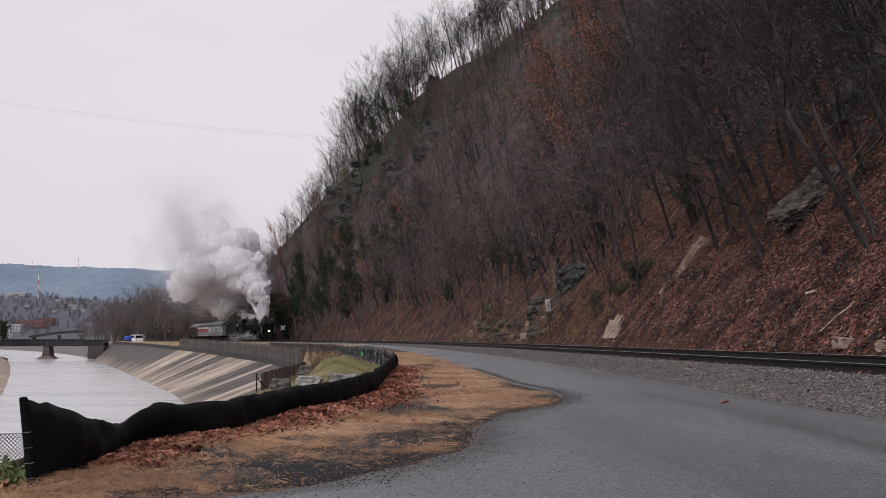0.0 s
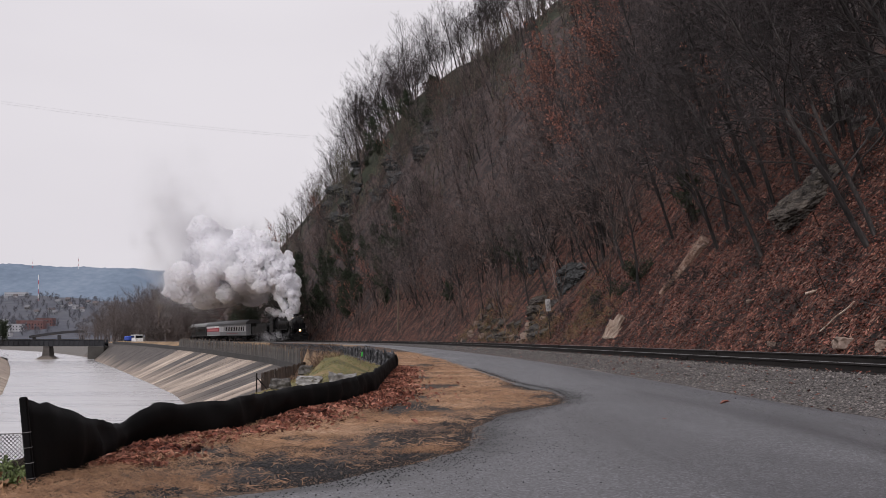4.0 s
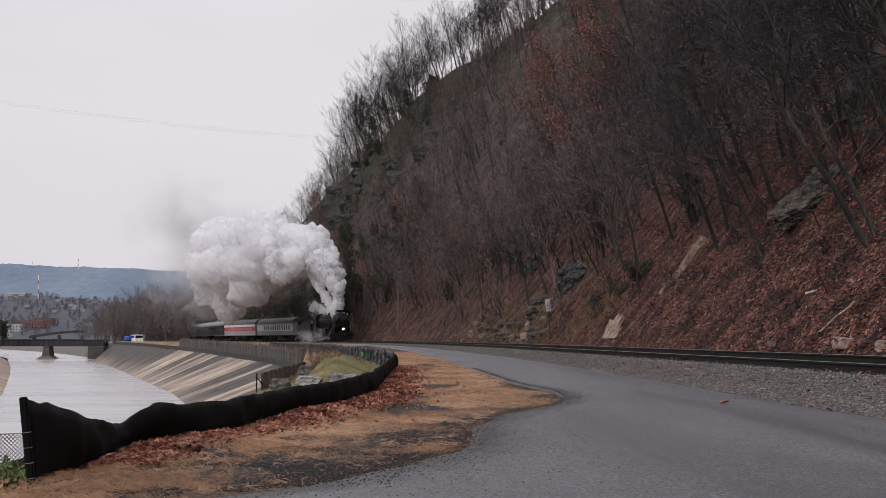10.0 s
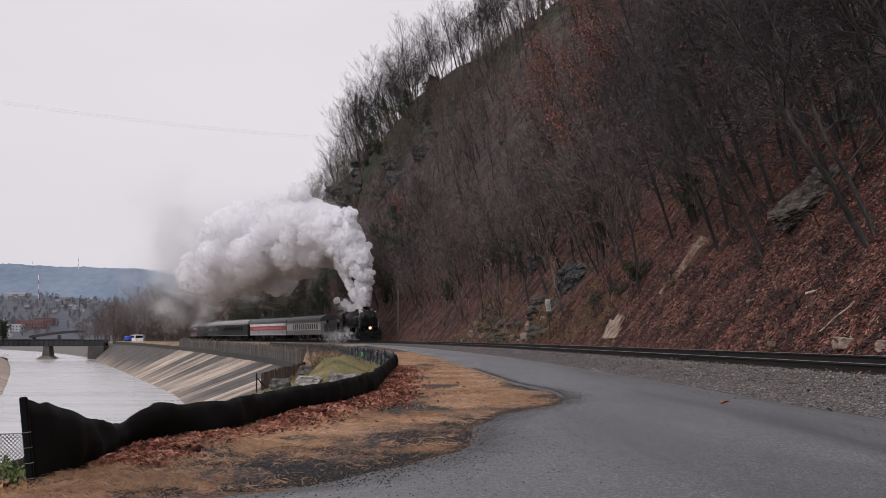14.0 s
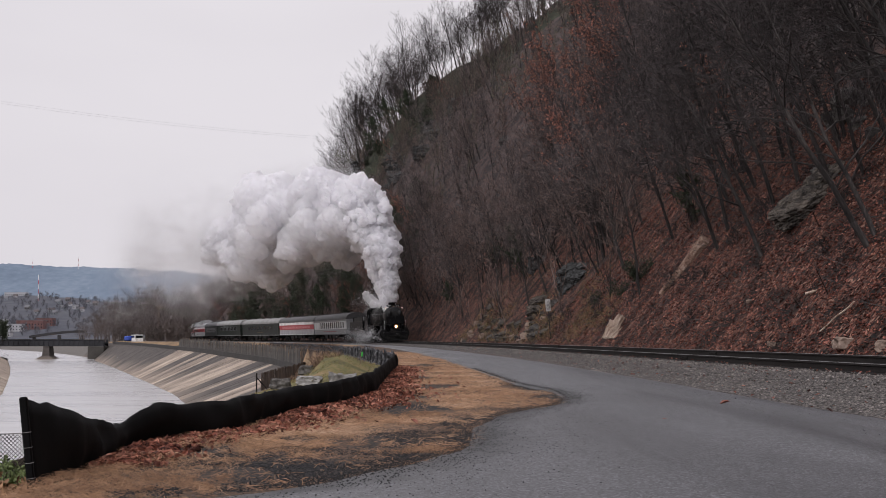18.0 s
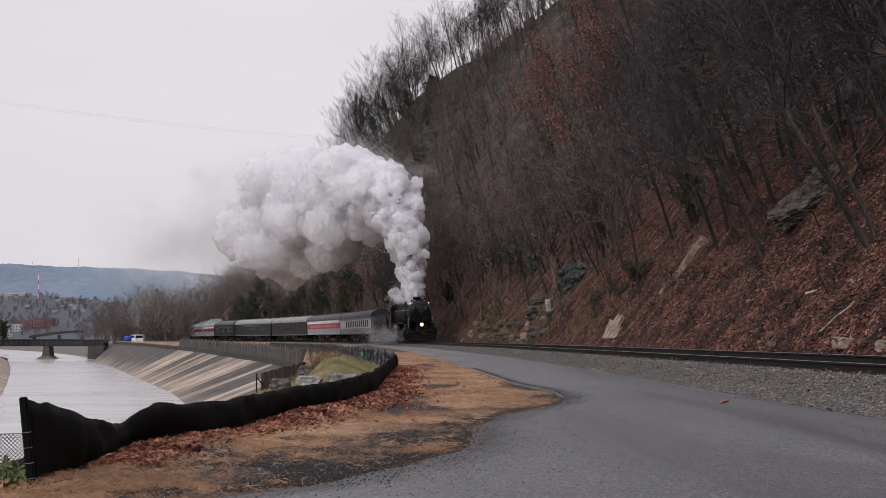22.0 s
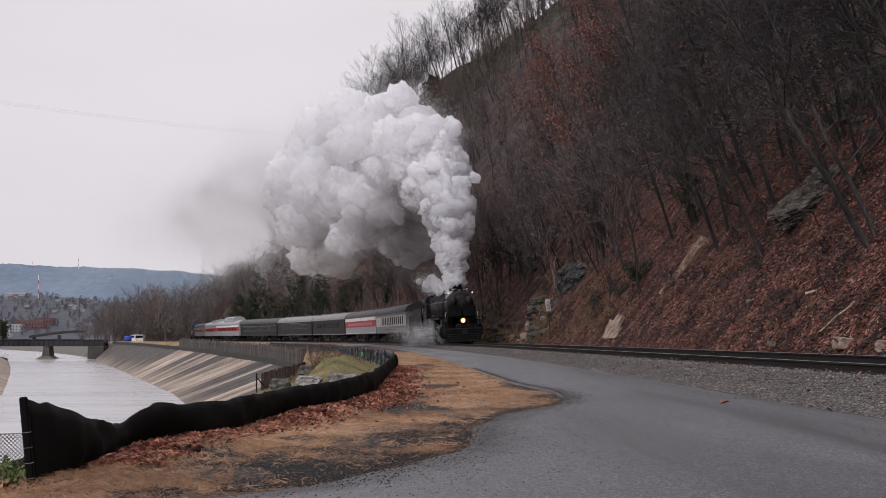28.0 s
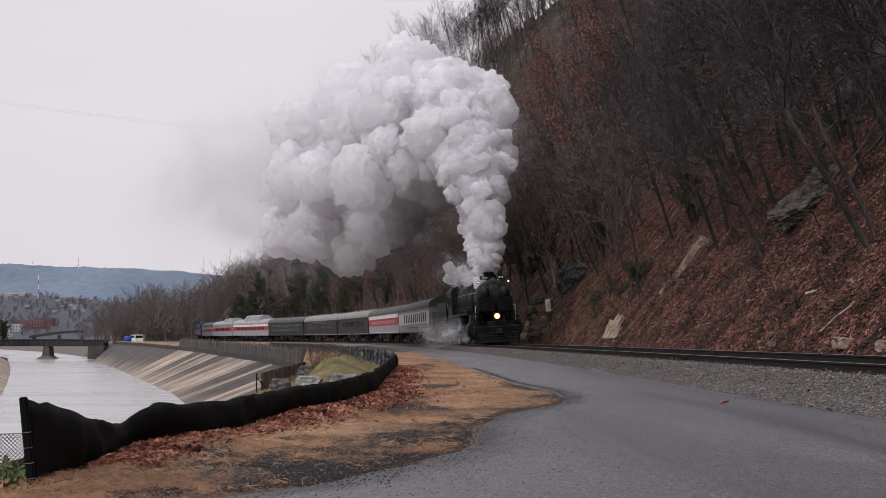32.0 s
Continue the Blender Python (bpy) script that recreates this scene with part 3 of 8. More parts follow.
def build_path():
    """The paved path beside the rails, with the paved apron before it."""
    verts, faces, soil = [], [], []
    ys = [-30 + 2.0 * i for i in range(15)] + [0.5 * i for i in range(82)] + [41 + 2.0 * i for i in range(130)]
    n = 14
    for y in ys:
        tx = track_x(y)
        r = tx - 3.2 + 0.06 * noise.noise((0, y * 0.7, 5))
        left = path_left(y)
        left += 0.10 * noise.noise((3, y * 0.9, 5)) + 0.05 * noise.noise((3, y * 3.1, 5))
        for k in range(n + 1):
            t = (k / n) ** 1.7
            x = left + (r - left) * t
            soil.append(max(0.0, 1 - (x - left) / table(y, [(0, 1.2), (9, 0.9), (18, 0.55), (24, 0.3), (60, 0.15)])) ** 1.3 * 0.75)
            crown = 0.05 * (1 - (2 * t - 1) ** 2)
            edge = -0.045 if k == 0 else -0.03 if k == n else 0.0
            verts.append((x, y, road_z(y) + 0.012 + crown + edge + 0.004 * noise.noise((x * 0.5, y * 0.5, 9))))
    for i in range(len(ys) - 1):
        for k in range(n):
            a = i * (n + 1) + k
            faces.append((a, a + 1, a + n + 2, a + n + 1))
    ob = part("path", (verts, faces), M_ASPHALT, smooth=True)
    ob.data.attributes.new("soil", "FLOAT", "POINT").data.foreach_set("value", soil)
    return tagged(ob, "damp dark asphalt path curving along the railway", "path", kind="structure")


build_path()


# ---- railway ----
def sweep(name, section, y0, y1, offset, material, lift=0.0, step=2.0):
    """A rail-like bar of constant section that follows the track at a sideways offset."""
    verts, faces = [], []
    ys = np.arange(y0, y1 + 0.01, step)
    n = len(section)
    for y in ys:
        h = Vector((rail_x(y + 0.5) - rail_x(y - 0.5), 1.0, 0)).normalized()
        side = Vector((h.y, -h.x, 0))
        c = Vector((rail_x(y), y, RAIL_Z)) + side * offset
        c.z += lift
        for a, b in section:
            verts.append(c + side * a + Vector((0, 0, b)))
    for i in range(len(ys) - 1):
        for k in range(n):
            a, b = i * n + k, i * n + (k + 1) % n
            faces.append((a, a + n, b + n, b))
    faces.append(tuple(range(n)))
    faces.append(tuple(len(verts) - n + k for k in range(n))[::-1])
    return part(name, (verts, faces), material)


RAIL_SECTION = [(-0.07, -0.17), (0.07, -0.17), (0.07, -0.155), (0.012, -0.135), (0.012, -0.045), (0.036, -0.035), (0.036, -0.004), (-0.036, -0.004), (-0.036, -0.035), (-0.012, -0.045), (-0.012, -0.135), (-0.07, -0.155)]


def build_track():
    track = tagged(new("railway_track"), "curving single railway track on dark ties and ballast", "railway track", kind="structure")
    for side, lift, lab in ((-1, -0.04, "creek-side rail"), (1, 0.04, "mountain-side rail")):
        rail = sweep("rail", RAIL_SECTION, -30, 380, 0.7525 * side, M_RAIL, lift)
        rail.parent = track
        tagged(rail, "worn brown steel rail")
        head = sweep("rail_head", [(-0.034, -0.006), (0.034, -0.006), (0.03, 0.0), (-0.03, 0.0)], -30, 380, 0.7525 * side, M_RAILTOP, lift)
        head.parent = track
        tagged(head, "bright polished running surface")
        for y in (19.6, 33.0, 46.2, 60.0):
            y += side * 1.4
            bm = bmesh.new()
            box(bm, -0.035, 0.035, -0.32, 0.32, -0.13, -0.045, 0.008)
            for k in range(-2, 3):
                box(bm, -0.055, 0.055, k * 0.14 - 0.02, k * 0.14 + 0.02, -0.105, -0.07)
            bar = part("joint_bar", bm, M_RAIL, track)
            ang = math.degrees(math.atan2(rail_x(y - 0.5) - rail_x(y + 0.5), 1.0))
            bar.matrix_basis = pose(rail_x(y) + 0.7525 * side, y, RAIL_Z + lift, 0, 0, ang)
    bm = bmesh.new()
    box(bm, -1.3, 1.3, -0.115, 0.115, -0.18, 0.0, 0.015)
    first = part("tie", bm, M_TIE, track)
    y, k = 6.0, 0
    while k < 280:
        ang = math.degrees(math.atan2(rail_x(y - 0.5) - rail_x(y + 0.5), 1.0)) + random.uniform(-1.2, 1.2)
        m = pose(rail_x(y) + random.uniform(-0.05, 0.05), y, RAIL_Z - 0.175, 0, -CANT, ang)
        if k == 0:
            first.matrix_basis = m
        else:
            share(first, track, m)
        y += 0.53
        k += 1


build_track()


# ---- creek: water and concrete banks ----
def water_material():
    # Pale base holds the sky's reflection; darker streaks in it stand for ripples.
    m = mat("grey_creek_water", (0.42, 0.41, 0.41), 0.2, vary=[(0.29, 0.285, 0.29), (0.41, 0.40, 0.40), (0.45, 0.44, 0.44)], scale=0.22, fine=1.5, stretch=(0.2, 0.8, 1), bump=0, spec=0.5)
    n, l = m.node_tree.nodes, m.node_tree.links
    b = n["Principled BSDF"]
    co = n.new("ShaderNodeTexCoord")
    mp = n.new("ShaderNodeMapping")
    mp.inputs["Rotation"].default_value = (0, 0, radians(-18))
    mp.inputs["Scale"].default_value = (0.35, 0.9, 1)
    nz = n.new("ShaderNodeTexNoise")
    nz.inputs["Scale"].default_value, nz.inputs["Detail"].default_value = 1.0, 4.0
    bp = n.new("ShaderNodeBump")
    bp.inputs["Strength"].default_value, bp.inputs["Distance"].default_value = 0.22, 0.10
    l.new(co.outputs["Object"], mp.inputs[0])
    l.new(mp.outputs[0], nz.inputs[0])
    l.new(nz.outputs[0], bp.inputs["Height"])
    l.new(bp.outputs[0], b.inputs["Normal"])
    return m


M_WATER = water_material()


def build_creek():
    ys = list(range(-60, 306, 6)) + list(range(306, 1000, 30))
    verts, faces = [], []
    n = 8
    for y in ys:
        for k in range(n + 1):
            t = k / n
            drop = 0.0 if y < 304 else 0.35
            verts.append((water_l(y) - 0.6 + (water_r(y) - water_l(y) + 1.2) * t, y, WATER_Z + drop))
    for i in range(len(ys) - 1):
        for k in range(n):
            a = i * (n + 1) + k
            faces.append((a, a + 1, a + n + 2, a + n + 1))
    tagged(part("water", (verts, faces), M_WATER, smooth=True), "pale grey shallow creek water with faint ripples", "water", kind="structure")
    for name, edge, far, lab in (("bank_near", water_r, lambda y: lip_r(y), "creek bank of stained sloping concrete slabs"), ("bank_far", water_l, lambda y: water_l(y) - 9.0, "far creek bank of pale sloping concrete slabs")):
        bank = tagged(new(name), lab, "embankment", kind="structure")
        y = -24.0
        while y < 345:
            step = 2.6 if y < 160 else 3.6 if y < 220 else 5.0
            y1 = y + step
            if name == "bank_far" and y < 30:
                y = y1
                continue
            g = 0.03

            def foot(yl):
                """The slab joint runs square to the bank, so its foot lies further down the creek."""
                slope = (edge(yl + 4) - edge(yl - 4)) / 8.0
                w = abs(far(yl) - edge(yl)) / (1 + slope * slope)
                yf = yl + slope * w * (1 if name == "bank_near" else -1)
                return Vector((edge(yf), yf, WATER_Z - 0.5))

            a0, b0 = foot(y + g), Vector((far(y + g), y + g, lip_z(y + g)))
            a1, b1 = foot(y1 - g), Vector((far(y1 - g), y1 - g, lip_z(y1 - g)))
            dn = Vector((0, 0, -0.3 - random.uniform(0, 0.03)))
            up = Vector((0, 0, random.uniform(-0.02, 0.02)))
            vs = [a0 + up, a1 + up, b1 + up, b0 + up, a0 + dn, a1 + dn, b1 + dn, b0 + dn]
            fs = [(0, 1, 2, 3), (7, 6, 5, 4), (0, 4, 5, 1), (1, 5, 6, 2), (2, 6, 7, 3), (3, 7, 4, 0)]
            if name == "bank_far":
                fs = [tuple(reversed(q)) for q in fs]
            part("concrete_slab", (vs, fs), M_CONCDARK if name == "bank_near" and (noise.noise((y * 0.11, 2.0, 5.0)) + random.uniform(-0.45, 0.45) > 0.02 or y > 190) else M_CONCRETE, bank)
            y = y1
    # low wall on the lip
    verts, faces = [], []
    ys = [96 + 3 * i for i in range(72)]
    for y in ys:
        x, z = lip_r(y), lip_z(y)
        verts += [(x - 0.25, y, z - 0.1), (x - 0.25, y, z + 0.42), (x + 0.2, y, z + 0.42), (x + 0.2, y, z - 0.5)]
    for i in range(len(ys) - 1):
        for k in range(3):
            a = i * 4 + k
            faces.append((a, a + 4, a + 5, a + 1))
    faces += [(0, 1, 2, 3)]
    tagged(part("parapet", (verts, faces), mat("stained_parapet", (0.045, 0.042, 0.04), 0.9, scale=0.6, fine=8)), "dark stained low concrete parapet along the creek", "parapet", kind="structure")


build_creek()


# ---- trees ----
def grow(rng, height, trunk_r, limbs, lean=0.0, droop=0.0, depth=3, first=0.25, spread=0.9, twiggy=5, thin=0.010, curl=0.22):
    """Segments (a, b, ra, rb, level) of a bare tree that stands at the origin."""
    segs = []

    def branch(p, d, length, r, level):
        n = 7 if level == 0 else 5 if level == 1 else 3 if level == 2 else 2
        pts = [p]
        wob = 0.12 if level == 0 else curl
        for i in range(n):
            d = (d + Vector((rng.uniform(-wob, wob), rng.uniform(-wob, wob), rng.uniform(-wob, wob) + (0.10 if level else 0.02) - droop * (level > 0)))).normalized()
            q = pts[-1] + d * (length / n)
            r0, r1 = r * (1 - 0.8 * i / n), r * (1 - 0.8 * (i + 1) / n)
            segs.append((pts[-1], q, max(r0, thin * 1.2), max(r1, thin), level))
            pts.append(q)
        if level >= depth:
            return
        count = limbs if level == 0 else twiggy if level == 1 else max(3, twiggy - 1)
        for k in range(count):
            f = first + (1 - first) * (k + rng.uniform(0, 0.9)) / count if level == 0 else 0.2 + 0.8 * (k + rng.uniform(0, 0.9)) / count
            f = min(f, 0.99)
            i = min(int(f * n), n - 1)
            at = pts[i].lerp(pts[i + 1], f * n - i)
            axis = (pts[i + 1] - pts[i]).normalized()
            a = rng.uniform(0, 2 * math.pi)
            side = axis.orthogonal().normalized()
            side.rotate(Matrix.Rotation(a, 3, axis))
            w = rng.uniform(0.5, 1.0) * spread
            nd = (axis + side * w).normalized()
            ln = length * rng.uniform(0.32, 0.55) * (1.15 - 0.5 * f if level == 0 else 1.0)
            branch(at, nd, ln, max(r * (1 - 0.75 * f) * 0.55, 0.012), level + 1)

    branch(Vector((0, 0, -0.4)), Vector((lean, 0, 1)).normalized(), height * 0.92, trunk_r, 0)
    return segs


def tube_mesh(segs, n=3):
    verts, faces = [], []
    for a, b, ra, rb, level in segs:
        d = (b - a).normalized()
        u = d.orthogonal().normalized()
        v = d.cross(u)
        k = 6 if level == 0 else 4 if level == 1 else n
        i0 = len(verts)
        for c, r in ((a, ra), (b + d * ra * 0.3, rb)):
            for j in range(k):
                t = 2 * math.pi * j / k
                verts.append(c + u * (r * math.cos(t)) + v * (r * math.sin(t)))
        for j in range(k):
            j2 = (j + 1) % k
            faces.append((i0 + j, i0 + j2, i0 + k + j2, i0 + k + j))
    return verts, faces


def leaf_mesh(rng, spots, size):
    """Small creased leaves, two faces each, at the given spots."""
    verts, faces = [], []
    for p in spots:
        a = Vector((rng.gauss(0, 1), rng.gauss(0, 1), rng.gauss(0, 1))).normalized()
        b = a.orthogonal().normalized()
        b.rotate(Matrix.Rotation(rng.uniform(0, 6.28), 3, a))
        c = a.cross(b)
        s = size * rng.uniform(0.6, 1.3)
        i = len(verts)
        verts += [p - b * s, p + c * s * 0.45 + a * s * 0.2, p + b * s, p - c * s * 0.45 + a * s * 0.2]
        faces += [(i, i + 1, i + 2), (i, i + 2, i + 3)]
    return verts, faces


def straightened(segs):
    """Twigs of the last order as one piece each."""
    out = []
    for s in segs:
        if out and s[4] >= 3 and out[-1][4] >= 3 and (out[-1][1] - s[0]).length < 1e-6:
            p = out.pop()
            out.append((p[0], s[1], p[2], s[3], s[4]))
        else:
            out.append(s)
    return out


def make_tree(name, rng, label, leaves=0, twig=None, **kw):
    tree = tagged(new(name), label, "tree")
    segs = grow(rng, **kw)
    part("trunk", tube_mesh([s for s in segs if s[4] < 2]), M_BARK, tree, smooth=True)
    fine = [s for s in segs if s[4] >= 2]
    part("crown", tube_mesh(fine if name == "bare_tree" else straightened(fine)), twig or M_TWIG, tree)
    if leaves:
        spots = []
        for _ in range(leaves):
            s = rng.choice(fine)
            spots.append(s[0].lerp(s[1], rng.random()) + Vector((rng.gauss(0, 0.1), rng.gauss(0, 0.1), rng.gauss(0, 0.1))))
        part("foliage", leaf_mesh(rng, spots, 0.10), M_REDLEAF, tree, "withered russet leaves")
    return tree


rng = random.Random(11)
NEAR_TREES = [
    make_tree("bare_tree", rng, "bare spreading tree with smooth grey bark on the leafy slope", height=12, trunk_r=0.125, limbs=12, first=0.3, spread=1.7, droop=0.10, twiggy=7, thin=0.007, curl=0.30),
    make_tree("bare_tree", rng, "bare forked tree with dark wet bark on the slope", height=12, trunk_r=0.12, limbs=12, first=0.25, lean=-0.12, spread=1.5, droop=0.09, twiggy=7, thin=0.007, curl=0.30),
    make_tree("bare_tree", rng, "bare leaning tree with long level limbs on the slope", height=10, trunk_r=0.11, limbs=11, first=0.3, lean=-0.25, spread=1.9, droop=0.12, twiggy=7, thin=0.007, curl=0.32),
]
TREES = [
    make_tree("slope_tree", rng, "tall bare dark tree on the mountainside", twig=M_GREYTWIG, height=12, trunk_r=0.15, limbs=13, first=0.35, spread=1.25, droop=0.05, twiggy=6, thin=0.011, curl=0.28),
    make_tree("slope_tree", rng, "slender bare tree with reddish twigs on the slope", twig=M_BROWNTWIG, height=11, trunk_r=0.12, limbs=13, first=0.3, lean=-0.1, spread=1.15, droop=0.04, twiggy=6, thin=0.011, curl=0.28),
    make_tree("slope_tree", rng, "bare spreading tree on the mountainside", twig=M_GREYTWIG, height=10, trunk_r=0.13, limbs=13, first=0.3, lean=-0.15, spread=1.5, droop=0.07, twiggy=6, thin=0.011, curl=0.30),
    make_tree("slope_tree", rng, "low bare tree with a rounded brown crown on the slope", twig=M_BROWNTWIG, height=8.5, trunk_r=0.11, limbs=14, first=0.25, lean=-0.12, spread=1.6, droop=0.08, twiggy=6, thin=0.011, curl=0.30),
]
CREST_TREES = [
    make_tree("crest_tree", rng, "tall bare tree standing against the pale sky", height=15, trunk_r=0.16, limbs=15, first=0.38, spread=0.95, twiggy=6, thin=0.010, curl=0.24),
    make_tree("crest_tree", rng, "slender bare tree on the mountain's crest", height=14, trunk_r=0.13, limbs=14, first=0.32, lean=-0.12, spread=1.0, twiggy=6, thin=0.010, curl=0.24),
    make_tree("crest_tree", rng, "bare fan-crowned tree on the mountain's crest", height=13, trunk_r=0.14, limbs=16, first=0.42, lean=-0.05, spread=1.2, twiggy=6, thin=0.010, curl=0.26),
]
RUSSET = [
    make_tree("russet_tree", rng, "dark tree still holding withered russet leaves", leaves=900, height=10, trunk_r=0.14, limbs=11, first=0.2, lean=-0.12, twiggy=4, thin=0.014),
    make_tree("russet_tree", rng, "leaning young tree with scattered russet leaves", leaves=550, height=8, trunk_r=0.1, limbs=10, first=0.15, lean=-0.2, spread=1.0, twiggy=4, thin=0.014),
]
SHRUBS = [
    make_tree("shrub", rng, "tangled bare brown shrub in the leaf litter", twig=M_BROWNTWIG, height=3.6, trunk_r=0.04, limbs=9, first=0.02, spread=1.2, twiggy=3, thin=0.012),
    make_tree("shrub", rng, "dense thicket of bare brown saplings on the slope", twig=M_BROWNTWIG, height=5.0, trunk_r=0.05, limbs=10, first=0.04, spread=0.9, twiggy=3, thin=0.014),
]


BRAMBLES = [
    make_tree("bramble", rng, "dark tangled bramble in the leaf litter", height=1.5, trunk_r=0.03, limbs=16, first=0.02, spread=1.8, droop=0.12, twiggy=4, thin=0.009),
    make_tree("bramble", rng, "low heap of dead twigs and brambles on the slope", height=1.1, trunk_r=0.03, limbs=18, first=0.02, spread=2.2, droop=0.16, twiggy=4, thin=0.009),
]


def make_evergreen(name, rng, label, height, width):
    """A laurel or small pine: stems with many short needle-leaf clumps."""
    tree = tagged(new(name), label, "tree")
    segs = grow(rng, height=height, trunk_r=0.09, limbs=14, first=0.08, spread=1.1, depth=2, twiggy=3)
    part("trunk", tube_mesh(segs), M_BARK, tree)
    fine = [s for s in segs if s[4] >= 1]
    spots = []
    for _ in range(1100):
        s = rng.choice(fine)
        spots.append(s[0].lerp(s[1], rng.random()) + Vector((rng.gauss(0, 0.22), rng.gauss(0, 0.22), rng.gauss(0, 0.16))))
    part("foliage", leaf_mesh(rng, spots, 0.2), M_GREEN, tree, "dark evergreen leaves")
    return tree


EVER = [make_evergreen("evergreen_shrub", rng, "dark green evergreen shrub on the rocky slope", 4.0, 2.0), make_evergreen("evergreen_shrub", rng, "tall dark evergreen bush among bare trees", 6.5, 2.0)]


def surface_z(x, y):
    if x > track_x(y) + 3.0:
        return hill_z(x, y)
    if x < lip_r(y):
        return WATER_Z
    return road_z(y)


def plant(kind, x, y, size, group, lean=0.0, z=None):
    src = rng.choice(kind)
    if y > 240 and abs(x - rail_x(y)) < 4.0:
        x = rail_x(y) + 4.5 + 3.0 * rng.random()
    zz = surface_z(x, y) if z is None else z
    m = pose(x, y, zz - 0.1, rng.uniform(-4, 4), lean + rng.uniform(-5, 3), rng.uniform(-40, 40)) @ Matrix.Diagonal((size, size, size * rng.uniform(0.9, 1.12), 1))
    if not src.get("used"):
        src["used"] = 1
        src.matrix_basis = m
        tagged(src, group=group)
        return src
    o = copy_thing(src, Matrix())
    o.matrix_basis = m
    return tagged(o, group=group)


def plant_mountain():
    # crest, where the crowns stand against the sky
    for k in range(158):
        y = rng.uniform(225, 300) if k < 60 else rng.uniform(292, 384)
        reach = 3.6 + table(y, [(180, 64), (250, 58.4), (400, 58.4)])
        x = track_x(y) + reach + rng.uniform(-9, 5)
        plant(CREST_TREES, x, y, rng.uniform(0.75, 1.1) * table(y, [(290, 1.0), (310, 1.2)]), "trees on the crest", lean=-4)
    # slope
    placed = 0
    for x, y, z, s, ln in ((13.2, 38.4, 3.7, 0.95, -15), (13.5, 38.6, 4.0, 0.85, -10), (12.5, 48.9, 4.1, 0.85, -18), (12.6, 56.9, 5.0, 0.8, -12), (13.3, 57.5, 5.6, 0.85, -6), (15.4, 45.3, 6.9, 0.8, -14), (11.9, 91.6, 6.7, 0.8, -12), (9.9, 101.4, 5.8, 0.75, -14), (14.6, 62.0, 7.0, 0.85, -12), (12.9, 70.0, 6.6, 0.8, -15), (16.2, 66.0, 9.5, 0.9, -10)):
        plant(NEAR_TREES[:2], x, y, s, "trees near the rails", lean=ln, z=z)
    while placed < 88:
        y = 44 + 80 * rng.random()
        u = 8.5 + 26 * rng.random()
        x = track_x(y) + u
        if 784 + 2213 * x / y > 1720:
            continue
        plant(NEAR_TREES if rng.random() < 0.9 else RUSSET, x, y, rng.uniform(0.6, 1.0), "trees near the rails", lean=-11)
        placed += 1
    # crowns that arch in over the slope's near end
    for k in range(44):
        y = rng.uniform(36, 66)
        px = rng.uniform(1330, 1700)
        x = (px - 784) / 2213 * y
        if x - track_x(y) < 9:
            continue
        plant(NEAR_TREES, x, y, rng.uniform(0.75, 1.05), "trees near the rails", lean=-14)
    for k in range(44):
        y = rng.uniform(165, 255)
        x = (rng.uniform(730, 970) - 784) / 2213 * y
        if x - track_x(y) > 12:
            plant(TREES, x, y, rng.uniform(0.6, 0.95), "trees on the slope", lean=-7)
    # dark leaning stems low on the slope
    for k in range(64):
        y = rng.uniform(62, 200)
        x = track_x(y) + rng.uniform(5.8, 13.0)
        plant(TREES, x, y, rng.uniform(0.6, 0.9), "trees on the slope", lean=-14)
    for k in range(20):
        y = rng.uniform(105, 175)
        x = (rng.uniform(965, 1130) - 784) / 2213 * y
        plant(RUSSET, x, y, rng.uniform(0.9, 1.3), "russet trees", lean=-8)
    placed = 0
    while placed < 215:
        y = 70 + 240 * rng.random() ** 1.1
        u = 7 + 52 * rng.random() ** 1.2
        x = track_x(y) + u
        px = 784 + 2213 * x / y
        if px > 1760 or u < table(y, [(30, 12), (70, 9), (160, 7)]):
            continue
        plant(TREES if rng.random() < 0.9 else RUSSET, x, y, rng.uniform(0.6, 1.05) * table(y, [(30, 0.75), (90, 1.0)]), "trees on the slope", lean=-7)
        placed += 1
    placed = 0
    while placed < 190:
        y = 22 + 290 * rng.random() ** 1.1
        u = 5.5 + 54 * rng.random()
        x = track_x(y) + u
        px = 784 + 2213 * x / y
        if px > 1660 or (y < 60 and u < 11 and rng.random() < 0.85):
            continue
        plant(SHRUBS, x, y, rng.uniform(0.5, 1.1) * table(y, [(25, 0.4), (70, 0.8), (150, 1.2)]), "brush on the slope", lean=-8)
        placed += 1
    for k in range(40):
        y = rng.uniform(205, 300)
        x = track_x(y) + rng.uniform(6, 22)
        plant(EVER, x, y, rng.uniform(0.7, 1.2), "evergreens on the slope")
    for k in range(26):
        y = rng.uniform(222, 305)
        x = track_x(y) + rng.uniform(38, 60)
        plant(EVER, x, y, rng.uniform(0.35, 0.6), "evergreens on the slope")
    for k in range(44):
        y = rng.uniform(185, 300)
        u = rng.uniform(7, 16) if rng.random() < 0.75 else rng.uniform(42, 60)
        x = track_x(y) + u
        plant(EVER, x, y, rng.uniform(0.7, 1.3), "evergreens on the slope")
    for u, y, s in ((9.0, 66, 0.5), (8.5, 118, 0.8), (10, 140, 0.9), (7, 152, 0.7)):
        plant(EVER, track_x(y) + u, y, s, "evergreens on the slope")


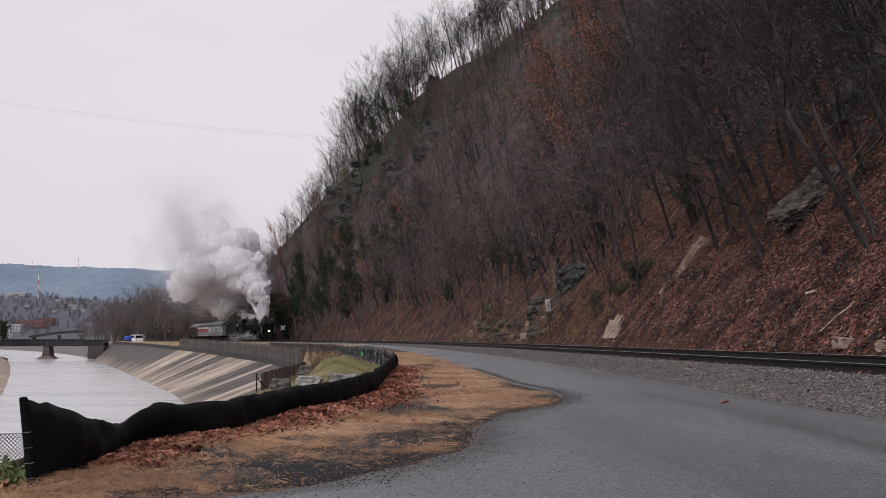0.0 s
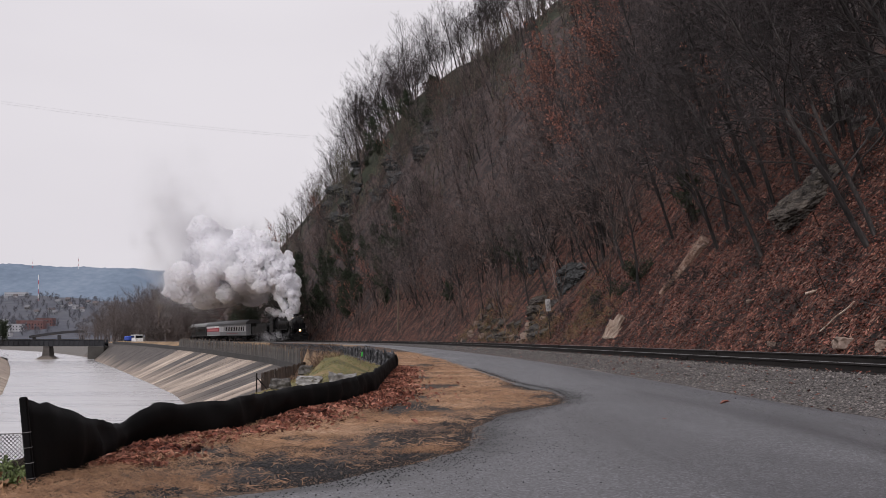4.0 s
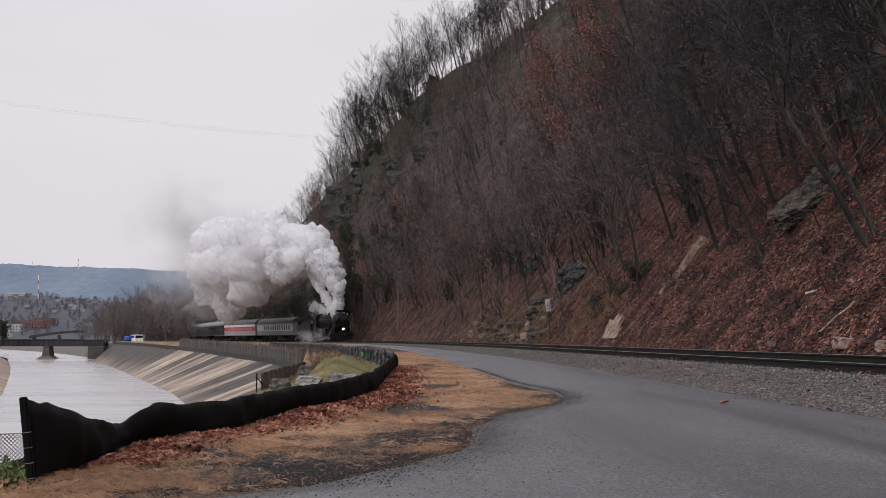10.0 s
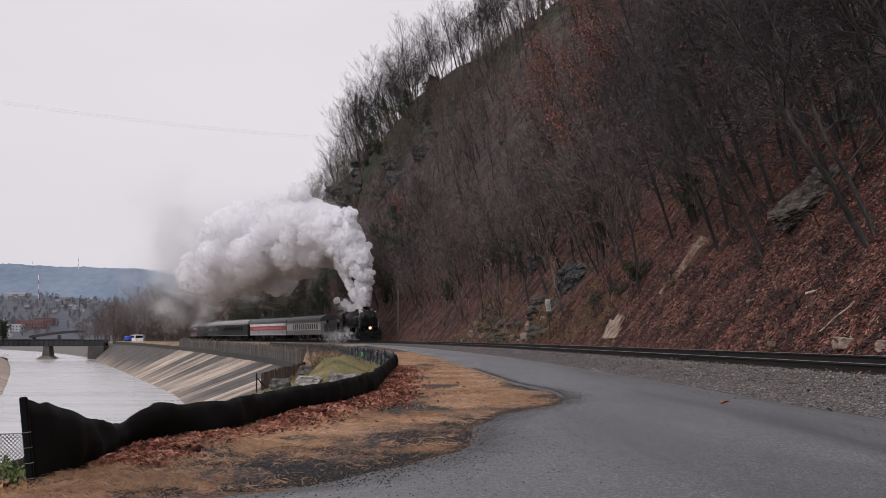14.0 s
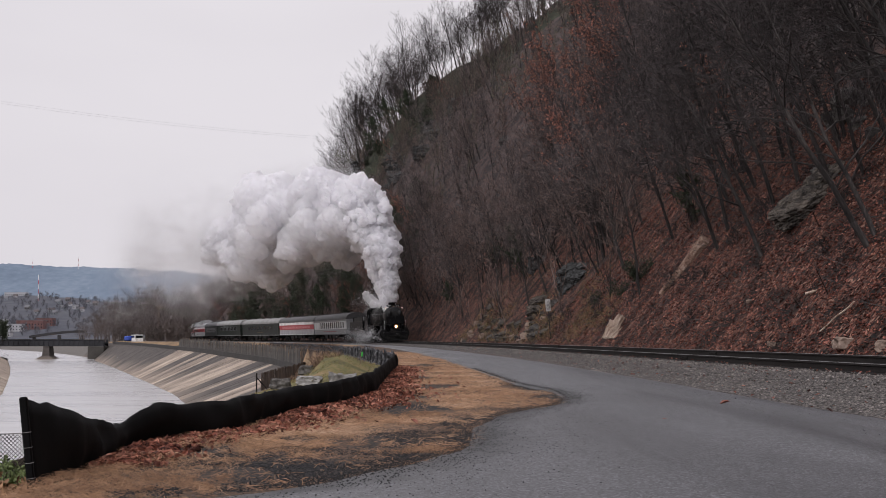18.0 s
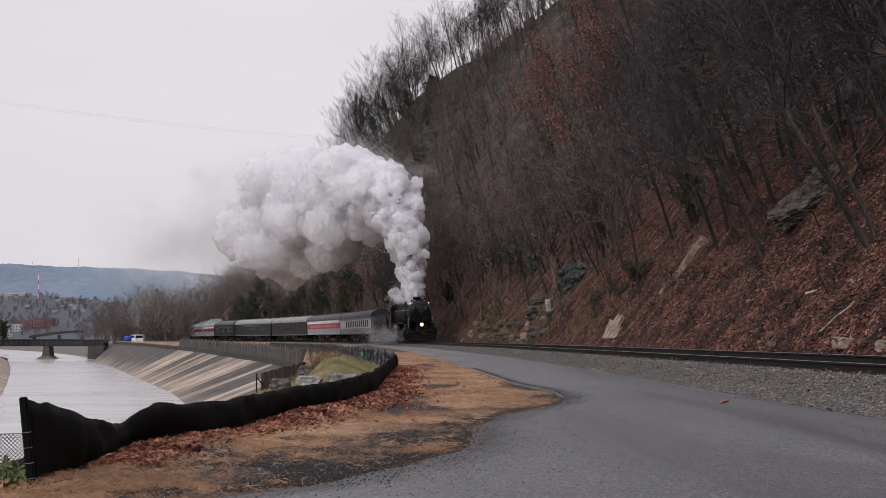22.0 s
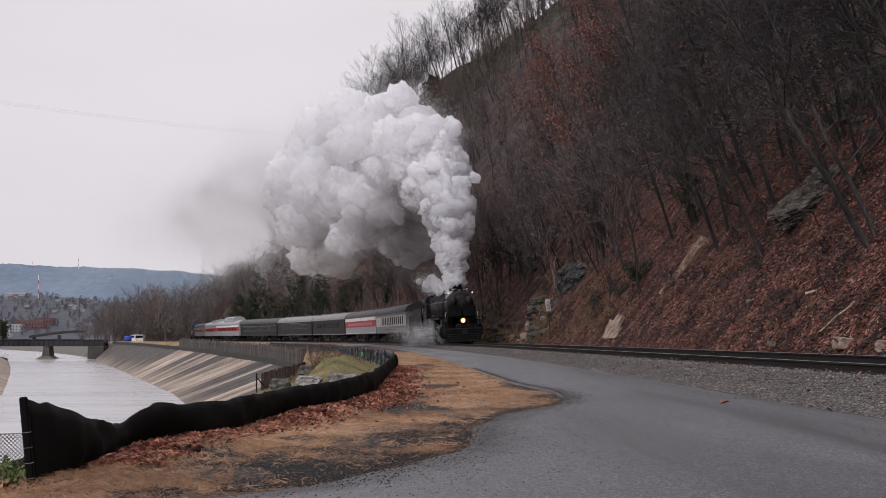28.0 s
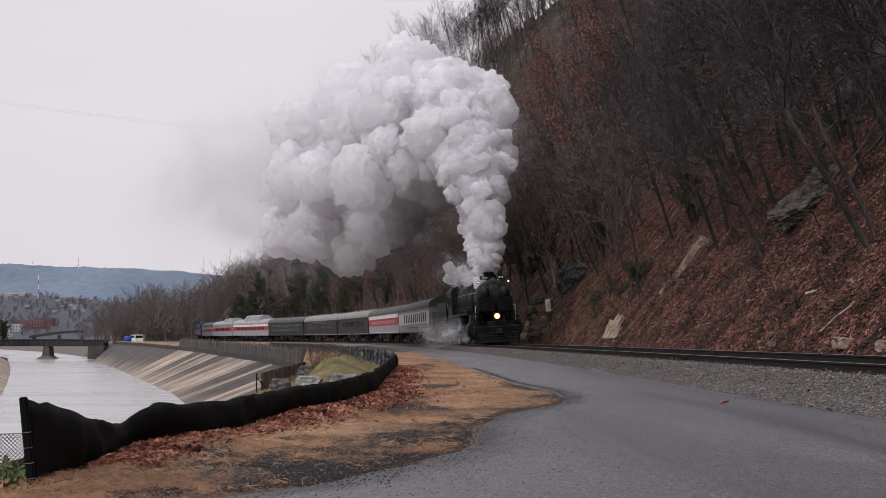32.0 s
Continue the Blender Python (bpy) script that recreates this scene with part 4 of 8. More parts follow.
def joined_wood(name, label, spots, material, kw):
    """Far woods nobody could count, as one piece of real trees."""
    kinds = []
    for k in range(5):
        v, f = tube_mesh(grow(rng, **kw))
        kinds.append((np.array([tuple(p) for p in v]), f))
    verts, faces = [], []
    for x, y, z, s in spots:
        if 240 < y < 400 and abs(x - rail_x(y)) < 3.2:
            continue
        v, f = rng.choice(kinds)
        a = rng.uniform(0, 6.28)
        m = np.array(((math.cos(a), -math.sin(a), 0), (math.sin(a), math.cos(a), 0), (0, 0, 1)))
        n = len(verts)
        verts.extend((v * s @ m.T + (x, y, z)).tolist())
        faces.extend([tuple(i + n for i in q) for q in f])
    return tagged(part(name, (verts, faces), material), label, "woods", kind="stuff")


def plant_woods():
    """Bare woods and brush beyond the bend, hiding the railway."""
    spots = []
    for k in range(230):
        px = rng.uniform(138, 480)
        y = rng.uniform(292, 430) if px < 338 else rng.uniform(345, 470)
        x = (px - 784) / 2213 * y
        top = table(px, [(138, 556), (165, 540), (200, 518), (265, 490), (330, 488), (400, 455), (480, 425)]) + rng.uniform(0, 40)
        h = (599 - top) / 2213 * y
        z = min(max(0.3, hill_z(x, y) if x > track_x(y) + 4 else 0.3), h * 0.6)
        spots.append((x, y, z, max(0.25, (h - z) / 12.0)))
    joined_wood("far_woods", "bare brown woods beyond the bend of the railway", spots, M_FARTWIG, dict(height=11, trunk_r=0.14, limbs=18, first=0.12, spread=1.25, droop=0.05, twiggy=6, depth=2, thin=0.019, curl=0.3))
    spots = []
    for k in range(60):
        px = rng.uniform(205, 332)
        y = rng.uniform(284, 298) if px > 240 else rng.uniform(296, 312)
        spots.append(((px - 784) / 2213 * y, y, 0.2, rng.uniform(0.6, 1.3)))
    for k in range(40):
        y = rng.uniform(266, 284)
        x = track_x(y) - rng.uniform(3.6, 8.5)
        if 295 < 784 + 2213 * x / y < 334:
            spots.append((x, y, 0.1, rng.uniform(0.9, 1.4)))
    joined_wood("far_brush", "dense brown brush hiding the railway beyond the bend", spots, M_FARTWIG, dict(height=4.5, trunk_r=0.05, limbs=10, first=0.03, spread=1.1, twiggy=3, thin=0.035))


def plant_brush():
    spots = []
    while len(spots) < 540:
        y = rng.uniform(110, 320)
        u = 8 + 52 * rng.random() ** 0.8
        x = track_x(y) + u
        if 784 + 2213 * x / y > 1600:
            continue
        spots.append((x, y, hill_z(x, y) - 0.1, rng.uniform(0.5, 1.15)))
    joined_wood("slope_brush", "brown bare brush covering the upper mountainside", spots, M_BROWNTWIG, dict(height=4.4, trunk_r=0.05, limbs=9, first=0.03, lean=-0.2, spread=1.0, twiggy=2, depth=2, thin=0.04))


def plant_saplings():
    """Thin dark stems crowding the foot of the slope behind the rails."""
    spots = []
    for k in range(110):
        y = 82 + 165 * rng.random() ** 0.8
        x = track_x(y) + rng.uniform(4.4, 13.0)
        spots.append((x, y, hill_z(x, y) - 0.1, rng.uniform(0.5, 1.2)))
    joined_wood("sapling_thicket", "dark bare saplings crowding the foot of the mountainside", spots, M_BROWNTWIG, dict(height=6.0, trunk_r=0.055, limbs=9, first=0.1, lean=-0.2, spread=0.9, twiggy=3, depth=2, thin=0.018))


def plant_upper_woods():
    """Low bare trees that cover the upper mountainside."""
    spots = []
    for k in range(150):
        y = rng.uniform(185, 325)
        x = track_x(y) + rng.uniform(16, 57)
        spots.append((x, y, hill_z(x, y) - 0.1, rng.uniform(0.6, 1.1)))
    joined_wood("upper_slope_woods", "low bare brown trees covering the upper mountainside", spots, mat("olive_twigs", (0.088, 0.080, 0.060), 0.9, bump=0, scale=0.3, fine=2, per_piece=0.6), dict(height=8.0, trunk_r=0.10, limbs=12, first=0.25, lean=-0.12, spread=1.4, droop=0.06, twiggy=5, depth=2, thin=0.022, curl=0.3))


plant_mountain()
plant_upper_woods()
plant_saplings()
plant_brush()
plant_woods()


# ---- stuff: loose pieces nobody could count, each real geometry ----
def stuff(name, mesh, material, label, category):
    return tagged(part(name, mesh, material), label, category, kind="stuff")


def scatter_leaves(g, count, place, size, flat=0.5, full=True):
    """Curled dead leaves with a raised midrib and pointed lobes."""
    verts, faces = [], []
    for _ in range(count):
        p = place(g)
        if p is None:
            continue
        s = size * g.uniform(0.55, 1.35)
        up = Vector((g.gauss(0, flat), g.gauss(0, flat), 1)).normalized()
        a = up.orthogonal().normalized()
        a.rotate(Matrix.Rotation(g.uniform(0, 6.28), 3, up))
        b = up.cross(a)
        c = p + up * (s * 0.2)
        i = len(verts)
        k = g.uniform(0.1, 0.45)
        if full:
            verts += [c - a * s, c - a * 0.2 * s + b * 0.55 * s + up * k * s, c + a * 0.45 * s + b * 0.35 * s + up * k * s, c + a * s + up * 0.15 * s, c + a * 0.35 * s - b * 0.42 * s + up * k * s, c - a * 0.3 * s - b * 0.5 * s + up * k * s, c]
            faces += [(i, i + 1, i + 6), (i + 1, i + 2, i + 6), (i + 2, i + 3, i + 6), (i + 3, i + 4, i + 6), (i + 4, i + 5, i + 6), (i + 5, i, i + 6)]
        else:
            verts += [c - a * s, c + b * 0.5 * s + up * k * s, c + a * s, c - b * 0.5 * s + up * k * s]
            faces += [(i, i + 1, i + 2), (i, i + 2, i + 3)]
    return verts, faces


def scatter_strands(g, count, place, length, width, rise=0.15):
    verts, faces = [], []
    for _ in range(count):
        p = place(g)
        if p is None:
            continue
        a = g.uniform(0, 6.28)
        d = Vector((math.cos(a), math.sin(a), g.uniform(-0.02, rise)))
        s = Vector((-math.sin(a), math.cos(a), 0)) * width
        u = Vector((0, 0, width * 1.2))
        l = length * g.uniform(0.4, 1.2)
        m = p + d * (l * 0.5) + Vector((0, 0, 0.02 * g.random()))
        e = p + d * l
        i = len(verts)
        verts += [p - s, p + s, p + u, m - s, m + s, m + u, e]
        faces += [(i, i + 3, i + 5, i + 2), (i + 2, i + 5, i + 4, i + 1), (i + 3, i + 6, i + 5), (i + 5, i + 6, i + 4)]
    return verts, faces


def scatter_stones(g, count, place, size):
    verts, faces = [], []
    for _ in range(count):
        p = place(g)
        if p is None:
            continue
        s = size * g.uniform(0.4, 1.3)
        i = len(verts)
        for d in ((1, 0, 0), (0, 1, 0), (-1, 0, 0), (0, -1, 0), (0, 0, 0.8), (0, 0, -0.6)):
            verts.append(p + Vector(d) * s * g.uniform(0.6, 1.1) + Vector((g.gauss(0, 0.15), g.gauss(0, 0.15), g.gauss(0, 0.1))) * s)
        for k in range(4):
            faces += [(i + k, i + (k + 1) % 4, i + 4), (i + (k + 1) % 4, i + k, i + 5)]
    return verts, faces


def build_loose():
    g = random.Random(21)

    def slope_spot(g):
        y = 26 + 62 * g.random() ** 1.35
        u = 2.9 + 11.5 * g.random()
        x = track_x(y) + u
        if 784 + 2213 * x / y > 1640:
            return None
        return Vector((x, y, hill_z(x, y) if u > 3.6 else 0.22))

    stuff("leaf_litter", scatter_leaves(g, 80000, slope_spot, 0.065, 0.7, False), M_LEAF, "red-brown fallen leaves covering the slope", "leaves")

    def pile_spot(g):
        y = 8.5 + 24 * g.random() ** 1.4
        x = fence_x(y) + table(y, [(7, 0.02), (9.5, 0.10), (12, 0.14), (20, 0.05)]) + abs(g.gauss(0, 0.26)) * table(y, [(7, 0.6), (12, 1.0), (18, 1.2), (24, 0.9)])
        return Vector((x, y, verge_z(x, y) + g.random() * table(y, [(9, 0.025), (16, 0.05)])))

    def far_slope_spot(g):
        y = 85 + 110 * g.random() ** 1.2
        u = 3.2 + 24 * g.random() ** 1.4
        x = track_x(y) + u
        return Vector((x, y, hill_z(x, y) if u > 3.6 else 0.22))

    stuff("far_leaf_litter", scatter_leaves(g, 10000, far_slope_spot, 0.10, 0.8, False), M_LEAF, "red-brown fallen leaves higher along the slope", "leaves")
    stuff("leaf_drift", scatter_leaves(g, 12500, pile_spot, 0.032, 1.3), M_DRIFT, "drift of brown fallen leaves against the silt fence", "leaves")

    def verge_spot(g):
        y = 6.6 + 60 * g.random() ** 1.7
        x0, x1 = fence_x(y) + 0.1, path_left(y) + 0.1 - abs(g.gauss(0, 1)) * table(y, [(10, 0.15), (16, 0.32), (20, 0.28), (26, 0.1)])
        x = g.uniform(x0, x1)
        d = noise.noise((x * 0.9, y * 0.45, 12.0)) + 0.5 * noise.noise((x * 2.6, y * 1.2, 2.0))
        near_edge = (x1 - x) < 0.7 * g.random()
        if d < table(y, [(7, 0.34), (9.5, 0.20), (13, -0.06), (30, -0.18)]) or (near_edge and g.random() < 0.75) or (y < 8.6 and x > -1.2 and g.random() < 0.8):
            return None
        return Vector((x, y, verge_z(x, y) + g.random() * 0.025))

    stuff("straw", scatter_strands(g, 80000, verge_spot, 0.15, 0.0022), M_STRAW, "scattered golden straw mulch on the verge", "straw")
    def loose_spot(g):
        y = 6.4 + 12 * g.random() ** 1.3
        x = g.uniform(fence_x(y) + 0.1, path_left(y) + 0.1)
        if noise.noise((x * 2.2, y * 1.3, 21.0)) < -0.15:
            return None
        return Vector((x, y, verge_z(x, y) + g.random() * 0.02))

    stuff("loose_straw", scatter_strands(g, 2000, loose_spot, 0.12, 0.0018), M_STRAW, "thin loose straw over the dark soil of the verge", "straw")
    def mat_spot(g):
        """Matted short straw in tufts near the fence's end, with dark soil showing between."""
        y = 6.4 + 6.5 * g.random() ** 1.1
        x = g.uniform(fence_x(y) + 0.04, path_left(y) + 0.05)
        if noise.noise((x * 1.5, y * 1.1, 40.0)) + 0.6 * noise.noise((x * 5.0, y * 3.0, 8.0)) < table(x - fence_x(y), [(0.1, -0.35), (0.8, 0.0), (1.8, 0.30)]):
            return None
        return Vector((x, y, verge_z(x, y) + g.random() ** 2 * 0.03))

    stuff("matted_straw", scatter_strands(g, 30000, mat_spot, 0.065, 0.0011, 0.35), M_STRAW, "short matted straw in tufts over the dark soil", "straw")
    stuff("straw_leaves", scatter_leaves(g, 220, verge_spot, 0.045), M_LEAF, "dead leaves lying in the straw", "leaves")

    def ballast_spot(g):
        y = 12 + 75 * g.random() ** 1.5
        off = g.uniform(-3.35, 3.2)
        x = track_x(y) + off
        a = abs(off)
        z = RAIL_Z - 0.2 if a < 1.75 else RAIL_Z - 0.2 - (a - 1.75) * 0.23 if a < 2.7 else (RAIL_Z - 0.42 + (a - 2.7) / 0.5 * (road_z(y) + 0.4 - RAIL_Z)) if off < 0 else RAIL_Z - 0.4
        return Vector((x, y, z))

    stuff("ballast_stones", scatter_stones(g, 26000, ballast_spot, 0.024), M_STONE, "grey crushed stone ballast beside the rails", "gravel")

    def rail_leaf_spot(g):
        p = ballast_spot(g)
        return p + Vector((0, 0, 0.04))

    stuff("ballast_leaves", scatter_leaves(g, 1500, rail_leaf_spot, 0.034, 0.35), M_LEAF, "stray dead leaves on the ballast", "leaves")

    def crumb_spot(g):
        y = 6.5 + 9 * g.random() ** 1.4
        x = path_left(y) + g.gauss(0.1, 0.8)
        if x < fence_x(y) + 0.3:
            return None
        return Vector((x, y, max(verge_z(x, y), road_z(y) + 0.04 if x > path_left(y) else 0) + 0.004))

    stuff("asphalt_crumbs", scatter_stones(g, 2400, crumb_spot, 0.0055), mat("asphalt_crumb", (0.055, 0.056, 0.06), 0.7, per_piece=0.5, bump=0), "dark loose asphalt crumbs at the path's edge", "gravel")

    def soil_spot(g):
        y = 6.4 + 7 * g.random() ** 1.3
        x = g.uniform(fence_x(y) + 0.25, path_left(y) + 0.1)
        if noise.noise((x * 1.3, y * 0.7, 31.0)) < -0.05:
            return None
        return Vector((x, y, verge_z(x, y) + 0.003))

    stuff("soil_clods", scatter_stones(g, 22000, soil_spot, 0.0075), mat("dark_soil_clod", (0.026, 0.026, 0.028), 0.9, per_piece=0.6, bump=0), "dark crumbly soil and grit on the verge", "soil")

    def edge_spot(g):
        y = 7.0 + 24 * g.random() ** 1.4
        x = path_left(y) + min(g.gauss(-0.08, 0.22), 0.6) * table(y, [(8, 1.3), (16, 1.0), (24, 0.5)])
        return Vector((x, y, max(verge_z(x, y), road_z(y) + 0.035 if x > path_left(y) else 0.0) + 0.006))

    stuff("edge_grit", scatter_stones(g, 24000, edge_spot, 0.0050), mat("black_grit", (0.018, 0.018, 0.019), 0.85, per_piece=0.6, bump=0), "black grit washed along the path's edge", "gravel")

    def path_spot(g):
        y = 6.5 + 30 * g.random() ** 1.6
        x = g.uniform(path_left(y) + 0.2, track_x(y) - 3.3)
        return Vector((x, y, road_z(y) + 0.055))

    stuff("path_grit", scatter_stones(g, 1600, path_spot, 0.0062), mat("dark_grit", (0.02, 0.02, 0.021), 0.8, bump=0), "dark grit scattered on the wet path", "gravel")
    for x, y, s in ((3.45, 15.4, 0.075), (4.9, 17.3, 0.05), (2.2, 12.5, 0.03), (5.9, 13.6, 0.03), (6.2, 16.0, 0.04)):
        tagged(part("fallen_leaf", scatter_leaves(random.Random(int(x * 10)), 1, lambda q: Vector((x, y, road_z(y) + 0.05)), s, 0.1), M_LEAF), "single brown leaf lying on the wet path", "leaf", group="leaves on the path")

    def mound_spot(g):
        y = g.uniform(19, 62)
        fx = fence_x(y)
        x = g.uniform(max(fx - 5.0, lip_r(y) + 0.5), fx - 0.1)
        return Vector((x, y, verge_z(x, y)))

    stuff("mound_grass", scatter_strands(g, 16000, mound_spot, 0.13, 0.0035, 0.8), mat("yellow_green_grass", (0.16, 0.14, 0.05), 0.8, vary=[(0.07, 0.07, 0.028), (0.14, 0.125, 0.045), (0.28, 0.17, 0.10)], scale=1.1, fine=3, bump=0, per_piece=0.4), "yellow-green rough grass on the mound behind the fence", "grass")

    def weed_spot(g):
        y = g.uniform(62, 200)
        x0, x1 = lip_r(y) + 0.5, fence_x(y)
        x = g.uniform(x0, max(x1, x0 + 2.0))
        return Vector((x, y, verge_z(x, y)))

    stuff("dry_weeds", scatter_strands(g, 12000, weed_spot, 0.45, 0.012, 1.0), mat("russet_weeds", (0.19, 0.11, 0.065), 0.9, vary=[(0.05, 0.032, 0.024), (0.10, 0.06, 0.04), (0.18, 0.115, 0.075)], scale=0.2, fine=2, bump=0, per_piece=0.4), "russet dry weeds between the path and the creek", "weeds")

    def stick_spot(g):
        y = 26 + 60 * g.random()
        u = 3.8 + 12 * g.random()
        x = track_x(y) + u
        return Vector((x, y, hill_z(x, y) + 0.05))

    def foot_spot(g):
        y = 70 + 60 * g.random()
        u = 3.9 + abs(g.gauss(0, 2.2))
        x = track_x(y) + u
        if noise.noise((x * 0.5, y * 0.2, 3.0)) < -0.1:
            return None
        return Vector((x, y, hill_z(x, y)))

    stuff("bank_grass", scatter_strands(g, 7000, foot_spot, 0.55, 0.012, 1.1), mat("withered_bank_grass", (0.16, 0.11, 0.05), 0.9, vary=[(0.05, 0.05, 0.022), (0.13, 0.09, 0.042), (0.22, 0.14, 0.075)], scale=0.25, fine=2, bump=0, per_piece=0.6), "withered tan and olive grass at the foot of the slope", "grass")
    stuff("fallen_sticks", scatter_strands(g, 520, stick_spot, 2.0, 0.016, 0.5), M_BARK, "broken twigs lying in the leaf litter", "twigs")


build_loose()


# ---- silt fences ----
def silt_fence(name, y0, y1, step, height, crumple, material, label, stake_step, bow):
    """Fabric on wooden stakes along the fence line, sagging between them."""
    fence = tagged(new(name), label, "fence")
    g = random.Random(int(y0 * 10))
    ys = np.arange(y0, y1 + 0.001, step)
    rows = 7
    front, back = [], []
    for i, y in enumerate(ys):
        x = fence_x(y)
        h = height(y) * (1 + crumple * 0.6 * noise.noise((y * 1.7, 1, 2)) + crumple * 0.9 * noise.noise((y * 5.3, 4, 2)))
        base = verge_z(x + 0.1, y) - 0.04
        for k in range(rows):
            f = k / (rows - 1)
            ease = min(1.0, (y - y0) / 0.8)
            fold = ease * (0.05 * noise.noise((y * 1.1, f * 0.8, 3)) + (0.035 + 0.10 * crumple) * noise.noise((y * 3.7, f * 2.0, 8)) + crumple * 0.12 * noise.noise((y * 9.0, f * 1.2, 6)) + bow * math.sin(math.pi * f))
            fold -= 0.057 * f * (1 - ease)
            z = base + (h + 0.04) * f
            front.append((x + fold + 0.008, y, z))
            back.append((x + fold - 0.008, y, z))
    n = len(front)
    verts = front + back
    faces = []
    for i in range(len(ys) - 1):
        for k in range(rows - 1):
            a = i * rows + k
            faces.append((a, a + rows, a + rows + 1, a + 1))
            faces.append((n + a, n + a + 1, n + a + rows + 1, n + a + rows))
        a = i * rows + rows - 1
        faces.append((a, a + rows, n + a + rows, n + a))
    for a0 in (0, (len(ys) - 1) * rows):
        for k in range(rows - 1):
            a = a0 + k
            faces.append((a, a + 1, n + a + 1, n + a))
    part("fabric", (verts, faces), material, fence, smooth=True)
    y = y0 + 1.1
    while y <= y1:
        x = fence_x(y)
        bm = bmesh.new()
        box(bm, -0.02, 0.02, -0.02, 0.02, -0.25, height(y) * (1.0 + 0.25 * crumple * g.random()) - (0.0 if crumple > 0.5 else 0.12), 0.004)
        st = part("stake", bm, M_FABRICGREY if crumple > 0.5 else M_FABRIC, fence)
        st.matrix_basis = pose(x - 0.05, y, verge_z(x, y), g.uniform(-6, 6) * (1 + 2 * crumple), g.uniform(-5, 5) * (1 + 2 * crumple), g.uniform(0, 90))
        y += stake_step * g.uniform(0.8, 1.2)
    return fence


silt_fence("silt_fence", 7.44, 31.4, 0.12, lambda y: table(y, [(7.44, 0.49), (7.9, 0.45), (8.56, 0.34), (9.5, 0.205), (9.88, 0.20), (10.05, 0.27), (10.35, 0.325), (10.76, 0.285), (11.7, 0.30), (13.5, 0.28), (15.3, 0.30), (18.3, 0.33), (24, 0.30), (31.4, 0.36)]), 0.08, M_FABRIC, "sagging black fabric silt fence on stakes", 2.0, 0.04)
silt_fence("old_silt_fence", 31.6, 132, 0.1, lambda y: table(y, [(26, 0.33), (40, 0.34), (60, 0.26), (132, 0.24)]), 0.9, M_FABRICGREY, "torn and crumpled grey silt fence along the path", 1.7, 0.05)


def end_post():
    ob = tagged(new("fence_post"), "black fabric-wrapped end post of the silt fence", "post")
    bm = bmesh.new()
    box(bm, -0.022, 0.022, -0.022, 0.022, -0.06, 0.53, 0.008)
    part("post", bm, M_FABRIC, ob)
    for k in range(4):
        bm = bmesh.new()
        box(bm, -0.02, 0.024, -0.025, 0.025, 0.05 + 0.09 * k, 0.0535 + 0.09 * k)
        part("staple", bm, M_GALV, ob)
    ob.matrix_basis = pose(-2.415, 7.42, 0.0, 0, -6.3, 8)


end_post()


# ---- fence of slats on the creek's lip ----
def lip_fence():
    fence = tagged(new("slat_fence"), "weathered grey slatted fence curving along the creek", "fence")
    bm = bmesh.new()
    box(bm, -0.015, 0.015, -0.11, 0.11, 0, 1.15)
    first = part("slat", bm, M_SLAT, fence)
    bm = bmesh.new()
    box(bm, -0.04, 0.04, -0.04, 0.04, 0, 1.35, 0.01)
    post = part("post", bm, M_WOOD, fence)
    used = [False, False]
    g = random.Random(4)
    y, k = 98.0, 0
    while k < 285:
        x, z = lip_r(y), lip_z(y) + 0.42
        dx = lip_r(y + 0.5) - lip_r(y - 0.5)
        ang = math.degrees(math.atan2(-dx, 1.0))
        m = pose(x, y, z, g.uniform(-2, 2), g.uniform(-3, 3), ang) @ Matrix.Diagonal((1, 1, g.uniform(0.9, 1.08), 1))
        if k == 0:
            first.matrix_basis = m
        else:
            share(first, fence, m)
        if k % 10 == 0:
            mp = pose(x + 0.08, y, z, 0, 0, ang)
            if k == 0:
                post.matrix_basis = mp
            else:
                share(post, fence, mp)
        y += 0.34 / math.sqrt(1 + dx * dx)
        k += 1
    for h in (0.35, 0.95):
        vs, fs = [], []
        yy = np.arange(98.0, y, 1.5)
        for q in yy:
            x, z = lip_r(q) + 0.05, lip_z(q) + 0.42 + h
            vs += [(x - 0.02, q, z - 0.04), (x + 0.02, q, z - 0.04), (x + 0.02, q, z + 0.04), (x - 0.02, q, z + 0.04)]
        for i in range(len(yy) - 1):
            for c in range(4):
                a, b = i * 4 + c, i * 4 + (c + 1) % 4
                fs.append((a, b, b + 4, a + 4))
        part("rail", (vs, fs), M_WOOD, fence)


lip_fence()


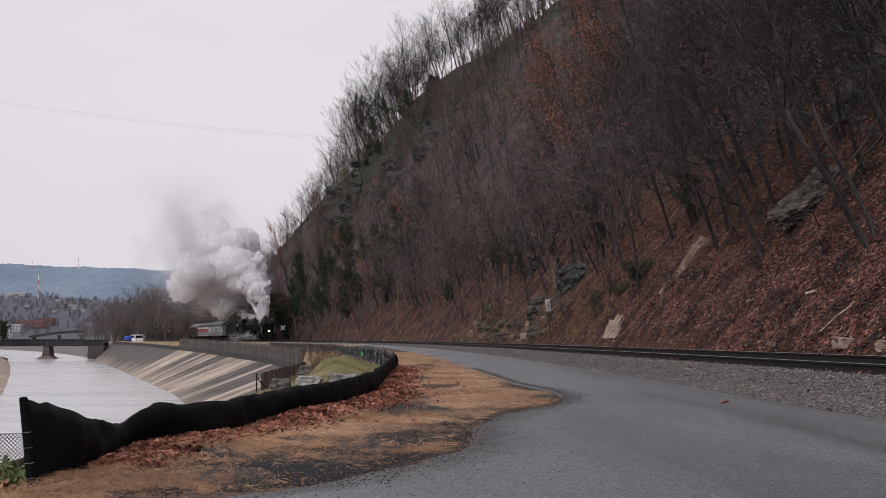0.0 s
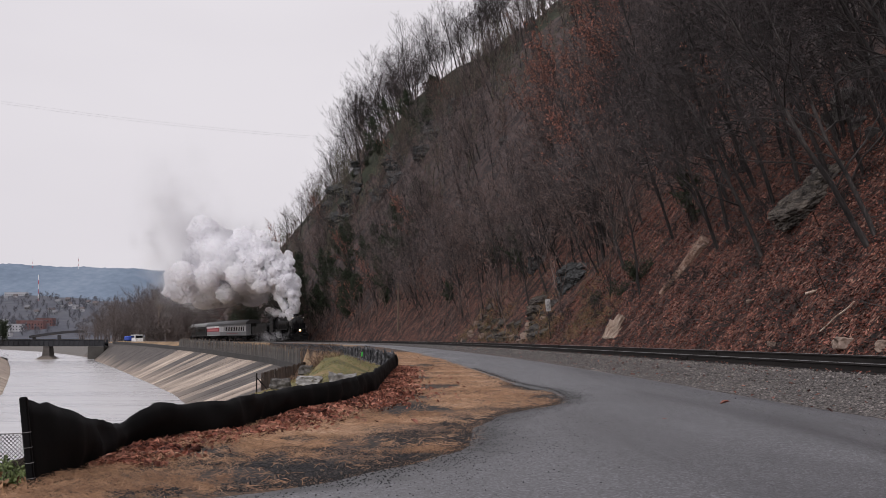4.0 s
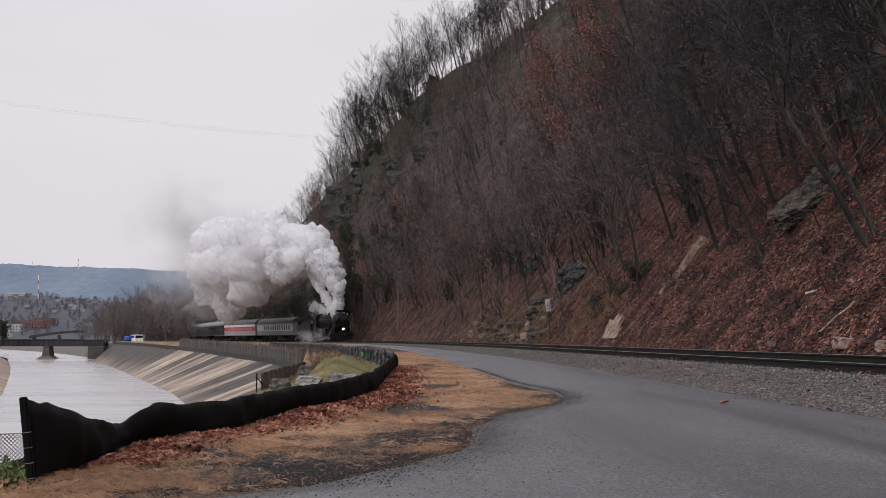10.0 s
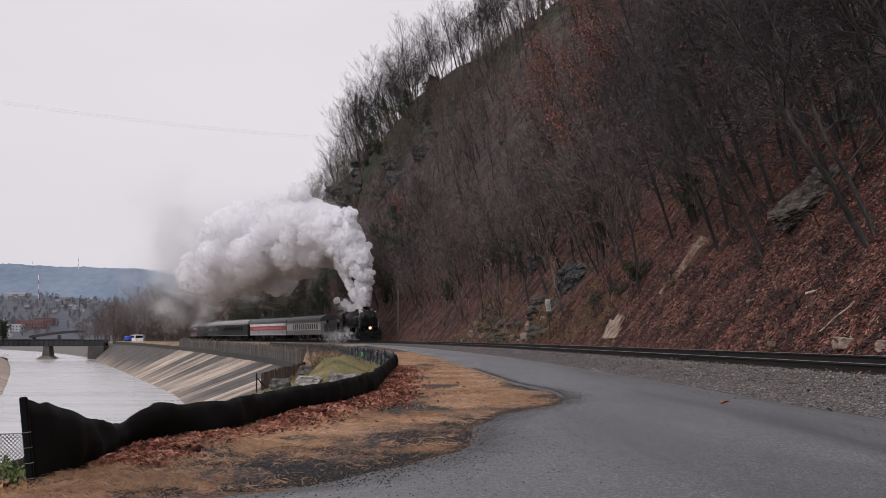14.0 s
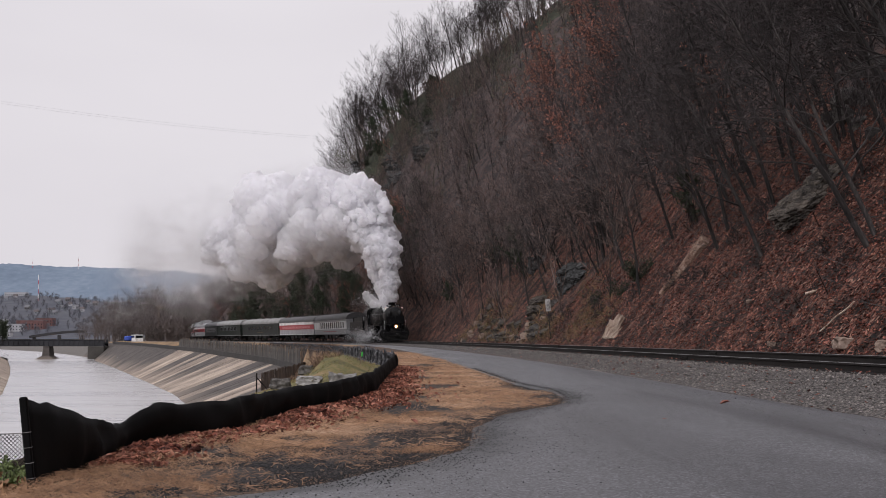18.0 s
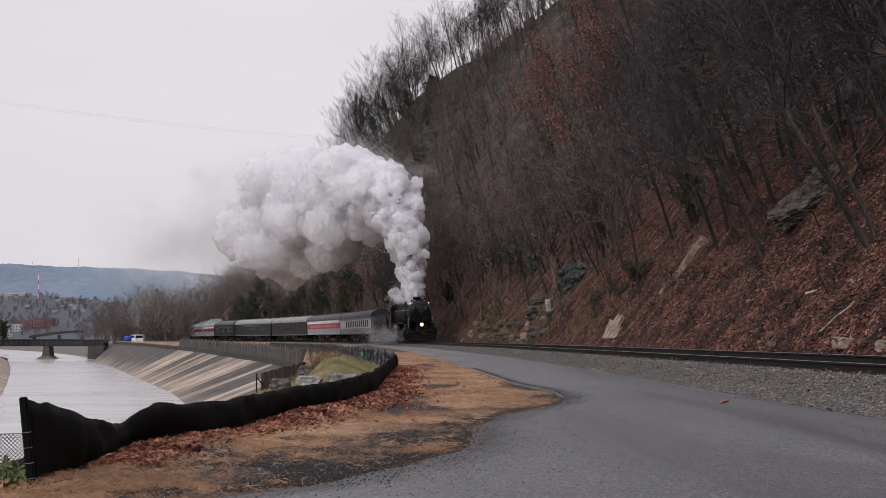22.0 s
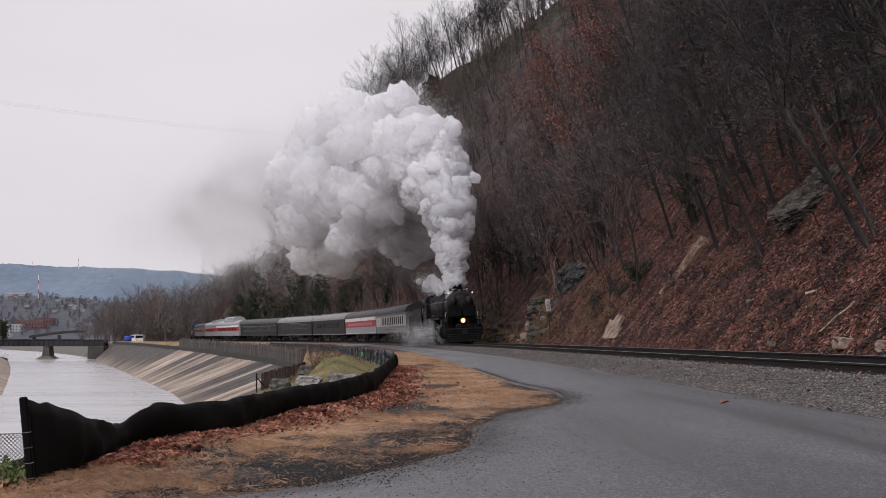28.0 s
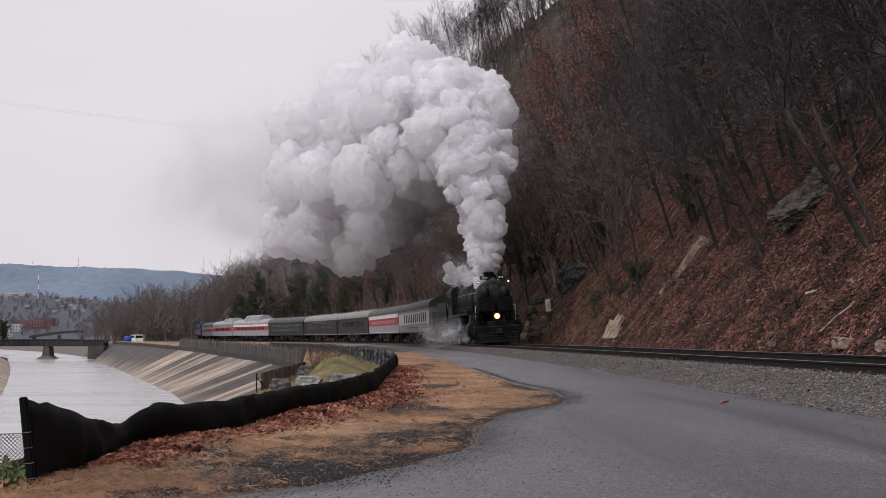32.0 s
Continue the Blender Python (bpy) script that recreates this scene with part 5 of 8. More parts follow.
def board_fence():
    """Brown boards that close off the end of the creek wall."""
    fence = tagged(new("board_fence"), "weathered brown board fence at the end of the creek wall", "fence")
    bm = bmesh.new()
    box(bm, -0.015, 0.015, -0.2, 0.2, 0, 1.0)
    brown = mat("weathered_brown_boards", (0.07, 0.055, 0.048), 0.9, scale=2, fine=20, stretch=(3, 3, 0.5), per_piece=0.35)
    first = part("board", bm, brown, fence)
    g = random.Random(6)
    n = 62
    for k in range(n):
        t = k / (n - 1)
        y = 72 + 25.5 * t
        x = table(y, [(72, -10.4), (97.5, -10.0)])
        z = table(y, [(72, -2.1), (97.5, -1.75)])
        m = pose(x, y, z, g.uniform(-1, 1), g.uniform(-2, 2), 0) @ Matrix.Diagonal((1, 1, g.uniform(0.92, 1.05), 1))
        if k == 0:
            first.matrix_basis = m
        else:
            share(first, fence, m)
    gate = tagged(new("gate_post"), "rusty braced steel gate post on the creek wall", "post")
    bm = bmesh.new()
    rod(bm, (0, 0, -0.4), (0, 0, 1.0), 0.045)
    rod(bm, (0, 0, 0.75), (0.75, 0, -0.05), 0.035)
    part("post", bm, M_RAIL, gate)
    gate.matrix_basis = pose(-10.6, 71.5, -2.1)


board_fence()


# ---- wire mesh fence and weeds behind the silt fence ----
def wire_fence():
    fence = tagged(new("wire_mesh_fence"), "grey diamond wire mesh fence below the path", "fence")
    n = 0
    vs, fs = [], []
    L, H, s = 2.6, 0.62, 0.030

    def wire(a, b):
        d = (b - a).normalized()
        u = Vector((0, 1, 0))
        v = d.cross(u)
        r = 0.0022
        i = len(vs)
        for c in (a, b):
            vs.extend([c + u * r, c + v * r - u * r * 0.5, c - v * r - u * r * 0.5])
        fs.extend([(i, i + 1, i + 4, i + 3), (i + 1, i + 2, i + 5, i + 4), (i + 2, i, i + 3, i + 5)])

    k = -H
    while k < L:
        a0, a1 = max(k, 0), min(k + H, L)
        wire(Vector((a0, 0, a0 - k)), Vector((a1, 0, a1 - k)))
        wire(Vector((a0, 0.004, H - (a0 - k))), Vector((a1, 0.004, H - (a1 - k))))
        k += s
    wire(Vector((0, 0, H)), Vector((L, 0, H)))
    mesh = part("mesh", (vs, fs), M_RAIL, fence)
    bm = bmesh.new()
    rod(bm, (0, 0, H), (L, 0, H), 0.004, n=6)
    part("top_wire", bm, M_GALV, fence)
    fence.matrix_basis = pose(-5.2, 9.15, -0.52, 0, -2, 4)


wire_fence()


def weed_bush(x, y, z, r, name, label, material, count, size, seed):
    g = random.Random(seed)
    bush = tagged(new(name), label, "bush")
    segs = []
    spots = []
    for k in range(16):
        a = g.uniform(0, 6.28)
        d = Vector((math.cos(a) * g.uniform(0.3, 1), math.sin(a) * g.uniform(0.3, 1), g.uniform(0.4, 1.1))).normalized()
        p = Vector((0, 0, 0))
        for i in range(4):
            q = p + (d + Vector((g.gauss(0, 0.2), g.gauss(0, 0.2), g.gauss(0, 0.15)))) * r * 0.28
            segs.append((p, q, 0.006, 0.004, 2))
            p = q
            for _ in range(count // 64):
                spots.append(q + Vector((g.gauss(0, 0.1), g.gauss(0, 0.1), g.gauss(0, 0.1))) * r)
    part("stems", tube_mesh(segs), M_BROWNTWIG, bush)
    part("foliage", leaf_mesh(g, spots, size), material, bush)
    bush.matrix_basis = pose(x, y, z)


weed_bush(-2.86, 8.0, -0.30, 0.30, "green_weeds", "leafy green weeds beside the silt fence", M_BUSH, 2600, 0.022, 3)
weed_bush(-3.0, 8.1, -0.30, 0.34, "green_weeds", "leafy green weeds beside the silt fence", M_BUSH, 2400, 0.022, 4)
weed_bush(-2.62, 7.5, -0.2, 0.22, "green_weeds", "low weeds and dry stalks at the fence foot", M_STRAW, 700, 0.03, 5)


# ---- rocks ----
M_BOULDER = mat("weathered_boulder", (0.14, 0.12, 0.10), 0.92, vary=[(0.012, 0.011, 0.010), (0.058, 0.049, 0.042), (0.14, 0.118, 0.098)], scale=2.2, fine=14, bump=0.9, dist=0.08)


def rock(x, y, z, sx, sy, sz, seed, label, name="boulder", turn=(0, 0, 0), group="", layers=0.0, material=None, block=0.7, cracks=0.0):
    bm = bmesh.new()
    bmesh.ops.create_icosphere(bm, subdivisions=5 if cracks else 4 if max(sx, sy) > 1.0 or material is M_PALEROCK else 3, radius=1.0)
    o = Vector((seed * 3.3, seed * 1.7, seed * 9.1))
    for v in bm.verts:
        p = v.co.copy()
        c = Vector((max(-block, min(block, p.x)), max(-block, min(block, p.y)), max(-block, min(block, p.z))))
        r = 1.15 + 0.30 * noise.noise(p * 1.3 + o) + 0.18 * noise.noise(p * 3.1 + o) - 0.16 * abs(noise.noise(p * 5.5 + o)) + 0.07 * noise.noise(p * 11.0 + o) + layers * round(noise.noise(Vector((0, 0, p.z * 5)) + o) * 3) / 3
        if cracks:
            bed = Vector((p.x * 1.6, p.y * 1.6, p.z * 5.0)) + o
            r -= cracks * max(0.0, 1 - 6 * abs(noise.noise(bed))) + 0.4 * cracks * max(0.0, 1 - 5 * abs(noise.noise(bed * 2.3))) + 0.3 * cracks * noise.noise(p * 19 + o)
        v.co = Vector((c.x * sx, c.y * sy, c.z * sz)) * r
    ob = tagged(part(name, bm, material or M_ROCK), label, "rock", group=group)
    ob.matrix_basis = pose(x, y, z, *turn)
    return ob


rock(-1.72, 21.5, 0.04, 0.27, 0.22, 0.27, 1, "pale weathered boulder behind the silt fence", group="rocks by the fence", material=M_PALEROCK)
rock(-1.38, 21.0, 0.05, 0.17, 0.15, 0.22, 7, "pale broken stone behind the silt fence", group="rocks by the fence", material=M_PALEROCK)
rock(-2.45, 23.0, verge_z(-2.45, 23.0) + 0.02, 0.26, 0.25, 0.12, 2, "grey rock behind the silt fence", group="rocks by the fence", material=M_PALEROCK)
rock(-2.20, 13.2, -0.06, 0.20, 0.25, 0.27, 8, "pale broken concrete lump behind the silt fence", "rubble_block", group="rocks by the fence", material=M_PALEROCK)
rock(-2.42, 13.0, -0.10, 0.16, 0.2, 0.24, 9, "pale broken concrete lump behind the silt fence", "rubble_block", group="rocks by the fence", material=M_PALEROCK)
rock(-4.2, 38.5, -0.1, 0.26, 0.25, 0.18, 3, "grey rubble block on the mound", group="rocks by the fence")
rock(-3.3, 25.5, -0.05, 0.25, 0.22, 0.13, 12, "flat grey stone behind the silt fence", group="rocks by the fence")
rock(14.1, 48.0, hill_z(14.1, 48.0) + 0.0, 1.4, 0.95, 0.62, 4, "large weathered tan-grey boulder in the leaf litter", turn=(10, -31, 12), material=M_BOULDER, block=0.9, cracks=0.11)
rock(15.05, 48.5, hill_z(15.05, 48.5) - 0.12, 0.95, 0.8, 0.5, 6, "cracked tan-grey boulder leaning on a larger one", turn=(4, -42, 25), material=M_BOULDER, block=0.82, cracks=0.18)
OUTCROPS = ((7.5, 95.0, 0.3, 0.9, 0.9), (8.2, 94.0, 0.0, 0.8, 0.5), (8.0, 95.6, 0.9, 1.4, 0.4), (6.6, 101.0, 0.1, 0.8, 0.5), (5.9, 99.0, 0.0, 0.5, 0.6))
for k, (reach, y, up, sx, sz) in enumerate(OUTCROPS):
    ox = track_x(y) + reach
    rock(ox, y, hill_z(ox, y) + up, sx, 0.9, sz, 230 + k, "mossy grey outcrop jutting from the slope", "outcrop_rock", (8, -22, 20 * k), "outcrops above the rails", 0.06, M_BOULDER if k > 2 else M_CRAG, 0.8, 0.15)
rock(15.6, 50.2, 7.5, 0.7, 0.7, 0.4, 5, "lichen-grey boulder among the trees", turn=(0, -15, 60))
for k, (x, y, z, s) in enumerate(((17.4, 54.6, 10.6, 0.7), (18.3, 55.5, 11.6, 0.9), (17.0, 50.5, 9.6, 0.5), (18.0, 52.0, 10.9, 0.6), (18.9, 54.5, 12.9, 0.8), (16.6, 47.6, 8.7, 0.4), (19.0, 58.5, 12.2, 0.6), (17.8, 53.5, 11.3, 0.5), (17.2, 52.6, 10.2, 0.45))):
    rock(x, y, z, s, s * 0.8, s * 0.7, 20 + k, "grey ledge rock on the wooded slope", "ledge_rock", (random.uniform(-10, 10), -20, 30 * k), "ledge rocks", 0.1)
for k, (x, y, z, s) in enumerate(((10.75, 33.6, 0.75, 0.33), (11.0, 31.2, 0.68, 0.30), (10.2, 39.0, 0.7, 0.16), (12.2, 36.5, 2.3, 0.2), (12.9, 44.5, 4.0, 0.18), (11.0, 45.0, 2.2, 0.15))):
    rock(x, y, z, s, s * 0.8, s * 0.6, 40 + k, "tan stone at the foot of the slope", "stone", (0, 0, 50 * k), "stones at the foot of the slope", material=M_TANROCK)


def outcrops():
    g = random.Random(9)
    for k in range(46):
        y = g.uniform(88, 128)
        u = 3.9 + abs(g.gauss(0, 1.3))
        x = track_x(y) + u
        s = g.uniform(0.15, 0.55)
        rock(x, y, hill_z(x, y), s * 1.3, s, s * 0.8, 60 + k, "broken grey rock at the foot of the slope", "rubble_rock", (g.uniform(-20, 20), g.uniform(-35, 0), g.uniform(0, 90)), "rubble at the slope's foot", 0.08, (M_BOULDER, M_ROCK, M_BOULDER, M_TANROCK)[k % 4], 0.62)
    # crags near the crest
    for k in range(34):
        y = g.uniform(243, 300)
        u = table(y, [(243, 34), (300, 40)]) + g.uniform(-9, 9)
        x = track_x(y) + u
        s = g.uniform(0.9, 2.4)
        rock(x, y, hill_z(x, y) + 0.2 * s, s * 1.2, s, s * 0.8, 120 + k, "dark grey crag on the mountainside", "crag", (g.uniform(-15, 15), g.uniform(-30, 0), g.uniform(0, 90)), "crags on the mountainside", 0.14, M_CRAG)
    for k in range(20):
        y = g.uniform(55, 190)
        u = g.uniform(8, 30)
        x = track_x(y) + u
        s = g.uniform(0.4, 1.1)
        rock(x, y, hill_z(x, y), s * 1.2, s, s * 0.7, 170 + k, "mossy dark rock in the leaf litter", "slope_rock", (g.uniform(-15, 15), g.uniform(-30, 0), g.uniform(0, 90)), "rocks on the slope", 0.1, M_CRAG)


outcrops()


def marker_ribbon():
    r = tagged(new("marker_flag"), "bright green plastic marker ribbon on a short stake", "flag")
    bm = bmesh.new()
    rod(bm, (0, 0, -0.1), (0, 0, 0.31), 0.008, n=5)
    part("stake", bm, M_WOOD, r)
    bm = bmesh.new()
    box(bm, 0.0, 0.04, -0.004, 0.004, 0.20, 0.31, 0.002)
    part("ribbon", bm, mat("green_plastic", (0.06, 0.5, 0.08), 0.5, bump=0), r)
    r.matrix_basis = pose(-1.98, 30.0, verge_z(-1.98, 30.0), 6, 4, 10)


marker_ribbon()


# ---- dead wood ----
def log(a, b, r0, r1, name, label, material, seed):
    g = random.Random(seed)
    a, b = Vector(a), Vector(b)
    n = 14
    d = b - a
    u = d.orthogonal().normalized()
    v = d.normalized().cross(u)
    vs, fs = [], []
    k = 10
    for i in range(n + 1):
        t = i / n
        c = a + d * t + u * 0.06 * noise.noise((t * 3, seed, 0)) + v * 0.06 * noise.noise((t * 3, seed, 5))
        for j in range(k):
            w = 2 * math.pi * j / k
            r = (r0 + (r1 - r0) * t) * (1 + 0.18 * noise.noise((math.cos(w) * 1.5, math.sin(w) * 1.5, t * 6 + seed)))
            vs.append(c + u * r * math.cos(w) + v * r * math.sin(w))
    for i in range(n):
        for j in range(k):
            p, q = i * k + j, i * k + (j + 1) % k
            fs.append((p, q, q + k, p + k))
    fs += [tuple(range(k))[::-1], tuple(range(n * k, n * k + k))]
    return tagged(part(name, (vs, fs), material), label, "log")


M_LOG = mat("dead_log", (0.2, 0.12, 0.09), 0.9, vary=[(0.06, 0.036, 0.028), (0.18, 0.11, 0.082), (0.34, 0.25, 0.20)], scale=1.5, fine=12, bump=0.7, dist=0.05)
log((10.75, 61.4, 3.0), (12.65, 59.8, 5.6), 0.2, 0.34, "fallen_log", "barkless fallen log lying down the leafy slope", M_LOG, 2)
log((9.4, 64.5, 1.5), (10.9, 61.6, 3.0), 0.05, 0.09, "fallen_branch", "thin dead branch lying below the fallen log", M_LOG, 3)
log((11.6, 40.0, 2.3), (13.4, 38.4, 2.6), 0.05, 0.035, "fallen_branch", "thin grey dead branch on the leaf litter", M_PALEWOOD, 4)
log((10.9, 36.5, 1.0), (11.5, 35.0, 1.9), 0.03, 0.02, "fallen_branch", "bent dead stick leaning by the rails", M_PALEWOOD, 5)


def split_slab(x, y, z, l, w, turn, seed):
    bm = bmesh.new()
    box(bm, -w / 2, w / 2, -0.05, 0.05, -0.1, l, 0.02)
    bmesh.ops.subdivide_edges(bm, edges=bm.edges, cuts=3, use_grid_fill=True)
    for v in bm.verts:
        v.co.x *= 1 - 0.55 * abs(v.co.z / l - 0.5)
        v.co += 0.06 * noise.noise_vector(v.co * 2.5 + Vector((seed, 0, 0)))
    ob = tagged(part("split_rock_slab", bm, M_PALEWOOD), "pale split slab leaning on the bank", "slab", group="pale slabs")
    ob.matrix_basis = pose(x, y, z, *turn)


for k, (x, l, w, tilt) in enumerate(((8.4, 1.0, 0.34, 24), (8.5, 1.45, 0.36, 33), (8.62, 1.55, 0.34, 42), (8.8, 1.2, 0.34, 54), (9.0, 0.8, 0.34, 68))):
    split_slab(x, 65.0 - 0.1 * k, 0.95, l, w, (-14 - 4 * (k % 3), tilt, 10 * (k % 3) - 8), k + 1)
log((10.33, 57.0, 1.35), (11.95, 57.0, 2.6), 0.05, 0.12, "fallen_branch", "dark rotten branch sunk in the leaf litter", M_TIE, 7)
log((12.9, 47.0, 3.2), (15.2, 46.0, 4.1), 0.05, 0.03, "fallen_branch", "thin grey dead branch on the leaf litter", M_BARK, 8)
g = random.Random(44)
for px, y, s in ((1352, 50, 0.9), (1362, 52, 1.0), (1375, 52, 0.8), (1330, 49, 0.7), (1240, 56, 0.8), (1430, 44, 0.8), (1490, 46, 0.9), (1290, 56, 0.9), (1180, 62, 0.9), (1215, 58, 0.8), (1530, 42, 0.8), (1450, 50, 1.0), (1120, 68, 1.0), (1060, 74, 1.1), (1010, 82, 1.2), (975, 90, 1.2), (1400, 60, 1.1), (1310, 66, 1.2)):
    plant(BRAMBLES, (px - 784) / 2213 * y, y + g.uniform(-2, 2), s, "brambles on the slope", lean=-6)
for k in range(16):
    y = g.uniform(30, 80)
    plant(BRAMBLES, track_x(y) + g.uniform(4.5, 12), y, g.uniform(0.5, 1.0), "brambles on the slope", lean=-6)
weed_bush(11.0, 70.0, hill_z(11.0, 70.0), 1.1, "green_bush", "leafy green bush among bare stems on the slope", M_GREEN, 1300, 0.07, 15)
weed_bush(10.2, 72.0, hill_z(10.2, 72.0), 0.8, "green_bush", "leafy green bush among bare stems on the slope", M_GREEN, 700, 0.06, 16)
weed_bush(9.4, 78.0, hill_z(9.4, 78.0), 0.8, "green_bush", "straggling green bush at the slope's foot", M_GREEN, 600, 0.06, 17)
rock(9.45, 66.3, 1.2, 0.5, 0.4, 0.25, 210, "dark rock beside the pale slabs", "stone", (0, -30, 0), "stones at the foot of the slope")


# ---- signs ----
M_FADEDPLATE = mat("faded_plate", (0.36, 0.35, 0.33), 0.7, vary=[(0.10, 0.085, 0.07), (0.30, 0.29, 0.275), (0.42, 0.41, 0.39)], scale=3.0, fine=16, bump=0.2)


def mile_sign():
    s = tagged(new("railway_sign"), "narrow white railway sign on a dark post", "sign")
    bm = bmesh.new()
    rod(bm, (0, 0, -0.3), (0, 0, 2.75), 0.03)
    part("post", bm, M_IRON, s)
    bm = bmesh.new()
    box(bm, -0.17, 0.17, -0.06, -0.04, 1.98, 2.80, 0.01)
    plate = part("plate", bm, M_FADEDPLATE, s, "faded white plate streaked with rust")
    for z, w in ((2.60, 0.12), (2.38, 0.17), (2.14, 0.15)):
        bm = bmesh.new()
        box(bm, -w / 2, w / 2, -0.066, -0.061, z - 0.075, z + 0.075)
        part("bar", bm, M_GALV, plate)
    s.matrix_basis = pose(7.22, 84.0, 0.72, 0, -4, -8)


mile_sign()


def crossbuck():
    s = tagged(new("crossing_sign"), "white crossed-board railway crossing sign on a post", "sign")
    bm = bmesh.new()
    box(bm, -0.05, 0.05, -0.05, 0.05, -0.3, 3.4)
    part("post", bm, M_WOOD, s)
    for a in (45, -45):
        bm = bmesh.new()
        box(bm, -0.6, 0.6, -0.09 - 0.001 * a, -0.06 - 0.001 * a, -0.11, 0.11)
        b = part("board", bm, M_WHITETRIM, s)
        b.matrix_basis = pose(0, 0, 2.75, 0, a, 0)
    s.matrix_basis = pose(-31.4, 246, 0.2)


crossbuck()


# ---- poles and wires ----
def pole(x, y, z, h, name="utility_pole", label="slim weathered utility pole among the trees"):
    p = tagged(new(name), label, "pole", group="poles")
    bm = bmesh.new()
    rod(bm, (0, 0, -0.5), (0, 0, h), 0.14, 0.10)
    part("mast", bm, M_WOOD, p)
    if h > 8:
        bm = bmesh.new()
        box(bm, -0.9, 0.9, -0.06, 0.06, h - 0.7, h - 0.55)
        part("crossarm", bm, M_WOOD, p)
    p.matrix_basis = pose(x, y, z)


pole(-66.0, 291, 0.1, 8.6)
pole(-6.2, 173.5, 1.6, 7.0, label="slim dead pole at the slope's foot")


def sky_wires():
    for k in range(2):
        vs, fs = [], []
        n = 40
        for i in range(n + 1):
            t = i / n
            x = -120 + 107.5 * t
            y = 300 + 30 * t
            z = 59.7 - 7.1 * t - 1.5 * 4 * t * (1 - t) + k * 0.55
            r = 0.012
            vs += [(x, y - r, z), (x, y + r, z - r), (x, y + r, z + r)]
        for i in range(n):
            for c in range(3):
                a, b = i * 3 + c, i * 3 + (c + 1) % 3
                fs.append((a, b, b + 3, a + 3))
        tagged(part("power_line", (vs, fs), mat("wire", (0.25, 0.25, 0.26), 0.6, bump=0)), "thin overhead power line high across the valley", "wire", group="power lines")


sky_wires()


# ---- bridge over the creek ----
def bridge():
    b = tagged(new("girder_bridge"), "dark steel plate girder bridge over the creek", "bridge")
    y = 306.0
    x0, x1 = -126.0, -82.5
    bm = bmesh.new()
    box(bm, x0, x1, y, y + 0.12, -0.95, 0.55)
    box(bm, x0, x1, y - 0.2, y + 0.3, 0.5, 0.62)
    box(bm, x0, x1, y - 0.2, y + 0.3, -1.02, -0.9)
    part("girder", bm, M_DARKSTEEL, b)
    bm = bmesh.new()
    box(bm, x0, x1, y + 3.2, y + 3.32, -0.95, 0.62)
    part("girder", bm, M_DARKSTEEL, b)
    bm = bmesh.new()
    box(bm, x0, x1, y + 0.12, y + 3.2, -0.35, -0.15)
    part("deck", bm, M_DARKSTEEL, b)
    bm = bmesh.new()
    box(bm, -0.05, 0.05, -0.18, 0.0, -0.9, 0.5)
    first = part("stiffener", bm, M_DARKSTEEL, b)
    first.matrix_basis = pose(x0 + 0.5, y, 0)
    for k in range(1, 36):
        share(first, b, pose(x0 + 0.5 + 1.22 * k, y, 0))
    bm = bmesh.new()
    vs = [(-0.7, -0.9, -1.0), (0.7, -0.9, -1.0), (0.7, 2.4, -1.0), (-0.7, 2.4, -1.0), (-0.9, -1.2, -3.3), (0.9, -1.2, -3.3), (0.9, 2.8, -3.3), (-0.9, 2.8, -3.3), (-3.0, -3.0, -4.7), (3.0, -3.0, -4.7), (3.0, 4, -4.7), (-3.0, 4, -4.7)]
    fs = [(0, 1, 2, 3)]
    for o in (0, 4):
        fs += [(o + k, o + 4 + k, o + 4 + (k + 1) % 4, o + (k + 1) % 4) for k in range(4)]
    # The pier is dark in its upper part and paler at the foot.
    pier = part("pier", (vs, fs), M_CONCDARK, b, "concrete pier, darker towards its top, with a splayed foot")
    pier.matrix_basis = pose(-96.5, y, 0)
    for xa, w in ((-84.5, 4.0), (-124.0, 4.0)):
        bm = bmesh.new()
        box(bm, xa - w / 2, xa + w / 2, y - 0.6, y + 5, -4.6, -1.02, 0.1)
        part("abutment", bm, mat("dark_abutment", (0.06, 0.055, 0.05), 0.9, scale=0.5, fine=5), b)
    far = tagged(new("far_bridge"), "distant dark bridge with a slightly arched deck", "bridge")
    vs, fs = [], []
    n = 24
    for i in range(n + 1):
        t = i / n
        x = -198 + 26 * t
        z = 1.6 + 2.6 * math.sin(math.pi * 0.5 * t)
        for dy, dz in ((0, 0), (3, 0), (3, -1.1), (0, -1.1)):
            vs.append((x, 600 + dy, z + dz + 0.6))
    for i in range(n):
        for c in range(4):
            a, q = i * 4 + c, i * 4 + (c + 1) % 4
            fs.append((a, q, q + 4, a + 4))
    part("deck", (vs, fs), M_DARKSTEEL, far)
    for x in (-196, -184, -173):
        bm = bmesh.new()
        box(bm, x - 0.6, x + 0.6, 600.5, 602.5, -4, 2.5)
        part("pier", bm, M_DARKSTEEL, far)


bridge()


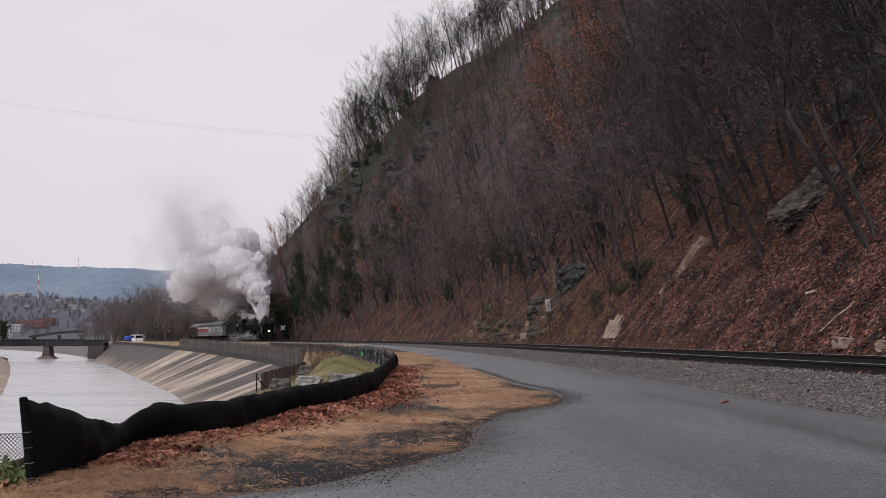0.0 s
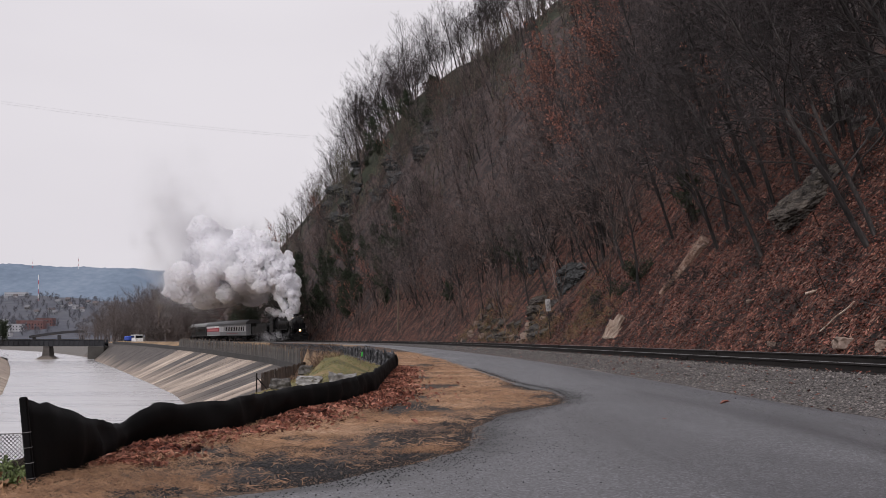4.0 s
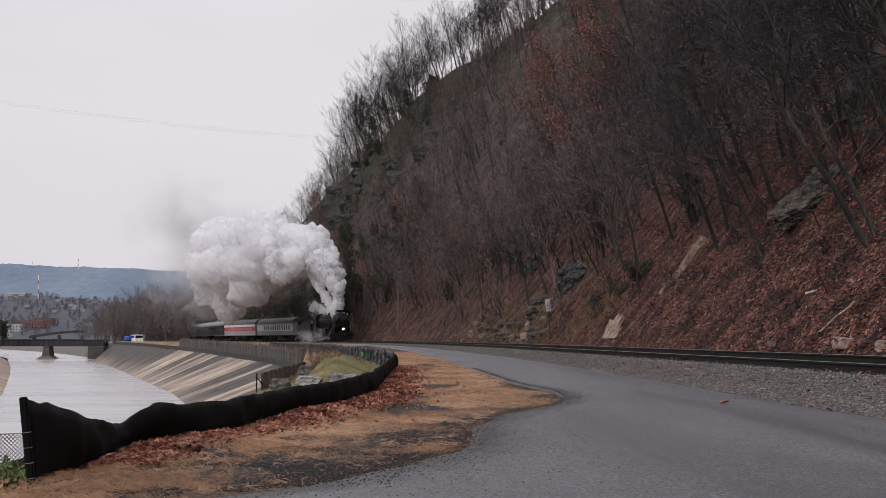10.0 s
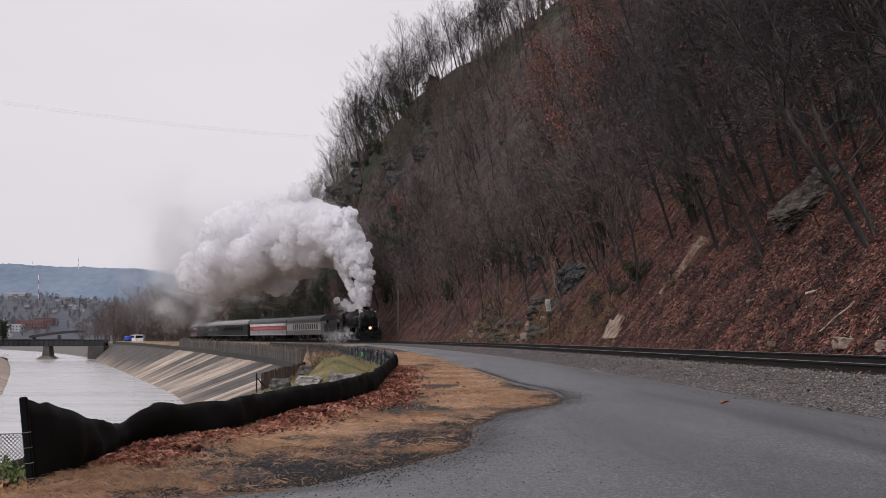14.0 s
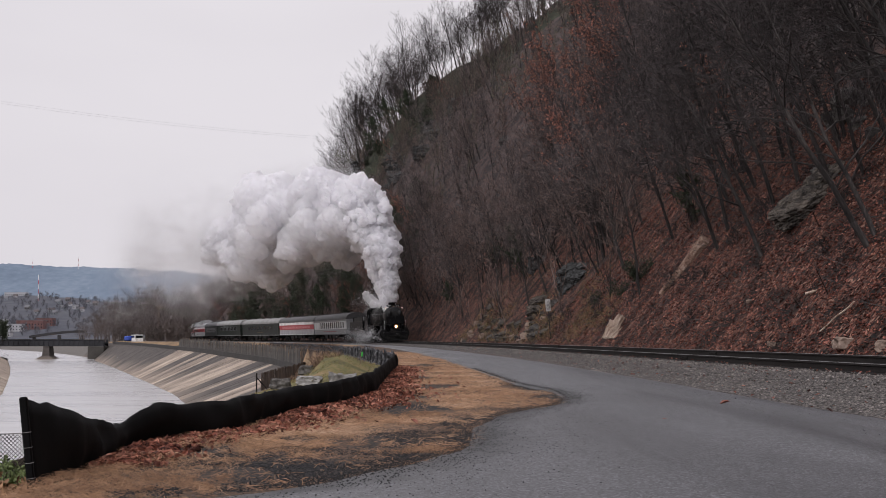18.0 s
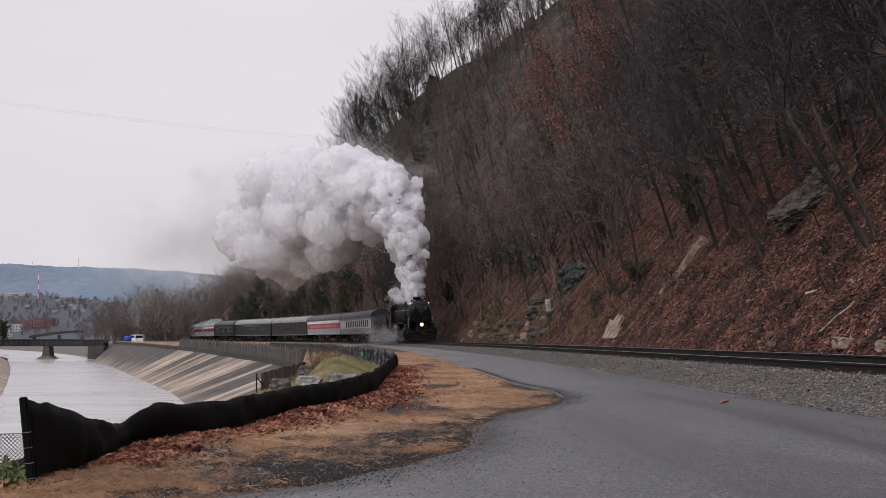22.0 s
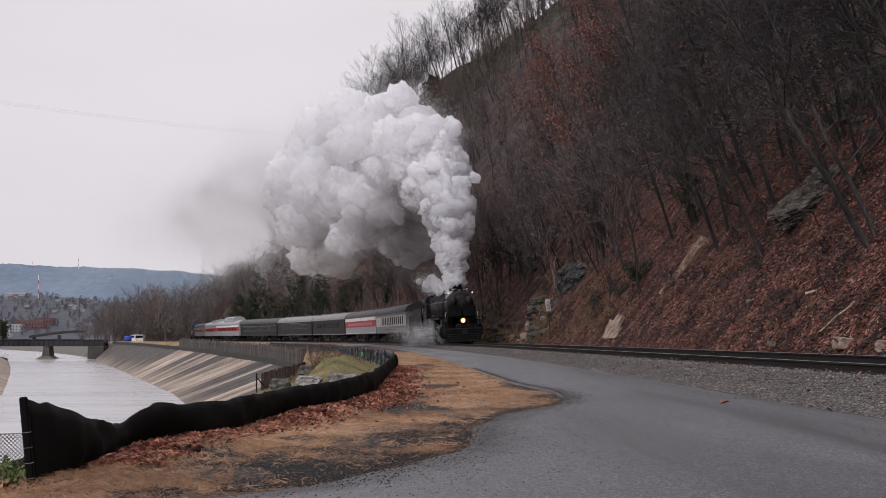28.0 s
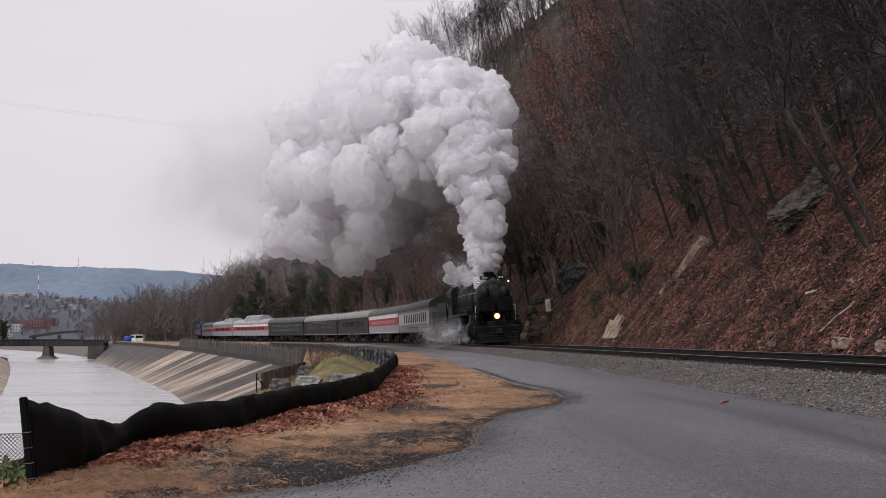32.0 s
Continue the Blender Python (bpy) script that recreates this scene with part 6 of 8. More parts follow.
# ---- parked van and covered trailer ----
def van():
    v = tagged(new("white_van"), "white van parked on the gravel by the woods", "van")
    prof = [(-2.3, 0.35), (2.3, 0.35), (2.35, 0.95), (1.55, 1.1), (1.0, 1.85), (-2.2, 1.9), (-2.3, 1.0)]
    w = 0.95
    vs = [(-w, y, z) for y, z in prof] + [(w, y, z) for y, z in prof]
    n = len(prof)
    fs = [(i, (i + 1) % n, (i + 1) % n + n, i + n) for i in range(n)] + [tuple(range(n))[::-1], tuple(range(n, 2 * n))]
    part("body", (vs, fs), M_WHITETRIM, v)
    for sx in (-1, 1):
        bm = bmesh.new()
        box(bm, sx * 0.955 - 0.012, sx * 0.955 + 0.012, -1.9, 0.95, 1.2, 1.7)
        part("side_window", bm, M_PANE, v)
        for y in (-1.45, 1.5):
            bm = bmesh.new()
            lathe(bm, [(0.33, sx * 0.8 - 0.1), (0.35, sx * 0.8), (0.33, sx * 0.8 + 0.14)], "X", 16, (0, y, 0.35))
            part("wheel", bm, M_UNDER, v)
    bm = bmesh.new()
    box(bm, -0.8, 0.8, -2.32, -2.29, 1.15, 1.7)
    part("rear_window", bm, M_PANE, v)
    v.matrix_basis = pose(-69.4, 284, -0.15, 0, 0, 28)
    t = tagged(new("covered_trailer"), "small trailer under a bright blue tarpaulin", "trailer")
    bm = bmesh.new()
    box(bm, -0.9, 0.9, -1.1, 1.1, 0.5, 1.6, 0.25)
    part("tarpaulin", bm, mat("blue_tarp", (0.03, 0.07, 0.35), 0.5, scale=3, fine=12), t)
    for sx in (-1, 1):
        bm = bmesh.new()
        lathe(bm, [(0.3, sx * 0.85 - 0.08), (0.32, sx * 0.85), (0.3, sx * 0.85 + 0.08)], "X", 14, (0, 0, 0.32))
        part("wheel", bm, M_UNDER, t)
    bm = bmesh.new()
    box(bm, -0.85, 0.85, -1.0, 1.0, 0.4, 0.52)
    part("chassis", bm, M_UNDER, t)
    t.matrix_basis = pose(-71.3, 285, -0.15, 0, 0, 35)


van()


# ---- town on the far side and the distant ridge ----
def far_country():
    # Bluish grey stands for distance haze, painted into the hill's base colour.
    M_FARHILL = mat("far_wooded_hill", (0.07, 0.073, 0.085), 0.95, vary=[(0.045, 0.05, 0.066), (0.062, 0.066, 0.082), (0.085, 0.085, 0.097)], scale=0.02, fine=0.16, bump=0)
    vs, fs = [], []
    nx, ny = 40, 16
    for j in range(ny + 1):
        y = 1150 + 800 * j / ny
        for i in range(nx + 1):
            x = -1040 + 980 * i / nx
            px = 784 + 2213 * x / y
            z = 0.0848 * (y - 1150) * table(px, [(0, 1.0), (70, 1.0), (150, 0.9), (250, 0.85), (400, 0.6)]) + 1.6 * noise.noise((x * 0.02, y * 0.02, 0)) + (1.5 * noise.noise((x * 0.11, y * 0.11, 5)) if j > 2 else 0)
            vs.append((x, y, z if j else 0.2))
    for j in range(ny):
        for i in range(nx):
            a = j * (nx + 1) + i
            fs.append((a, a + 1, a + nx + 2, a + nx + 1))
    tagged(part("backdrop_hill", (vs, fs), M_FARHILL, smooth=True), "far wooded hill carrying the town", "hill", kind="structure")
    # Ridge colour is blued and paled: distance haze put into the base.
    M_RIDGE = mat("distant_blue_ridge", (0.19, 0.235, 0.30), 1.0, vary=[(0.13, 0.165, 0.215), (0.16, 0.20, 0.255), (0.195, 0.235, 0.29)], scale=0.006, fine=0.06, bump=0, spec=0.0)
    vs, fs = [], []
    nx = 420
    for i in range(nx + 1):
        x = -1500 + 1900 * i / nx
        px = 784 + 2213 * x / 2700
        top = .87 + (599 - table(px, [(-400, 462), (0, 467), (60, 470), (140, 473), (250, 476), (330, 482), (500, 500), (900, 540)])) / 2213 * 2700
        top += 2.5 * noise.noise((x * 0.02, 0, 0))
        crowns = 1.8 * noise.noise((x * 0.15, 3, 0)) + 2.4 * abs(noise.noise((x * 0.6, 5, 0)))
        vs += [(x, 2300, 0), (x, 2480, top * 0.45 + 3.0 * noise.noise((x * 0.012, 7, 0))), (x, 2698, top - 2.0), (x, 2700, top + crowns)]
    for i in range(nx):
        for c in range(3):
            a = i * 4 + c
            fs.append((a, a + 4, a + 5, a + 1))
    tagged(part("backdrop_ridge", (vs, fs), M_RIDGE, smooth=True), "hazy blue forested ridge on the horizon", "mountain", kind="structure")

    def ground(px, py):
        """Where the town's hillside lies for a bearing and a drop below the skyline."""
        k = 0.0848 * table(px, [(0, 1.0), (70, 1.0), (150, 0.9), (250, 0.85), (400, 0.6)])
        y = (0.87 + k * 1150) / (k - (599 - py) / 2213)
        return (px - 784) / 2213 * y, y, 0.87 + (599 - py) / 2213 * y

    walls = [mat("pale_house_wall", (0.36, 0.36, 0.375), 0.8, bump=0), mat("tan_house_wall", (0.16, 0.15, 0.15), 0.8, bump=0), mat("grey_house_wall", (0.20, 0.21, 0.23), 0.8, bump=0)]
    roofs = [mat("grey_roof", (0.16, 0.16, 0.17), 0.9, bump=0), mat("brown_roof", (0.12, 0.10, 0.10), 0.9, bump=0)]

    def house(px, py, w, h, d, wall, roof, label="small far house with a gabled roof", name="house", flat=False):
        x, y, z = ground(px, py)
        ob = tagged(new(name), label, "building", group="houses of the town")
        bm = bmesh.new()
        box(bm, -w / 2, w / 2, -d / 2, d / 2, -3, h)
        wl = part("wall", bm, wall, ob)
        if flat:
            bm = bmesh.new()
            box(bm, -w / 2 - 0.2, w / 2 + 0.2, -d / 2 - 0.2, d / 2 + 0.2, h, h + 0.4)
            part("roof", bm, roof, ob)
        else:
            rv = [(-w / 2 - 0.4, -d / 2 - 0.4, h), (w / 2 + 0.4, -d / 2 - 0.4, h), (w / 2 + 0.4, d / 2 + 0.4, h), (-w / 2 - 0.4, d / 2 + 0.4, h), (-w / 2 - 0.4, 0, h + 0.45 * d), (w / 2 + 0.4, 0, h + 0.45 * d)]
            part("roof", (rv, [(0, 1, 5, 4), (2, 3, 4, 5), (1, 2, 5), (3, 0, 4), (3, 2, 1, 0)]), roof, ob)
        n = max(1, int(w / 3))
        for fl in range(max(1, int(h / 3))):
            for k in range(n):
                bm = bmesh.new()
                xa = -w / 2 + w * (k + 0.5) / n
                box(bm, xa - 0.5, xa + 0.5, -d / 2 - 0.06, -d / 2 + 0.02, 0.9 + fl * 3, 2.2 + fl * 3)
                part("window", bm, M_PANE, wl)
        ob.matrix_basis = pose(x, y, z)

    g = random.Random(8)
    for px, py in ((12, 532), (28, 527), (50, 548), (92, 553), (97, 558), (121, 533), (125, 541), (135, 547), (156, 538), (170, 541), (188, 543), (10, 576), (112, 548), (104, 538), (146, 552), (66, 556)):
        house(px, py, g.uniform(4.5, 7.5), g.uniform(2.5, 4), g.uniform(5, 7), g.choice(walls), g.choice(roofs))
    M_BRICK = mat("red_brick_far", (0.15, 0.078, 0.075), 0.9, scale=0.5, fine=4, bump=0)
    house(58, 582, 27, 8.5, 14, M_BRICK, roofs[0], "red brick industrial building in the town", "brick_building", True)
    house(82, 576, 18, 7.5, 12, M_BRICK, roofs[1], "red brick building in the town", "brick_building", True)
    house(26, 586, 19, 7.0, 10, walls[0], roofs[0], "white flat-roofed warehouse by the creek", "warehouse", True)
    house(14, 596, 9, 4.0, 8, walls[0], roofs[0], "white flat-roofed shed by the creek", "warehouse", True)
    house(30, 524, 34, 5, 12, walls[0], walls[0], "long pale building on the hilltop", "hall", True)

    def mast(px, y, z0, z1, name, label):
        m = tagged(new(name), label, "tower")
        n = 7
        for k in range(n):
            bm = bmesh.new()
            a, b = z0 + (z1 - z0) * k / n, z0 + (z1 - z0) * (k + 1) / n
            rod(bm, (0, 0, a), (0, 0, b), 0.45, n=6)
            part("section", bm, M_RED if k % 2 else M_WHITE, m)
        m.matrix_basis = pose((px - 784) / 2213 * y, y, 0)

    mast(68, 1800, 45, 92, "radio_mast", "red and white radio mast above the town")
    mast(57, 2690, 140, 170, "ridge_mast", "thin radio mast on the far ridge")
    mast(138, 2690, 140, 177, "ridge_mast", "thin radio mast on the far ridge")


far_country()


def far_trees():
    """Woods on the town's hillside and on the far bank."""
    spots = []
    for k in range(300):
        px = rng.uniform(-20, 330)
        y = rng.uniform(1170, 1900)
        x = (px - 784) / 2213 * y
        z = 0.0848 * (y - 1150) * table(px, [(0, 1.0), (70, 1.0), (150, 0.9), (250, 0.85), (400, 0.6)])
        spots.append((x, y, z, rng.uniform(0.6, 1.0)))
    # Twig colour is greyed towards blue to hold the distance haze.
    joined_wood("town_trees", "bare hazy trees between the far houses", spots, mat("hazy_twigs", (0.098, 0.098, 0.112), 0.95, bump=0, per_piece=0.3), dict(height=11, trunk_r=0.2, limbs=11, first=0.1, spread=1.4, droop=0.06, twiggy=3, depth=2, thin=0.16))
    for px, y, s in ((-6, 296, 1.3), (6, 300, 1.15), (-14, 304, 1.2), (16, 420, 1.0)):
        plant(EVER, (px - 784) / 2213 * y, y, s, "dark evergreens on the far bank", z=0.4)


far_trees()


# ---- the train: vehicles face +y, rails at z = 0 ----

TRAIN = []
WHEELS = []


def wheelset(parent, name, r, y, x=0.75, spokes=False, width=0.13):
    bm = bmesh.new()
    rod(bm, (-x, 0, 0), (x, 0, 0), 0.08, n=8)
    for sx in (-1, 1):
        lathe(bm, [(r * 0.75, sx * x - 0.05), (r, sx * x - 0.06), (r, sx * x + 0.06), (r * 0.8, sx * x + 0.065)], "X", 20)
        lathe(bm, [(0.16, sx * x - 0.1), (0.16, sx * x + 0.1)], "X", 10)
        if spokes:
            for k in range(8):
                a = math.pi * k / 4
                rod(bm, (sx * x + 0.07, 0, 0), (sx * x + 0.07, r * 0.85 * math.cos(a), r * 0.85 * math.sin(a)), 0.045, n=5)
            box(bm, sx * x + 0.05, sx * x + 0.09, -0.3, 0.3, -r * 0.8, -r * 0.35)
    ob = part(name, bm, M_UNDER, parent)
    ob.matrix_basis = pose(0, y, r)
    return ob


def truck(parent, y, wheels=(-1.2, 1.2), r=0.45):
    bm = bmesh.new()
    half = max(wheels) + 0.55
    for sx in (-1, 1):
        box(bm, sx * 1.02 - 0.07, sx * 1.02 + 0.07, -half, half, 0.42, 0.68, 0.03)
        for w in wheels:
            box(bm, sx * 1.02 - 0.12, sx * 1.02 + 0.12, w - 0.17, w + 0.17, 0.28, 0.62, 0.03)
        for k in (-0.35, 0, 0.35):
            lathe(bm, [(0.1, 0.3), (0.1, 0.75)], "Z", 8, (sx * 1.02, k, 0))
    box(bm, -1.0, 1.0, -0.2, 0.2, 0.5, 0.9)
    ob = part("truck", bm, M_UNDER, parent)
    ob.matrix_basis = pose(0, y, 0)
    for w in wheels:
        wheelset(ob, "wheel", r, w)
    return ob


def shell(profile, y0, y1):
    """A body of constant cross section between two ends."""
    n = len(profile)
    verts = [(x, y0, z) for x, z in profile] + [(x, y1, z) for x, z in profile]
    faces = [(i, (i + 1) % n, (i + 1) % n + n, i + n) for i in range(n)]
    faces += [tuple(range(n))[::-1], tuple(range(n, 2 * n))]
    return verts, faces


def roof_profile(w, z0, z1, n=12):
    return [(w * math.cos(math.pi * i / n), z0 + (z1 - z0) * math.sin(math.pi * i / n) ** 0.8) for i in range(n + 1)]


def coach(lag, length, label, body, roof, bands=(), windows=(), vestibule=None, dome=None, name="passenger_car", top=4.1, side_bars=()):
    """A heavyweight or streamlined passenger car with trucks, windows and end diaphragms."""
    car = tagged(new(name), label, "train car", group="cars of the train")
    L, w = length / 2, 1.5
    part("body", shell([(-w, 1.05), (w, 1.05), (w, 3.22), (-w, 3.22)], -L, L), body, car)
    part("roof", shell(roof_profile(w + 0.03, 3.2, top), -L - 0.05, L + 0.05), roof, car, smooth=False)
    bm = bmesh.new()
    for sx in (-1, 1):
        box(bm, sx * (w + 0.035) - 0.04, sx * (w + 0.035) + 0.04, -L, L, 3.18, 3.28, 0.01)
        box(bm, sx * (w + 0.015) - 0.03, sx * (w + 0.015) + 0.03, -L, L, 1.0, 1.1)
    part("eave", bm, roof, car)
    for z0, z1, m, lab in bands:
        for sx in (-1, 1):
            bm = bmesh.new()
            box(bm, sx * (w + 0.006) - 0.012, sx * (w + 0.006) + 0.012, -L + 0.03, L - 0.03, z0, z1)
            part("stripe", bm, m, car, lab)
    for count, y0, y1, ww, z0, z1, frame_mat in windows:
        for sx in (-1, 1):
            for k in range(count):
                y = y0 + (y1 - y0) * (k + 0.5) / count
                bm = bmesh.new()
                box(bm, sx * (w + 0.012) - 0.02, sx * (w + 0.012) + 0.02, y - ww / 2 - 0.045, y + ww / 2 + 0.045, z0 - 0.045, z1 + 0.045, 0.01)
                fr = part("window_frame", bm, frame_mat, car)
                bm = bmesh.new()
                box(bm, sx * (w + 0.028) - 0.012, sx * (w + 0.028) + 0.012, y - ww / 2, y + ww / 2, z0, z1)
                part("pane", bm, M_PANE, fr)
    for y0, y1, z0, z1, m in side_bars:
        for sx in (-1, 1):
            bm = bmesh.new()
            n = max(2, int((y1 - y0) / 0.5))
            for k in range(n):
                ya = y0 + (y1 - y0) * k / n
                box(bm, sx * (w + 0.025) - 0.012, sx * (w + 0.025) + 0.012, ya, ya + (y1 - y0) / n * 0.68, z0, z1)
            part("lettering", bm, m, car, "unreadable row of pale letters")
    for sy in (-1, 1):
        bm = bmesh.new()
        box(bm, -0.55, 0.55, sy * L - 0.05, sy * (L + 0.3), 1.1, 3.35, 0.05)
        part("diaphragm", bm, M_UNDER, car)
        bm = bmesh.new()
        for sx in (-1, 1):
            for k in range(3):
                box(bm, sx * 1.3 - 0.2, sx * 1.3 + 0.2, sy * (L - 0.65) - 0.3, sy * (L - 0.65) + 0.3, 0.45 + k * 0.25, 0.49 + k * 0.25)
            box(bm, sx * 1.48 - 0.02, sx * 1.48 + 0.02, sy * (L - 0.35) - 0.02, sy * (L - 0.35) + 0.02, 0.45, 1.1)
        part("steps", bm, M_UNDER, car)
        truck(car, sy * (L - 4.0))
    for y, ly, z in ((-3.2, 2.2, 0.42), (-0.4, 1.4, 0.5), (2.6, 2.6, 0.45), (5.2, 0.9, 0.55)):
        for sx in (-1, 1):
            bm = bmesh.new()
            box(bm, sx * 1.05 - 0.35, sx * 1.05 + 0.35, y - ly / 2, y + ly / 2, z, 1.06, 0.04)
            part("underfloor_box", bm, M_UNDER, car)
    for k in range(5):
        bm = bmesh.new()
        box(bm, -0.35, 0.35, -0.4, 0.4, 0, 0.16, 0.05)
        v = part("roof_vent", bm, roof, car)
        v.matrix_basis = pose(0, -L * 0.8 + L * 1.6 * k / 4, top - 0.04)
    if vestibule:
        for sx in (-1, 1):
            for sy in (-1, 1):
                bm = bmesh.new()
                box(bm, sx * (w + 0.012) - 0.02, sx * (w + 0.012) + 0.02, sy * (L - 0.6) - 0.4, sy * (L - 0.6) + 0.4, 1.1, 3.1, 0.01)
                part("door", bm, vestibule, car)
    if dome:
        y0, y1, h = dome
        d = part("dome", shell(roof_profile(1.28, 0, h, 10), y0, y1), M_SILVER, car, "raised dome with curved glazing")
        d.matrix_basis = pose(0, 0, top - 0.35)
        n = int((y1 - y0) / 0.9)
        for sx in (-1, 1):
            for k in range(n):
                y = y0 + (y1 - y0) * (k + 0.5) / n
                a, b = radians(25), radians(62)
                pts = [(1.30 * math.cos(t), h * 1.02 * math.sin(t) ** 0.8) for t in (a, (a + b) / 2, b)]
                vs, fs = [], []
                for px_, pz in pts:
                    for yy in (y - 0.37, y + 0.37):
                        vs += [(sx * (px_ + 0.01), yy, pz + 0.015), (sx * (px_ - 0.03), yy, pz - 0.03)]
                for q in range(2):
                    o = q * 4
                    fs += [(o, o + 2, o + 6, o + 4), (o + 1, o + 5, o + 7, o + 3), (o, o + 4, o + 5, o + 1), (o + 2, o + 3, o + 7, o + 6)]
                part("dome_pane", (vs, fs), M_GLASS, d)
    TRAIN.append((car, lag, L - 4.0))
    return car


def locomotive():
    eng = tagged(new("steam_locomotive"), "large sooty black articulated steam locomotive with a lit headlight", "locomotive")
    zc = 3.10
    bm = bmesh.new()
    lathe(bm, [(1.0, 4.3), (1.03, 2.0), (1.09, 1.4), (1.12, -2.0), (1.16, -5.2)], "Y", 28, (0, 0, zc))
    part("boiler", bm, M_BOILER, eng, smooth=True)
    for y in (3.4, 2.2, 1.1, -0.1, -1.3, -2.5, -3.8):
        bm = bmesh.new()
        r = 1.05 if y > 1.5 else 1.13 if y > -2 else 1.16
        lathe(bm, [(r, y - 0.045), (r + 0.012, y), (r, y + 0.045)], "Y", 28, (0, 0, zc))
        part("boiler_band", bm, M_GRAPHITE, eng)
    bm = bmesh.new()
    lathe(bm, [(1.03, 4.25), (1.06, 4.3), (1.06, 6.5), (1.01, 6.58), (0.80, 6.62)], "Y", 28, (0, 0, zc))
    part("smokebox", bm, M_GRAPHITE, eng, smooth=True)
    bm = bmesh.new()
    lathe(bm, [(0.78, 6.60), (0.76, 6.68), (0.5, 6.78), (0.1, 6.82)], "Y", 24, (0, 0, zc))
    for k in range(12):
        a = 2 * math.pi * k / 12
        box(bm, 0.84 * math.cos(a) - 0.04, 0.84 * math.cos(a) + 0.04, 6.6, 6.72, zc + 0.84 * math.sin(a) - 0.04, zc + 0.84 * math.sin(a) + 0.04)
    part("smokebox_door", bm, M_GRAPHITE, eng)
    bm = bmesh.new()
    lathe(bm, [(0.62, 3.85), (0.46, 4.05), (0.40, 4.2), (0.42, 4.56), (0.48, 4.60), (0.48, 4.68), (0.36, 4.69), (0.34, 4.4)], "Z", 20, (0, 5.2, 0))
    part("chimney", bm, M_BOILER, eng, smooth=True)
    for y, r, h, nm in ((1.9, 0.55, 4.42, "sand_dome"), (-0.6, 0.52, 4.5, "steam_dome"), (-2.6, 0.42, 4.38, "sand_dome")):
        bm = bmesh.new()
        lathe(bm, [(r + 0.16, 3.7), (r, 3.95), (r, h - 0.25), (r * 0.8, h - 0.08), (r * 0.3, h)], "Z", 18, (0, y, 0))
        part(nm, bm, M_BOILER, eng, smooth=True)
    # cab
    for sx in (-1, 1):
        for y0_, y1_, z0_, z1_, nm in ((-8.0, -5.4, 1.4, 2.75, "cab_side"), (-8.0, -5.4, 3.45, 3.8, "cab_eave"), (-8.0, -7.85, 2.75, 3.45, "cab_pillar"), (-6.9, -6.75, 2.75, 3.45, "cab_pillar"), (-5.55, -5.4, 2.75, 3.45, "cab_pillar")):
            bm = bmesh.new()
            box(bm, sx * 1.5 - 0.03, sx * 1.5 + 0.03, y0_, y1_, z0_, z1_)
            part(nm, bm, M_BOILER, eng)
        bm = bmesh.new()
        box(bm, min(sx * 1.47, sx * 0.95), max(sx * 1.47, sx * 0.95), -5.45, -5.38, 1.4, 3.95)
        part("cab_front", bm, M_BOILER, eng)
    part("cab_roof", shell(roof_profile(1.6, 3.72, 4.35, 10), -8.5, -5.2), M_BOILER, eng)
    for sx in (-1, 1):
        for y in (-7.4, -6.2):
            bm = bmesh.new()
            box(bm, sx * 1.49 - 0.01, sx * 1.49 + 0.01, y - 0.45, y + 0.45, 2.75, 3.45)
            part("cab_window", bm, M_PANE, eng)
        # running boards, handrails, ladders
        bm = bmesh.new()
        box(bm, sx * 1.3 - 0.25, sx * 1.3 + 0.25, -5.4, 4.6, 2.05, 2.12)
        box(bm, sx * 1.53 - 0.02, sx * 1.53 + 0.02, -5.4, 4.6, 1.98, 2.14)
        part("running_board", bm, M_BOILER, eng)
        bm = bmesh.new()
        rod(bm, (sx * 1.12, -5.3, 3.45), (sx * 1.05, 6.3, 3.35), 0.022, n=6)
        for y in range(-5, 7, 2):
            rod(bm, (sx * 0.95, y, 3.35), (sx * 1.12, y, 3.42), 0.02, n=5)
        part("handrail", bm, M_RODSTEEL, eng)
        bm = bmesh.new()
        rod(bm, (sx * 1.28, 6.9, 1.5), (sx * 1.28, 6.9, 2.45), 0.015, n=6)
        rod(bm, (sx * 1.28, 6.9, 2.45), (sx * 1.1, 6.4, 2.5), 0.015, n=6)
        part("front_handrail", bm, M_WHITETRIM, eng, "white painted grab rail")
        # low and high pressure cylinders
        for y, r, z, l in ((5.6, 0.66, 0.98, 1.35), (-0.6, 0.46, 0.98, 1.25)):
            bm = bmesh.new()
            lathe(bm, [(r * 0.6, y - l / 2 - 0.1), (r, y - l / 2), (r, y + l / 2), (r * 0.85, y + l / 2 + 0.08), (r * 0.3, y + l / 2 + 0.14)], "Y", 20, (sx * 1.12, 0, z))
            box(bm, sx * 1.1 - 0.42, sx * 1.1 + 0.42, y - 0.6, y + 0.6, z + 0.3, z + 0.95, 0.08)
            lathe(bm, [(0.27, y - 0.75), (0.27, y + 0.75), (0.12, y + 0.82)], "Y", 14, (sx * 1.12, 0, z + 0.72))
            part("cylinder", bm, M_BOILER, eng)
        for y0 in (4.2, -2.0):
            bm = bmesh.new()
            box(bm, sx * 1.12 - 0.05, sx * 1.12 + 0.05, y0 - 1.4, y0 + 0.3, 1.18, 1.26)
            box(bm, sx * 1.12 - 0.05, sx * 1.12 + 0.05, y0 - 1.4, y0 + 0.3, 0.72, 0.80)
            box(bm, sx * 1.12 - 0.09, sx * 1.12 + 0.09, y0 - 0.6, y0 - 0.2, 0.78, 1.2)
            part("crosshead_guide", bm, M_RODSTEEL, eng)
